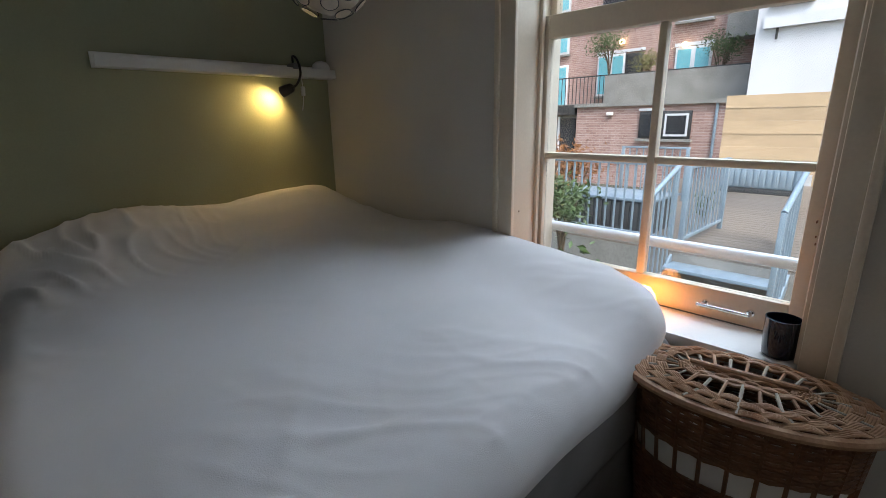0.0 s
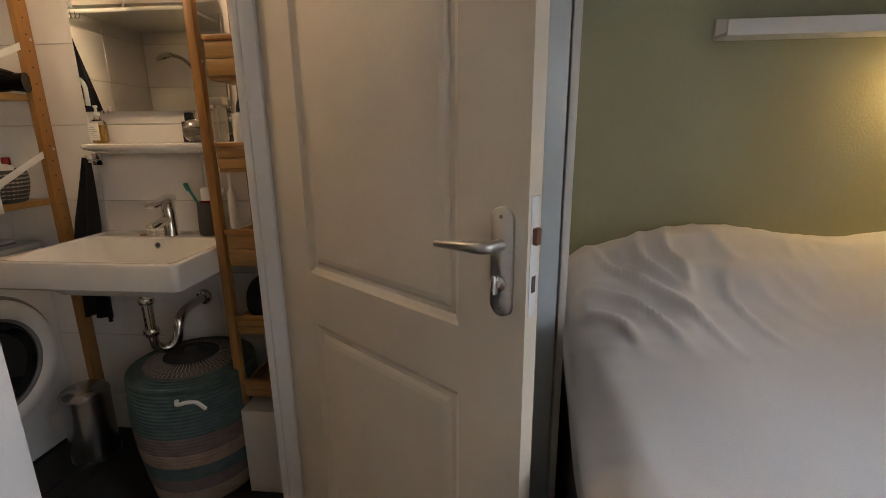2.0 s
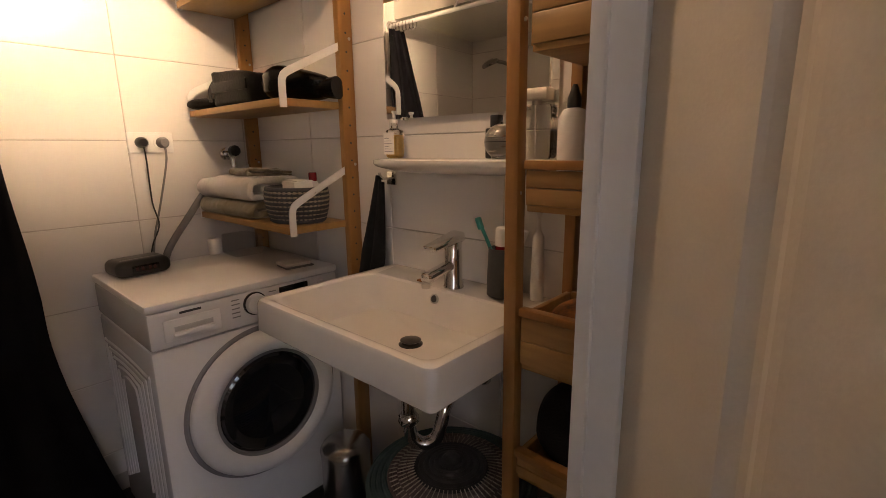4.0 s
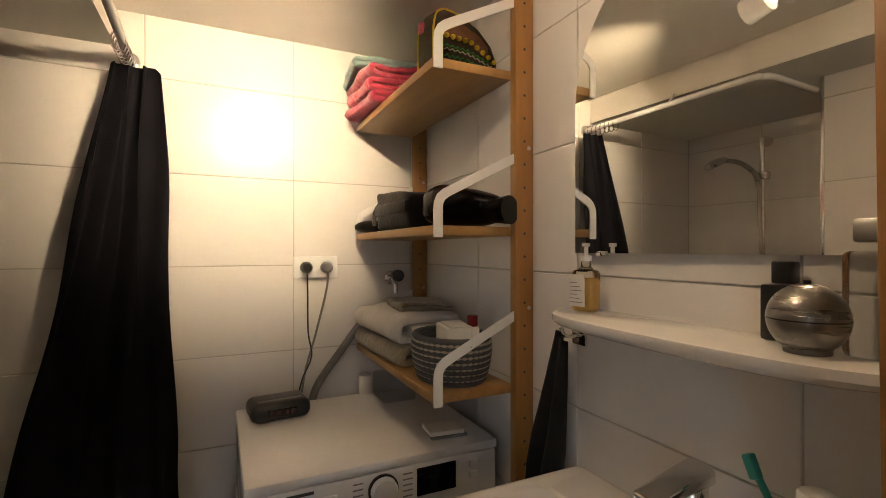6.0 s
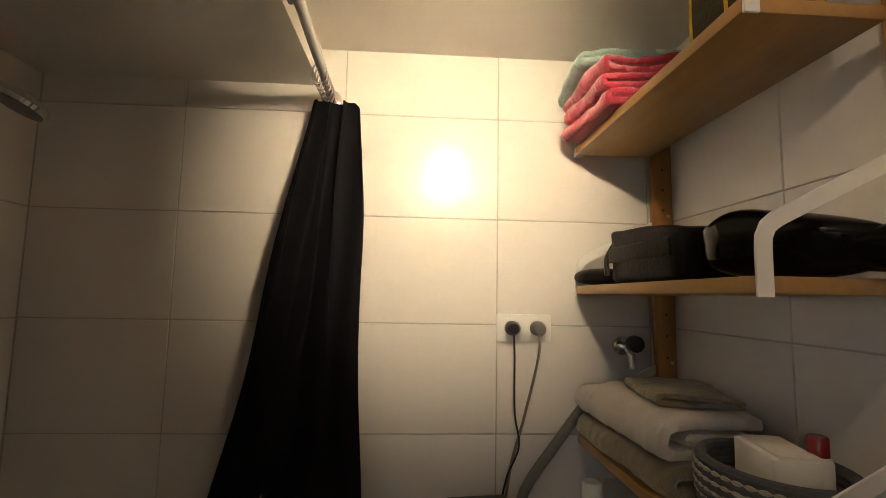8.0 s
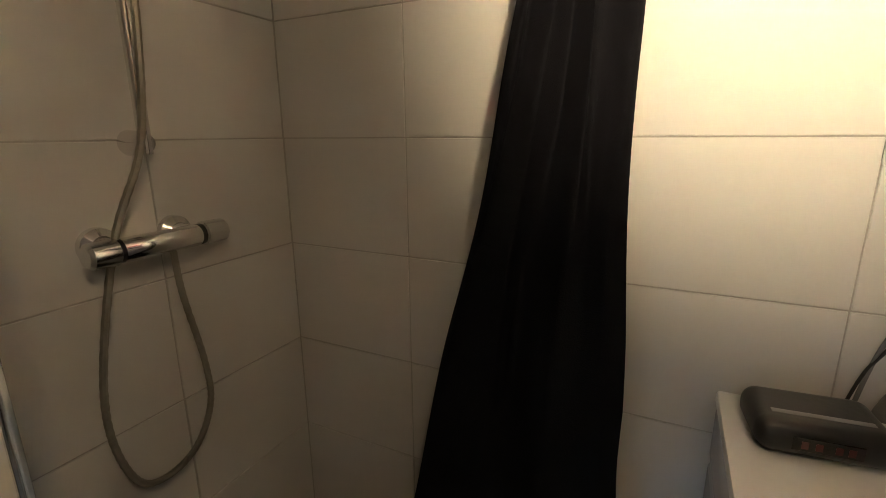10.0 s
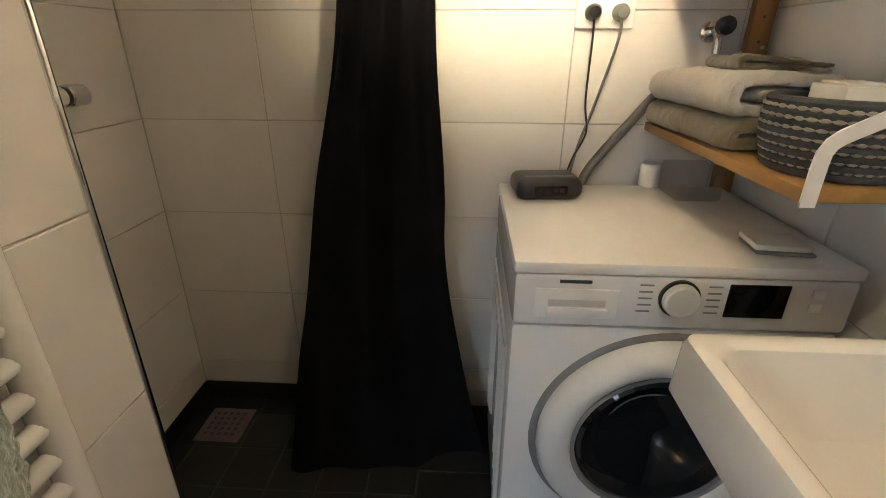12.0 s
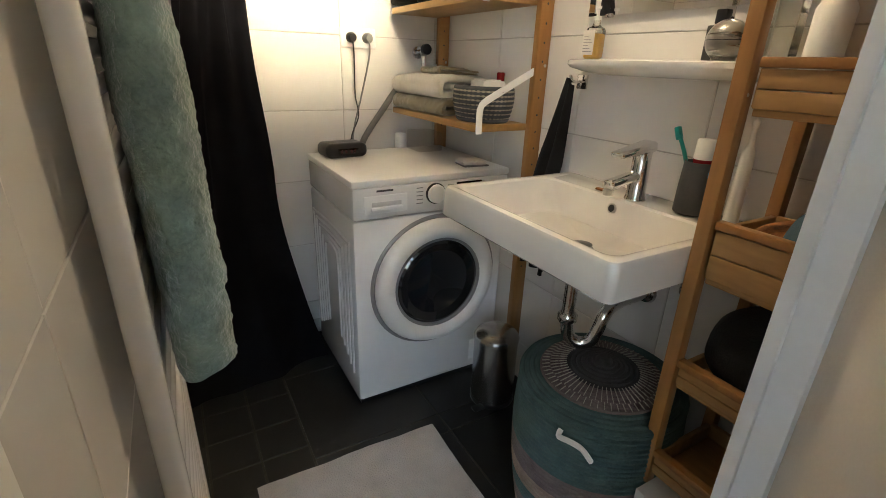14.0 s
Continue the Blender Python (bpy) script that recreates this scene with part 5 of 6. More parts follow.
def duvet(u, v):
    # u across from the hanging side to the window wall, v from the hanging foot to the head
    HU, HV = 0.40, 0.20
    lu, lv = HU + 1.585, HV + (2.475 - 0.47)
    su, sv = u * lu - HU, v * lv - HV
    r = 0.11

    def bend(s, r):
        # returns run in plan and drop for a sheet that bends over an edge at 0
        if s >= r:
            return s, 0.0
        a = (r - s) / r
        if a <= math.pi / 2:
            return r - r * math.sin(a), r - r * math.cos(a)
        return 0.02 * (a - math.pi / 2), r + (a - math.pi / 2) * r
    xu, du = bend(su, r)
    yv, dv = bend(sv, r)
    y = 0.495 + yv
    edge = -0.16 - 0.10 * max(0.0, min(1.0, (2.25 - y) / 1.1)) + 0.42 * max(0.0, (1.0 - y) / 0.55) ** 2
    x = edge + xu * (1.385 - edge) / 1.585
    z = level(y)
    # sides sag towards the edge and rise at the window wall
    z -= 0.055 * math.exp(-((x - edge) / 0.22) ** 2) * (0.4 + 0.6 * min(1, (y - 0.4) / 1.6))
    pill = max(0.0, min(1.0, (y - 1.95) / 0.3))
    z += pill * (0.035 * math.cos((x - 0.28) * 4.3) ** 2 + 0.012) - 0.028 * pill
    z += 0.03 * math.exp(-((x - 1.22) / 0.12) ** 2) * math.exp(-((y - 2.42) / 0.10) ** 2)
    near = max(0.0, min(1.0, (x - 1.0) / 0.35))
    rise = 0.075 - 0.03 * (y - 0.8) if y < 1.5 else 0.054 - 0.16 * (y - 1.5) if y < 1.9 else -0.010
    z += rise * near * near * (3 - 2 * near)
    z -= 0.045 * max(0.0, (x - 1.27) / 0.11) * max(0.0, min(1.0, (y - 2.05) / 0.2))
    z -= max(du, dv) + 0.25 * min(du, dv)
    # broad swells, then creases that run with the pull of the cloth
    z += 0.016 * noise.noise(Vector((x * 2.1, y * 1.8, 3.0)))
    flat = 1.0 if max(du, dv) < 0.02 else 0.35
    cr = soft(ridge(x, y, 0.5, 6.0, 1.0)) * 0.0028 + soft(ridge(x, y, -0.75, 5.0, 7.0)) * 0.0028
    cr += soft(ridge(x, y, 0.85, 7.0, 12.0)) * 0.0020
    head = math.exp(-((y - 2.12) / 0.28) ** 2) * math.exp(-((x - 0.12) / 0.32) ** 2)
    cr += head * soft(ridge(x, y, 0.25, 9.0, 20.0)) * 0.028
    foot = math.exp(-((y - 0.6) / 0.35) ** 2)
    cr += foot * (soft(ridge(x, y, 0.75, 6.0, 30.0)) * 0.008 + soft(ridge(x, y, 0.95, 11.0, 33.0)) * 0.005)
    cr += 0.004 * noise.noise(Vector((x * 5.5, y * 5.0, 9.0))) + 0.0015 * noise.noise(Vector((x * 13, y * 11, 4.0))) + 0.0006 * soft(ridge(x, y, 0.7, 22.0, 41.0))
    patch = max(0.0, min(1.5, 0.45 + 1.9 * noise.noise(Vector((x * 2.6 + 3.0, y * 2.2, 17.0)))))
    z += cr * flat * (patch + head)
    if du > 0.05:
        x -= 0.035 * math.sin(y * 6.5 + 1.0) * min(1, du * 2.5) * (0.5 + 0.5 * noise.noise(Vector((y * 3, 0, 1)))) 
    if dv > 0.05:
        y -= 0.03 * math.sin(x * 7.0) * min(1, dv * 3) * noise.noise(Vector((x * 2, 1, 1)))
    # rounded outer corner at the window side of the foot
    cxw = x - 1.20
    if cxw > 0 and y < 0.75:
        k = cxw / 0.18
        z -= 0.05 * k * k * max(0.0, (0.75 - y) / 0.3)
        y += 0.06 * k * k * max(0.0, (0.75 - y) / 0.3)
    return (min(x, 1.385), min(y, 2.49), max(z, 0.12))


single("duvet", sheet(190, 240, duvet), M_LINEN, "rumpled white duvet spread over pillows and hanging down", "duvet", angle=180)
def pillow_fn(u, v):
    a, b = (u - 0.5) * 2, (v - 0.5) * 2
    return (0.33 * a, 0.2 * b, 0.075 * max(0.0, (1 - a ** 4) * (1 - b ** 4)) ** 0.5)


for x in (0.23, 1.00):
    bm = sheet(20, 14, pillow_fn)
    bm2 = bmesh.ops.mirror(bm, geom=bm.verts[:] + bm.edges[:] + bm.faces[:], axis="Z", merge_dist=0.0005)
    single("pillow", bm, M_LINEN, "white pillow covered by the duvet at the head", "pillow", "pillows on the bed", at=(x + 0.05, 2.335, 0.80))

# ---- bedroom: ledge, reading lamp, speaker ----
k = thing("picture_ledge", "white picture ledge fixed to the green wall", "ledge", (0.30, YG, 1.505))
LW = 1.095
part("back_strip", boxm(0.0, LW, -0.014, -0.001, 0.0, 0.062, 0.002), M_WHITEPL, k)
part("base_board", boxm(0.0, LW, -0.085, -0.014, 0.0, 0.012, 0.002), M_WHITEPL, k)
part("front_lip", boxm(0.0, LW, -0.097, -0.085, 0.0, 0.045, 0.002), M_WHITEPL, k)
l = thing("reading_lamp", "small black gooseneck clip lamp, lit, on the ledge", "lamp", (1.165, YG - 0.06, 1.55))
part("clamp", boxm(-0.022, 0.022, -0.045, 0.03, -0.008, 0.022, 0.006), M_GREYRING, l)
part("gooseneck", tube(bmesh.new(), smooth_path([(0, 0, 0.02), (-0.012, -0.025, 0.055), (-0.005, -0.055, 0.035), (0.005, -0.06, -0.03), (-0.015, -0.045, -0.085), (-0.045, -0.025, -0.105)], 6), 0.006, 10), M_BLACKPL, l)
hm = Matrix.Translation((-0.062, -0.018, -0.112)) @ pose(0, 0, 0, 48, 58, 0)
sh = part("shade", moved(lathe(bmesh.new(), [(0.012, 0.045), (0.022, 0.035), (0.026, 0.010), (0.029, -0.025), (0.027, -0.025), (0.023, 0.010)], 28, caps=False), hm), M_BLACKPL, l, "black bell-shaped shade")
part("bulb", moved(lathe(bmesh.new(), [(0.008, 0.01), (0.020, -0.012), (0.020, -0.022), (0.010, -0.032)], 20), hm), M_LAMPGLOW, sh, "glowing warm bulb")
k = thing("lamp_switch", "white inline switch on the lamp cord", "switch", (1.235, YG - 0.012, 1.44))
part("housing", boxm(-0.010, 0.010, -0.010, 0.008, -0.025, 0.025, 0.005), M_WHITEPL, k)
part("cord", tube(bmesh.new(), smooth_path([(-0.02, -0.02, 0.10), (-0.002, 0.0, 0.06), (0, 0, 0.02), (0, 0, -0.02), (-0.004, 0, -0.06), (-0.012, 0.002, -0.10)], 5), 0.0025, 6), M_WHITEPL, k)
k = thing("round_speaker", "small white pebble-shaped speaker on the ledge", "speaker", (1.335, YG - 0.05, 1.518))
part("body", lathe(bmesh.new(), [(0.025, 0.0), (0.040, 0.012), (0.047, 0.034), (0.042, 0.058), (0.026, 0.074), (0.006, 0.079)], 32, sx=1.15, sy=0.75), M_WHITEPL, k)

# ---- pendant lamp of shell discs ----
k = thing("pendant_lamp", "round pendant lamp of pale shell discs in a dark wire frame", "pendant lamp", (0.72, 1.36, 1.70))
PR = 0.13
part("core", lathe(bmesh.new(), [(0.01, -PR + 0.01)] + [((PR - 0.012) * math.sin(a), -(PR - 0.012) * math.cos(a)) for a in [i * math.pi / 12 for i in range(1, 12)]] + [(0.01, PR - 0.01)], 20), M_CAPIZ, k)
part("cord", tube(bmesh.new(), [(0, 0, PR - 0.01), (0, 0, BED_C - 1.70 - 0.02)], 0.004, 8), M_BLACKPL, k)
part("ceiling_cap", lathe(bmesh.new(), [(0.04, -0.03), (0.05, 0.0)], 20, (0, 0, BED_C - 1.70)), M_WHITEPL, k)
gold = math.pi * (3 - 5 ** 0.5)
for i in range(46):
    zz = 1 - 2 * (i + 0.5) / 46
    rr = (1 - zz * zz) ** 0.5
    d = Vector((rr * math.cos(i * gold), rr * math.sin(i * gold), zz))
    q = d.to_track_quat("Z", "Y").to_matrix().to_4x4()
    mm = Matrix.Translation(d * PR) @ q
    disc = part("shell_disc", moved(lathe(bmesh.new(), [(0.024, -0.001), (0.024, 0.001)], 14), mm), M_CAPIZ, k)
    part("wire_ring", moved(tube(bmesh.new(), [(0.025 * math.cos(a), 0.025 * math.sin(a), 0) for a in [j * math.tau / 14 for j in range(14)]], 0.0018, 5, closed=True), mm), M_INK, disc, "dark wire ring")

# ---- tall cabinet beside the bed ----
k = thing("tall_cabinet", "tall glossy cabinet, front tinted with daylight blue, beside the bed", "cabinet", (-0.56, 2.105, 0.0))
part("carcass", boxm(-0.385, 0.365, 0.022, 0.39, 0.03, 2.35, 0.002), M_WHITEPL, k)
# the blue of reflected daylight is put into the front's own colour
part("front", boxm(-0.385, 0.362, 0.0, 0.019, 0.04, 2.35, 0.002), M_GLOSSBLUE, k, "glossy door panel with daylight blue in its colour")
part("side_panel", boxm(0.367, 0.388, -0.004, 0.39, 0.0, 2.36, 0.003), M_WHITEPL, k)
part("plinth", boxm(-0.385, 0.365, 0.03, 0.38, 0.0, 0.03), M_BLACKPL, k)

# ---- door with its frame ----
d = thing("door_1", "cream panelled bathroom door standing open, steel lever handle", "door", (-0.978, 2.050, 0.012), -37.4)
DW, DH, TH = 0.815, 1.985, 0.038


def leaf():
    """The leaf with two sunk panels on each face; the upper has a shallow arch."""
    bm = bmesh.new()
    for fy, sg in ((0.0, 1), (TH, -1)):
        panels = ((0.160, 0.672, 0.877, 1.84, 0.05), (0.160, 0.672, 0.165, 0.738, 0.0))
        xs = [0.0, 0.160, 0.672, DW]
        zs = [0.0, 0.165, 0.738, 0.877, 1.84, DH]
        grid = {}

        def v(x, z):
            if (x, z) not in grid:
                grid[(x, z)] = bm.verts.new((x, fy, z))
            return grid[(x, z)]
        for i in range(3):
            for j in range(5):
                if i == 1 and j in (1, 3):
                    continue
                bm.faces.new((v(xs[i], zs[j]), v(xs[i + 1], zs[j]), v(xs[i + 1], zs[j + 1]), v(xs[i], zs[j + 1])))
        for x0, x1, z0, z1, arch in panels:
            prev = [v(x0, z0), v(x1, z0), v(x1, z1), v(x0, z1)]
            for inset, depth in ((0.006, 0.005), (0.016, 0.0105), (0.026, 0.010), (0.036, 0.0045), (0.048, 0.002)):
                y = fy + sg * depth
                cur = [bm.verts.new(p) for p in ((x0 + inset, y, z0 + inset), (x1 - inset, y, z0 + inset), (x1 - inset, y, z1 - inset), (x0 + inset, y, z1 - inset))]
                for k in range(4):
                    bm.faces.new((prev[k], prev[(k + 1) % 4], cur[(k + 1) % 4], cur[k]))
                prev = cur
            bm.faces.new(prev)
    bm.verts.ensure_lookup_table()
    box(bm, 0.0005, DW - 0.0005, 0.012, TH - 0.012, 0.0005, DH - 0.0005)
    # edges of the leaf
    for x0, x1 in ((0.0, 0.004), (DW - 0.004, DW)):
        box(bm, x0, x1, 0.0008, TH - 0.0008, 0, DH)
    box(bm, 0, DW, 0.0008, TH - 0.0008, 0, 0.004)
    box(bm, 0, DW, 0.0008, TH - 0.0008, DH - 0.004, DH)
    return bm


part("leaf", leaf(), M_DOOR, d, smooth=False)
for fy, sg in ((0.0, -1), (TH, 1)):
    bm = bmesh.new()
    ends = [(0.770 + 0.022 * math.cos(a), (1.090 if a < math.pi else 0.948) + 0.022 * math.sin(a)) for a in [k * math.tau / 24 + 1e-4 for k in range(24)]]
    lo = [bm.verts.new((x, fy, z)) for x, z in ends]
    mid = [bm.verts.new((x, fy + sg * 0.006, z)) for x, z in ends]
    hi = [bm.verts.new((0.770 + (x - 0.770) * 0.88, fy + sg * 0.0085, z + (0.003 if z < 1.02 else -0.003))) for x, z in ends]
    for r0, r1 in ((lo, mid), (mid, hi)):
        for k in range(24):
            bm.faces.new((r0[k], r0[(k + 1) % 24], r1[(k + 1) % 24], r1[k]))
    bm.faces.new(hi)
    pl = part("handle_plate", bm, M_STEEL, d, "brushed steel handle plate")
    bm = bmesh.new()
    tube(bm, smooth_path([(0.770, fy, 1.050), (0.770, fy + sg * 0.034, 1.050), (0.765, fy + sg * 0.046, 1.050), (0.735, fy + sg * 0.050, 1.049), (0.695, fy + sg * 0.046, 1.045), (0.655, fy + sg * 0.040, 1.040)], 5), [0.010] * 11 + [0.0105 - 0.0003 * k for k in range(15)], 12)
    part("lever", bm, M_STEEL, pl, "steel lever")
    m = Matrix.Translation((0.770, fy + sg * 0.008, 0.985)) @ pose(0, 0, 0, 90 if sg < 0 else -90, 0, 0)
    part("thumb_turn", moved(lathe(bmesh.new(), [(0.014, 0), (0.014, 0.006), (0.008, 0.010), (0.007, 0.016)], 20), m), M_CHROME, pl)
    part("turn_grip", boxm(0.766, 0.774, min(fy + sg * 0.016, fy + sg * 0.028), max(fy + sg * 0.016, fy + sg * 0.028), 0.968, 1.002, 0.003), M_CHROME, pl)
    for z in (0.941, 1.096):
        part("screw", moved(lathe(bmesh.new(), [(0.004, 0), (0.003, 0.002)], 10), Matrix.Translation((0.770, fy + sg * 0.008, z)) @ pose(0, 0, 0, 90 if sg < 0 else -90, 0, 0)), M_GREYRING, pl)
part("lock_plate", boxm(DW, DW + 0.0015, 0.008, 0.030, 0.93, 1.13, 0.0005), M_ENAMEL, d)
part("latch", boxm(DW, DW + 0.010, 0.012, 0.027, 1.052, 1.080, 0.003), M_WICKERDARK, d)
part("bolt_slot", boxm(DW, DW + 0.002, 0.014, 0.025, 0.972, 1.000), M_INK, d)
for z in (0.2, 1.0, 1.78):
    part("hinge", lathe(bmesh.new(), [(0.007, 0), (0.007, 0.09)], 12, (-0.006, -0.004, z)), M_STEEL, d)

fr = thing("door_frame", "white painted frame of the bathroom doorway", "door frame", (-1.0, 1.68, 0.0))
for y0, y1 in ((-0.435, -0.380), (0.349, 0.385)):
    part("jamb", boxm(-0.028, 0.030, y0, y1, 0.0, 2.02, 0.004), M_WHITEPL, fr)
part("head", boxm(-0.028, 0.030, -0.380, 0.349, 1.998, 2.04, 0.004), M_WHITEPL, fr)
part("stop", boxm(-0.028, -0.008, 0.339, 0.349, 0.0, 1.998, 0.002), M_WHITEPL, fr)
part("threshold", boxm(-0.06, 0.0, -0.380, 0.345, -0.005, 0.008, 0.003), M_WOODFLOOR, fr, "brown wooden threshold")

# ---- sash window ----
wnd = tagged(thing("window_1", "cream wooden sash window with small panes", "window", (1.58, 0.70, 0.60)), kind="structure")
S0, S1 = -0.50, 0.49            # stiles' outer sides
for y0, y1 in ((S0, S0 + 0.055), (S1 - 0.03, S1)):
    part("stile", boxm(0.0, 0.045, y0, y1, 0.0, 1.06, 0.006), M_TRIM, wnd)
    part("upper_stile", boxm(0.05, 0.095, y0, y1, 0.985, 1.75, 0.006), M_TRIM, wnd)
gl0, gl1 = S0 + 0.055, S1 - 0.03
part("bottom_rail", boxm(0.0, 0.045, gl0, gl1, 0.0, 0.105, 0.006), M_TRIM, wnd)
part("meeting_rail", boxm(-0.002, 0.046, gl0, gl1, 0.975, 1.06, 0.006), M_TRIM, wnd)
part("upper_rail", boxm(0.05, 0.095, gl0, gl1, 0.985, 1.03, 0.004), M_TRIM, wnd)
part("top_rail", boxm(0.05, 0.095, gl0, gl1, 1.68, 1.75, 0.006), M_TRIM, wnd)
part("glazing_bar", boxm(0.002, 0.043, 0.008, 0.036, 0.105, 0.975, 0.006), M_TRIM, wnd)
part("glazing_bar", boxm(0.052, 0.093, 0.008, 0.036, 1.03, 1.68, 0.006), M_TRIM, wnd)
for y0, y1 in ((gl0, 0.008), (0.036, gl1)):
    part("glazing_bar", boxm(0.002, 0.043, y0, y1, 0.512, 0.538, 0.006), M_TRIM, wnd)
    for z0, z1 in ((0.105, 0.512), (0.538, 0.975)):
        g = part("pane", boxm(0.021, 0.024, y0, y1, z0, z1), M_PANE, wnd)
        g.visible_shadow = False
    g = part("pane", boxm(0.071, 0.074, y0, y1, 1.03, 1.68), M_PANE, wnd)
    g.visible_shadow = False
hl = part("sash_handle", tube(bmesh.new(), smooth_path([(-0.004, -0.215, 0.050), (-0.028, -0.213, 0.050), (-0.030, -0.20, 0.050), (-0.030, -0.28, 0.050), (-0.030, -0.34, 0.050), (-0.028, -0.352, 0.050), (-0.004, -0.35, 0.050)], 4), 0.006, 10), M_CHROME, wnd, "chrome pull handle")
for y in (-0.215, -0.35):
    part("handle_foot", moved(lathe(bmesh.new(), [(0.013, 0), (0.011, 0.006)], 16), Matrix.Translation((-0.001, y, 0.050)) @ pose(0, 0, 0, 0, -90, 0)), M_CHROME, hl)
# stepped lining and architrave round the opening
lin = tagged(thing("window_lining", "cream painted window lining and architrave", "window trim", (XE, 0.70, 0.60)), kind="structure")
for sg, y in ((1, 0.49), (-1, -0.50)):
    a, b = (y, y + 0.06) if sg > 0 else (y - 0.06, y)
    part("lining", boxm(0.0, 0.32, a, b, -0.04, 1.75, 0.004), M_TRIM, lin)
    a, b = (y - 0.016, y) if sg > 0 else (y, y + 0.016)
    part("parting_bead", boxm(0.155, 0.175, a, b, 0.0, 1.75, 0.003), M_TRIM, lin)
    a, b = (y - 0.016, y + 0.072) if sg > 0 else (y - 0.095, y - 0.012)
    part("architrave", boxm(-0.020, -0.001, a, b, -0.06, 1.83, 0.005), M_TRIM, lin)
    a, b = (y + 0.050, y + 0.075) if sg > 0 else (y - 0.098, y - 0.073)
    part("architrave_bead", boxm(-0.032, -0.018, a, b, -0.06, 1.83, 0.006), M_TRIM, lin)
part("head_lining", boxm(0.0, 0.32, -0.50, 0.49, 1.75, 1.80, 0.004), M_TRIM, lin)
part("head_architrave", boxm(-0.020, -0.001, -0.512, 0.474, 1.745, 1.83, 0.005), M_TRIM, lin)
for y, z, s in ((-0.486, 0.39, 0.016), (-0.492, 0.33, 0.010), (-0.490, 0.35, 0.008), (0.476, 0.30, 0.005)):
    part("screw_hole", boxm(0.05, 0.05 + s, y if y < 0 else y + 0.012, (y if y < 0 else y + 0.012) + 0.003, z, z + 0.006), M_WICKERDARK, lin)
structure("window_sill", boxm(XE - 0.035, 1.578, 0.19, 1.20, 0.562, 0.600, 0.006), M_WHITEPL, "white painted window sill", "sill", True)
structure("window_sill_outer", boxm(1.63, 1.80, 0.12, 1.24, 0.52, 0.585, 0.006), M_CONCRETE, "grey stone outer sill", "sill", True)
k = thing("guard_rail", "white painted guard bar across the window outside", "guard bar", (1.74, 0.70, 0.795))
part("bar", tube(bmesh.new(), [(0, -0.52, 0.0), (0, 0.52, 0.0)], 0.022, 16), M_ENAMEL, k)
for y in (-0.53, 0.53):
    part("bar_socket", moved(lathe(bmesh.new(), [(0.034, -0.01), (0.034, 0.02)], 16), Matrix.Translation((0, y, 0)) @ pose(0, 0, 0, 90, 0, 0)), M_ENAMEL, k)

k = thing("candle_glass", "dark blue glass tumbler standing on the window sill", "tumbler", (1.425, 0.242, 0.601))
part("glass", lathe(bmesh.new(), [(0.038, 0), (0.041, 0.003), (0.044, 0.06), (0.045, 0.115), (0.042, 0.115), (0.039, 0.02), (0.01, 0.018)], 36), M_GLASSBLUE, k)
k = thing("salt_lamp", "small glowing orange salt lamp on the window sill", "lamp", (1.475, 0.66, 0.601))
part("base", lathe(bmesh.new(), [(0.04, 0), (0.04, 0.012)], 24), M_WICKERDARK, k)
part("crystal", lathe(bmesh.new(), [(0.038, 0.012), (0.048, 0.035), (0.043, 0.065), (0.026, 0.090), (0.006, 0.098)], 14), M_SALT, k, "glowing orange crystal")
k = thing("thermometer", "small white sensor box with a dark display", "sensor", (1.50, 0.165 + 0.03, 0.601), 15)
part("case", boxm(-0.02, 0.02, -0.035, 0.03, 0, 0.035, 0.005), M_WHITEPL, k)
part("display", boxm(-0.0215, -0.0205, -0.015, 0.015, 0.012, 0.028), M_DISPLAY, k)

# ---- wicker hamper ----
hp = thing("wicker_hamper", "oval brown wicker hamper with a pierced lid by the window", "hamper", (1.183, 0.27, 0.0), 8)
A, B, HT = 0.155, 0.275, 0.575


def oval(r, z, n=64, wave=0.0, ph=0, k=16):
    return [((A * r) * math.cos(a), (B * r) * math.sin(a), z + wave * math.sin(k * a + ph)) for a in [i * math.tau / n for i in range(n)]]


for i in range(46):
    z = 0.012 + i * 0.0122
    r = 0.80 + 0.17 * (z / HT)
    if 0.36 < z < 0.43:
        continue
    part("weave", tube(bmesh.new(), oval(r, z, 96, 0.0028, math.pi * (i % 2), 24), 0.0062, 6, closed=True), M_WICKERDARK, hp)
bm = bmesh.new()
lo, hi = oval(0.885, 0.36, 64), oval(0.925, 0.435, 64)
a_, b_ = [bm.verts.new(p) for p in lo], [bm.verts.new(p) for p in hi]
for i in range(64):
    bm.faces.new((a_[i], a_[(i + 1) % 64], b_[(i + 1) % 64], b_[i]))
part("liner", bm, M_PAPER, hp, "pale cloth liner showing through")
for i in range(26):
    a = i * math.tau / 26
    part("stake", tube(bmesh.new(), [(A * 0.8 * math.cos(a), B * 0.8 * math.sin(a), 0.0), (A * 0.975 * math.cos(a), B * 0.975 * math.sin(a), HT)], 0.0055, 6), M_WICKERDARK, hp)
lid = part("lid", tube(bmesh.new(), oval(1.07, HT + 0.012, 72), 0.013, 8, closed=True), M_WICKER, hp, "oval lid woven of lighter wicker")
for i in range(16):
    r = 1.035 - i * 0.0225
    part("lid_weave", tube(bmesh.new(), oval(r, HT + 0.026 + i * 0.0007, 112, 0.0055, math.pi * ((i // 4) % 2), 16), 0.0040, 6, closed=True), M_WICKER, lid)
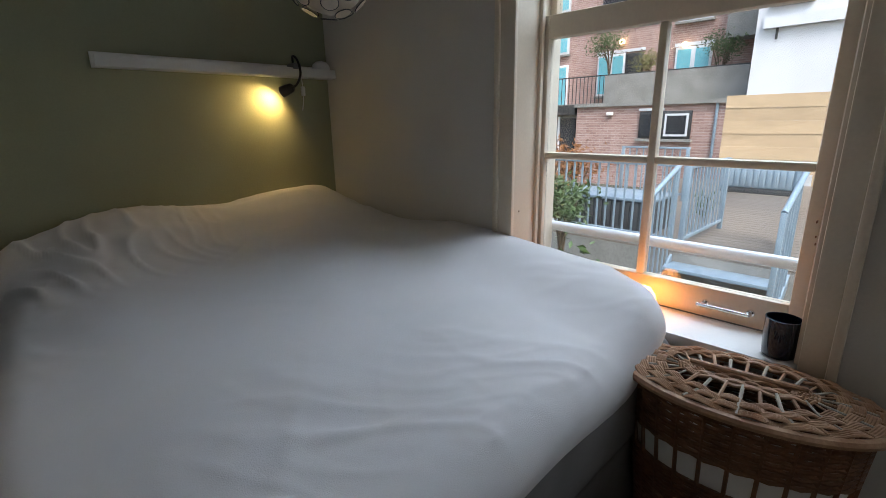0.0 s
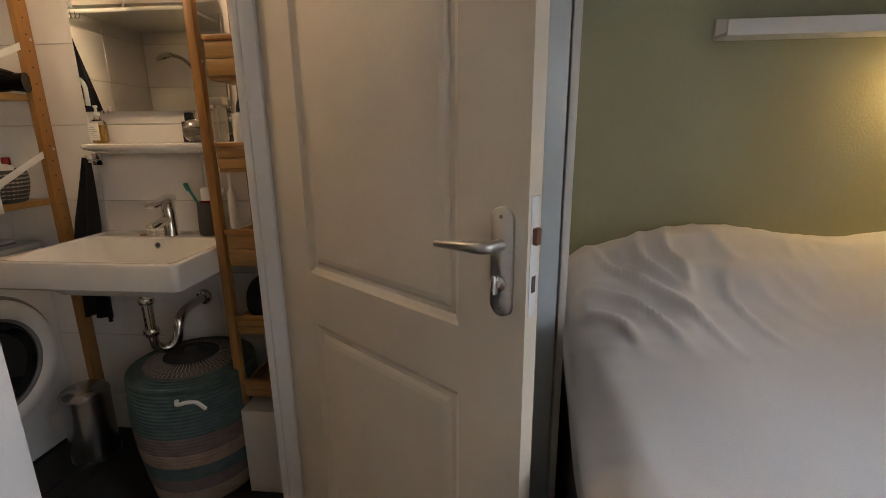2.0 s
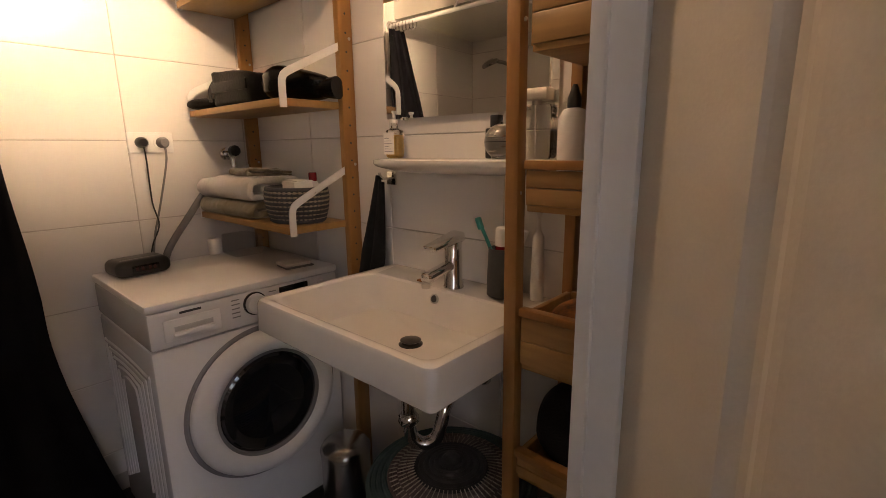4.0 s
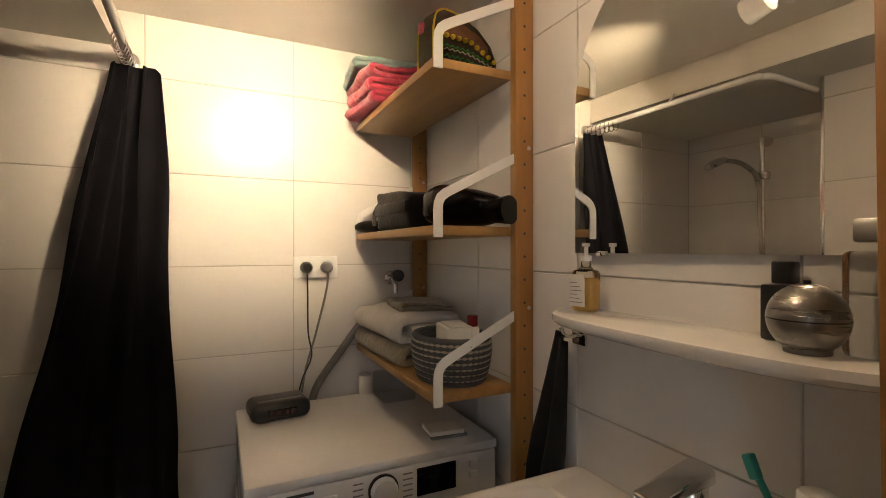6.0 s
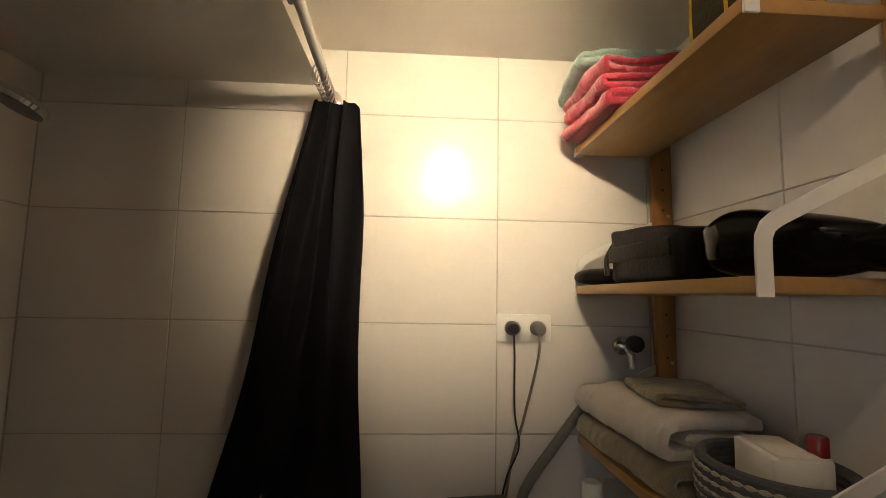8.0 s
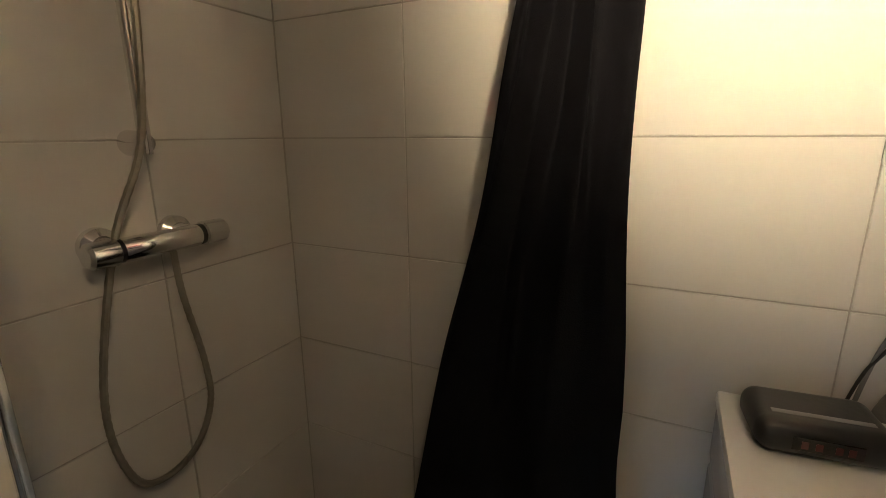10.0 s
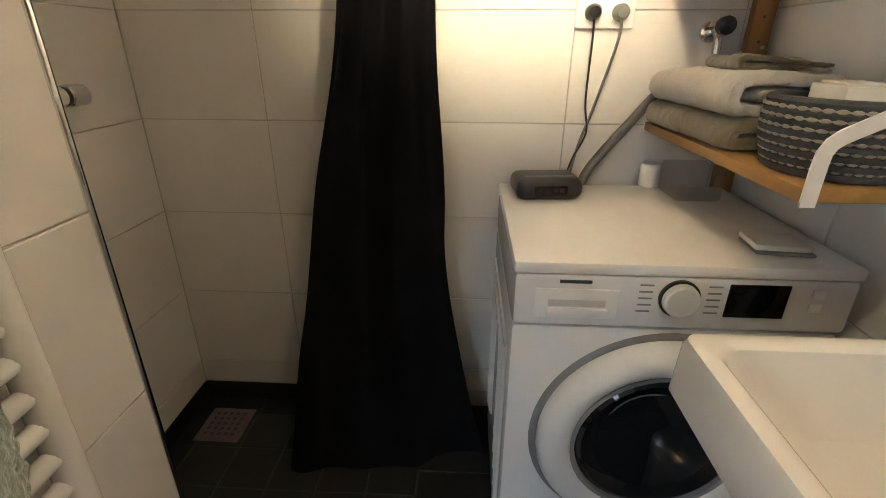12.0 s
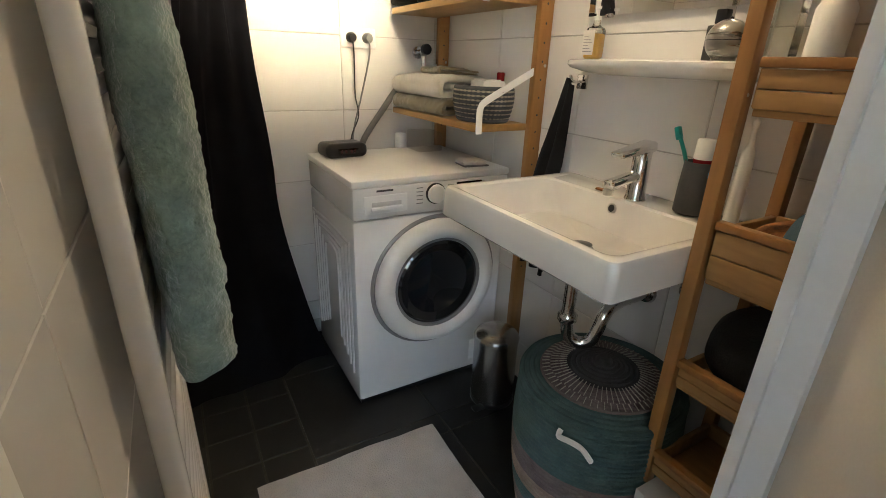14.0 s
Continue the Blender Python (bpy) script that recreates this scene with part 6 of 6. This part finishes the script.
for i in range(8):
    r = 0.34 - i * 0.036
    pts = [(A * r * 0.75 * math.cos(a), B * (0.26 * math.sin(a) * r / 0.34 + 0.30 * math.copysign(min(1, abs(math.sin(a)) * 1.5), math.sin(a))), HT + 0.036 + 0.004 * math.sin(a * 14 + math.pi * ((i // 3) % 2))) for a in [j * math.tau / 72 for j in range(72)]]
    part("lid_centre", tube(bmesh.new(), pts, 0.0042, 6, closed=True), M_WICKER, lid)
for i in range(30):
    a = i * math.tau / 30
    c, s = math.cos(a), math.sin(a)
    part("spoke", tube(bmesh.new(), [(A * 0.20 * c, B * (0.10 * s + 0.40 * math.copysign(min(1, abs(s) * 1.3), s)), HT + 0.036), (A * 0.72 * c, B * 0.74 * s, HT + 0.036), (A * 1.04 * c, B * 1.04 * s, HT + 0.026)], 0.0046 if abs(s) < 0.7 else 0.003, 6), M_CREAMROPE if i % 2 else M_WICKER, lid)
part("hinge_cord", tube(bmesh.new(), smooth_path([(0.02, -0.13, HT + 0.045), (0.005, 0.0, HT + 0.052), (0.02, 0.13, HT + 0.045)], 8), 0.007, 8), M_WICKER, lid, "twisted wicker handle")

# ---- added window for fill light, unseen behind the start of the walk ----
w2 = tagged(thing("window_added", "added sash window out of view, letting in fill light", "window", (1.60, -0.85, 0.90)), kind="structure")
for y in (-0.55, 0.50):
    part("stile", boxm(-0.03, 0.03, y, y + 0.05, 0.0, 1.40, 0.005), M_TRIM, w2)
for z in (0.0, 0.68, 1.35):
    part("rail", boxm(-0.03, 0.03, -0.50, 0.50, z, z + 0.05, 0.005), M_TRIM, w2)
for z0, z1 in ((0.05, 0.68), (0.73, 1.35)):
    g = part("pane", boxm(-0.002, 0.002, -0.50, 0.50, z0, z1), M_PANE, w2)
    g.visible_shadow = False

# ---- outside the window ----
structure("ground", boxm(1.95, 400, -300, 300, -0.75, -0.62), M_GROUND, "mossy courtyard ground reaching far away", "ground")
deck = structure("deck", boxm(5.0, 11.6, -1.2, 3.9, -0.64, -0.135), M_CONCRETE, "raised wooden deck of weathered boards", "deck")


def railing(name, label, p0, p1, top, bottom, n, slope=0.0, group="deck railings"):
    """A steel railing: two rails, posts at its ends and upright bars."""
    p0, p1 = Vector((*p0, 0)), Vector((*p1, 0))
    ln = (p1 - p0).length
    r = thing(name, label, "railing", (p0.x, p0.y, bottom), math.degrees(math.atan2(p1.y - p0.y, p1.x - p0.x)), group)
    h = top - bottom
    part("top_rail", boxm(0, ln, -0.022, 0.022, h - 0.035, h, 0.004), M_GREYMET, r)
    part("bottom_rail", boxm(0, ln, -0.018, 0.018, 0.09, 0.125, 0.004), M_GREYMET, r)
    for x in (0.0, ln):
        part("post", boxm(x - 0.025, x + 0.025, -0.025, 0.025, 0, h, 0.004), M_GREYMET, r)
    for i in range(1, n):
        x = ln * i / n
        part("bar", boxm(x - 0.009, x + 0.009, -0.009, 0.009, 0.125, h - 0.035), M_GREYMET, r)
    return r


railing("railing", "blue-grey steel railing with upright bars along the deck", (5.08, 1.80), (5.12, 3.45), 0.80, -0.111, 15)
railing("railing", "blue-grey steel railing returning beside the deck stair", (5.12, 1.70), (6.45, 1.68), 0.78, -0.111, 12)
railing("railing", "blue-grey steel railing panel beside the deck stair", (5.06, 0.76), (5.95, 0.90), 0.80, -0.111, 16)
railing("railing", "far blue-grey steel railing along the courtyard", (8.3, 2.75), (8.3, 3.85), 0.78, -0.111, 9)
k = thing("stair", "small blue-grey steel stair up to the deck", "stair", (4.45, 1.22, -0.62))
for x, z in ((0.0, 0.19), (0.28, 0.36)):
    part("tread", boxm(x, x + 0.27, -0.50, 0.50, z, z + 0.035, 0.004), M_GREYMET, k)
for y in (-0.53, 0.505):
    bm = boxm(-0.04, 0.54, y, y + 0.025, 0.0, 0.14, 0.003)
    for v in bm.verts:
        v.co.z += max(0.0, v.co.x) * 0.62
    part("stringer", bm, M_GREYMET, k)
    part("handrail", tube(bmesh.new(), [(-0.22, y + 0.012, 1.16), (0.56, y + 0.012, 1.44)], 0.024, 10), M_GREYMET, k)
    part("post", boxm(-0.23, -0.19, y - 0.008, y + 0.032, 0.0, 1.16, 0.004), M_GREYMET, k)
    for i in range(5):
        x = -0.07 + i * 0.12
        part("bar", boxm(x - 0.007, x + 0.007, y + 0.005, y + 0.019, max(0.13, 0.12 + x * 0.6), 1.21 + 0.36 * x), M_GREYMET, k)
k = thing("planter_box", "large dark slatted storage box behind the railing", "storage box", (5.80, 2.78, -0.111))
part("body", boxm(-0.35, 0.35, -0.60, 0.60, 0.0, 0.40, 0.01), M_BARREL, k)
part("lid", boxm(-0.38, 0.38, -0.63, 0.63, 0.40, 0.44, 0.01), M_GREYMET, k)
for i in range(10):
    part("slat", boxm(-0.362, -0.352, -0.58 + i * 0.118, -0.48 + i * 0.118, 0.02, 0.38, 0.003), M_BARREL, k)
k = thing("bench_screen", "blue-grey slatted screen at the far end of the deck", "screen", (9.9, 2.0, -0.111))
part("frame", boxm(-0.03, 0.03, -0.62, 0.62, 0.10, 0.46, 0.01), M_GREYMET, k)
for i in range(12):
    part("slat", boxm(-0.045, -0.031, -0.60 + i * 0.101, -0.515 + i * 0.101, 0.12, 0.44, 0.003), M_GREYMET, k)
part("foot_board", boxm(-0.03, 0.03, -0.62, 0.62, 0.0, 0.097, 0.004), M_BARREL, k, "dark board along the floor")

fe = thing("board_fence", "pale wooden board fence above the deck", "fence", (11.9, 2.3, -0.62))
for i in range(6):
    part("board", boxm(-0.015 - 0.012 * (i % 2), 0.015 - 0.012 * (i % 2), -2.8, 0.93, 0.705 + i * 0.268, 0.972 + i * 0.268, 0.004), M_FENCE, fe, smooth=False)
for y in (-2.6, -0.9, 0.75):
    part("post", boxm(0.016, 0.10, y, y + 0.09, 0, 2.28), M_FENCE, fe)


def far_window(parent, y0, y1, z0, z1, pane, frame, x=-0.02, bars=1):
    w = part("window", boxm(x - 0.06, x + 0.02, y0, y1, z0, z1, 0.01), frame, parent)
    wd = (y1 - y0) / (bars + 1)
    for i in range(bars + 1):
        part("pane", boxm(x - 0.075, x - 0.062, y0 + i * wd + 0.07, y0 + (i + 1) * wd - 0.07, z0 + 0.08, z1 - 0.08), pane, w)
    part("sill", boxm(x - 0.12, x, y0 - 0.05, y1 + 0.05, z0 - 0.08, z0 - 0.01), M_CONCRETE, w)


an = thing("garden_annexe", "low pink brick annexe with dark windows and a flat roof", "building", (13.0, 5.45, -0.62))
part("wall", boxm(0, 3.0, -2.05, 2.05, 0, 2.20), M_BRICK, an)
part("roof_edge", boxm(-0.10, 3.0, -2.1, 2.1, 2.20, 2.30), M_CONCRETE, an)
far_window(an, -1.20, 0.12, 1.34, 2.04, M_DARKPANE, M_DARKFRAME)
part("lintel", boxm(-0.05, 0.0, -0.50, 0.16, 2.06, 2.12), M_RENDER, an, "white window lintel")
for y0, y1, z0, z1 in ((-1.14, -0.56, 1.40, 1.45), (-1.14, -0.56, 1.92, 1.97), (-1.14, -1.09, 1.45, 1.92), (-0.61, -0.56, 1.45, 1.92)):
    part("casement_bar", boxm(-0.105, -0.076, y0, y1, z0, z1), M_RENDER, an, "white casement bar")
part("lamp", boxm(-0.09, 0.0, 0.90, 1.08, 1.96, 2.05, 0.01), M_WHITEPL, an)
part("downpipe", tube(bmesh.new(), [(-0.04, -1.75, 0.0), (-0.04, -1.75, 2.2)], 0.035, 8), M_GREYMET, an)
sd = thing("dark_shed", "dark low extension with a door beside the annexe", "building", (13.2, 8.4, -0.62))
part("wall", boxm(0, 2.8, -0.85, 2.2, 0, 2.0), M_CONCRETE, sd)
part("roof", boxm(-0.25, 2.8, -0.85, 2.3, 2.0, 2.28), M_DARKFRAME, sd)
part("door", boxm(-0.04, 0.0, -0.78, -0.25, 0.1, 1.90), M_DARKPANE, sd)
part("door_frame", boxm(-0.05, 0.0, -0.23, -0.17, 0.1, 1.95), M_RENDER, sd)
part("window", boxm(-0.04, 0.0, 0.15, 0.7, 1.0, 1.6), M_DARKPANE, sd)

ap = thing("apartment_building", "pink brick apartment building with blue windows and a terrace", "building", (17.5, 9.5, -0.62))
part("wall", boxm(0, 6.0, -5.7, 9.0, 0, 11.8), M_BRICK, ap)
part("roof", boxm(-0.2, 6.0, -5.8, 9.0, 11.8, 12.1), M_CONCRETE, ap)
for y0, y1, z0, z1, pn, bars in ((-4.19, -3.06, 2.60, 4.13, M_BLUEPANE, 1), (-1.94, -1.34, 2.60, 4.12, M_DARKPANE, 0), (-1.31, -0.24, 2.70, 4.15, M_BLUEPANE, 1), (1.03, 1.90, 2.30, 3.95, M_BLUEPANE, 0), (1.03, 1.90, 4.36, 5.25, M_BLUEPANE, 0),
                                 (-4.12, -3.01, 4.93, 6.10, M_BLUEPANE, 1), (-1.6, -0.3, 5.20, 6.30, M_DARKPANE, 1), (1.05, 1.80, 5.90, 6.90, M_BLUEPANE, 0), (-4.1, -2.9, 7.7, 8.9, M_BLUEPANE, 1), (-1.6, -0.3, 7.7, 8.9, M_BLUEPANE, 1), (1.0, 1.9, 7.7, 8.9, M_BLUEPANE, 0)):
    far_window(ap, y0, y1, z0, z1, pn, M_RENDER if pn is M_BLUEPANE else M_DARKFRAME, bars=bars)
for y0, y1, z in ((-4.25, -3.0, 4.16), (-2.0, -0.2, 4.18), (-4.2, -2.95, 6.13)):
    part("lintel", boxm(-0.06, 0.0, y0, y1, z, z + 0.10), M_RENDER, ap, "pale window lintel")
part("string_course", boxm(-0.05, 0.0, -5.7, 2.5, 5.02, 5.08), M_CONCRETE, ap)
part("terrace_wall", boxm(-1.5, -1.35, -5.65, -1.3, 2.40, 3.30), M_CONCRETE, ap)
part("terrace_floor", boxm(-1.5, 0, -5.65, 2.6, 2.28, 2.40), M_CONCRETE, ap)
part("balcony", boxm(-0.9, 0, -5.65, -4.75, 4.15, 5.5), M_CONCRETE, ap)
for i in range(14):
    part("terrace_bar", boxm(-1.46, -1.44, -1.25 + i * 0.15, -1.23 + i * 0.15, 2.40, 3.30), M_DARKFRAME, ap)
part("terrace_rail", boxm(-1.47, -1.43, -5.65, 2.0, 3.30, 3.34), M_DARKFRAME, ap)
for y, z in ((-1.16, 4.54), (-3.34, 4.19)):
    part("wall_lamp", lathe(bmesh.new(), [(0.03, -0.09), (0.09, -0.05), (0.10, 0.03), (0.05, 0.09), (0.01, 0.10)], 14, (-0.10, y, z)), M_LAMPGLOW, ap, "lit wall lamp")
wh = thing("white_house", "white rendered house rising behind the board fence", "building", (15.0, 1.0, -0.62))
part("wall", boxm(0, 6, -6.0, 2.60, 0, 5.6), M_RENDER, wh)
part("cornice", boxm(-0.15, 6, -6.0, 2.42, 4.02, 4.28), M_RENDER, wh)
part("roof", boxm(-0.1, 6, -6.0, 2.65, 5.6, 6.3), M_DARKFRAME, wh)
part("wall_anchor", boxm(-0.05, 0.0, 2.10, 2.15, 3.75, 4.30), M_DARKFRAME, wh)
for y0 in (1.5, -0.3):
    far_window(wh, y0, y0 + 0.8, 4.6, 5.4, M_DARKPANE, M_RENDER)
bk = thing("side_house", "brick house wall closing the courtyard on one side", "building", (9.0, 14.5, -0.62))
part("wall", boxm(-6, 9, 0, 3, 0, 9.0), M_BRICK, bk)
part("roof", boxm(-6, 9, -0.2, 3, 9.0, 9.3), M_CONCRETE, bk)


def shrub(name, label, at, r, h, material, count, trunk_h, seed):
    """A plant: thin stems and a loose crown of many small leaves."""
    rnd = random.Random(seed)
    s = thing(name, label, "plant" if h < 1.5 else "tree", at, 0, "courtyard plants")
    bm = bmesh.new()
    tips = []
    for i in range(7):
        a = rnd.random() * math.tau
        d = Vector((math.cos(a), math.sin(a), 0)) * r * rnd.uniform(0.3, 0.9)
        top = d + Vector((0, 0, trunk_h + (h - trunk_h) * rnd.uniform(0.4, 1)))
        tube(bm, smooth_path([(0, 0, 0), (d * 0.2) + Vector((0, 0, trunk_h)), top], 4), [0.02 * r + 0.012 - 0.001 * j for j in range(9)], 6)
        tips.append(top)
    part("trunk", bm, M_BARK, s)
    verts, faces = [], []
    for i in range(count):
        c = rnd.choice(tips) + Vector((rnd.gauss(0, 1), rnd.gauss(0, 1), rnd.gauss(0, 0.8))) * r * 0.38
        c.z = max(c.z, 0.05)
        q = Euler((rnd.random() * 3, rnd.random() * 3, rnd.random() * 6)).to_matrix()
        sz = rnd.uniform(0.03, 0.07) * (0.6 + 0.5 * r)
        b = len(verts)
        for p in ((0, -1, 0), (0.45, 0, 0.15), (0, 1, 0), (-0.45, 0, 0.15)):
            verts.append(c + q @ Vector(p) * sz)
        faces.append((b, b + 1, b + 2, b + 3))
    me = bpy.data.meshes.new("crown")
    me.from_pydata([tuple(v) for v in verts], [], faces)
    me.materials.append(material)
    ob = new("crown", me)
    ob.parent = s
    tagged(ob, kind="stuff")


shrub("shrub", "green leafy shrub growing beside the railing", (4.4, 2.72, -0.62), 0.27, 1.20, M_LEAF, 700, 0.6, 3)
shrub("shrub", "autumn coloured shrub behind the railing", (6.6, 4.45, -0.62), 0.45, 1.45, M_LEAFAUT, 700, 0.5, 4)
shrub("shrub", "low green plant below the window", (3.0, 2.10, -0.62), 0.35, 0.70, M_LEAF, 500, 0.1, 5)
shrub("shrub", "orange leafed plants in the flower bed", (7.6, 4.55, -0.62), 0.45, 1.3, M_LEAFAUT, 500, 0.3, 6)
shrub("shrub", "small green weed in a deck gap", (6.75, 1.95, -0.111), 0.14, 0.35, M_LEAF, 160, 0.05, 7)
shrub("terrace_tree", "small tree standing on the brick terrace", (16.6, 8.35, 1.78), 0.50, 2.5, M_LEAF, 900, 1.3, 8)
shrub("terrace_plant", "bushy yellow-green plants on the terrace", (16.7, 7.1, 1.78), 0.45, 1.6, M_LEAFYELLOW, 700, 0.6, 9)
shrub("terrace_plant", "bushy green plants behind the concrete terrace wall", (16.6, 4.75, 1.78), 0.5, 1.75, M_LEAF, 800, 0.7, 10)

# ---- boards of the deck ----
bd_mesh = mesh_of("board", boxm(-0.068, 0.068, -2.54, 2.54, -0.012, 0.012, 0.003), M_DECK, False)
for i in range(46):
    ob = new("board", bd_mesh)
    ob.parent = deck
    ob.location = (5.07 + i * 0.143, 1.35, -0.1225)

# ---- tiles and floor boards ----
TW, TZ, J = 0.4150, 0.2775, 0.0028
ROW0 = 1.275 - 5 * TZ + TZ     # lowest whole joint above the floor
_tile_cache = {}


def tile_mesh(w, h, name="tile", material=None, t=T):
    key = (round(w, 4), round(h, 4), name, material.name)
    if key not in _tile_cache:
        _tile_cache[key] = mesh_of(name, boxm(-w / 2, w / 2, -h / 2, h / 2, -t, 0, 0.0012, 1), material, False)
    return _tile_cache[key]


def spans(lo, hi, first, step):
    """Cuts lo..hi at first + k * step."""
    cuts = [lo]
    k = math.ceil((lo - first) / step - 1e-6)
    while first + k * step < hi - 1e-4:
        c = first + k * step
        if c > lo + 0.012:
            cuts.append(c)
        k += 1
    cuts.append(hi)
    return list(zip(cuts, cuts[1:]))


def tile_wall(parent, origin, along, normal, lo, hi, first, z0, z1):
    """Tiles on an upright wall; along and normal are unit vectors."""
    along, normal = Vector(along), Vector(normal)
    rnd = random.Random(int(abs(lo * 1000)) + 5)
    for a0, a1 in spans(lo, hi, first, TW):
        for b0, b1 in spans(z0, z1, 1.275, TZ):
            w, h = a1 - a0 - J, b1 - b0 - J
            if w < 0.01 or h < 0.01:
                continue
            ob = new("tile", tile_mesh(w, h, "tile", M_TILE))
            ob.parent = parent
            c = Vector(origin) + along * ((a0 + a1) / 2) + Vector((0, 0, (b0 + b1) / 2)) + normal * rnd.uniform(-0.0006, 0.0006)
            m = Matrix((along, Vector((0, 0, 1)), along.cross(Vector((0, 0, 1))))).transposed().to_4x4()
            if m.to_3x3().col[2].dot(normal) < 0:
                m = Matrix((-along, Vector((0, 0, 1)), (-along).cross(Vector((0, 0, 1))))).transposed().to_4x4()
            ob.matrix_basis = Matrix.Translation(c) @ m @ pose(0, 0, 0, rnd.uniform(-0.12, 0.12), rnd.uniform(-0.12, 0.12), 0)


tile_wall(WALL_W, (XW, 0, 0), (0, 1, 0), (1, 0, 0), YS, YN, 2.010, 0.070, ZC)
tile_wall(WALL_N, (0, YN, 0), (1, 0, 0), (0, -1, 0), XW, -0.965, -1.855, 0.0, ZC)
tile_wall(WALL_S, (0, YS, 0), (1, 0, 0), (0, 1, 0), XW, XP, XW + 0.36, 0.070, ZS)
tile_wall(WALL_P, (0, YP, 0), (1, 0, 0), (0, 1, 0), XP, -1.06, XP + 0.27, 0.0, ZS)
tile_wall(WALL_P, (XP, 0, 0), (0, 1, 0), (-1, 0, 0), YS, YP, YS + 0.2, 0.070, ZS)
# dark skirting tiles in the shower
for (x0, x1, y0, y1) in ((XW - T, XW + 0.002, YS, 1.62), (XW, XP, YS - T, YS + 0.002)):
    ob = part("skirting_tile", boxm(x0, x1, y0, y1, -T, 0.067, 0.001), M_FLOORTILE, WALL_W if x1 < XW + 0.01 else WALL_S)


def floor_piece(x0, x1, y0, y1, material, parent, name, z=0.0, j=0.003):
    ob = new(name, tile_mesh(x1 - x0 - 2 * j, y1 - y0 - 2 * j, name, material))
    ob.parent = parent
    ob.location = ((x0 + x1) / 2, (y0 + y1) / 2, z)


FM = 0.1475
for x0, x1 in spans(XW, XP + 0.04, -2.165, FM):
    for y0, y1 in spans(YS, 1.622, 1.622, FM):
        floor_piece(x0, x1, y0, y1, M_FLOORTILE, FLOOR_S, "floor_tile")
for x0, x1 in spans(XW, XP + 0.04, -1.95, 0.45):
    for y0, y1 in spans(1.622, YN, 1.622 + 0.45, 0.45):
        floor_piece(x0, x1, y0, y1, M_FLOORTILE, FLOOR_S, "floor_tile")
for x0, x1 in spans(XP + 0.04, -1.04, -1.95 + 0.45, 0.45):
    for y0, y1 in spans(YP, YN, 1.622, 0.45):
        floor_piece(x0, x1, y0, y1, M_FLOORTILE, FLOOR_S, "floor_tile")
for i in range(18):
    x0 = -1.035 + i * 0.135
    floor_piece(x0, x0 + 0.135, -1.6, 2.5, M_WOODFLOOR, FLOOR_B, "floor_board", 0.0, 0.0008)
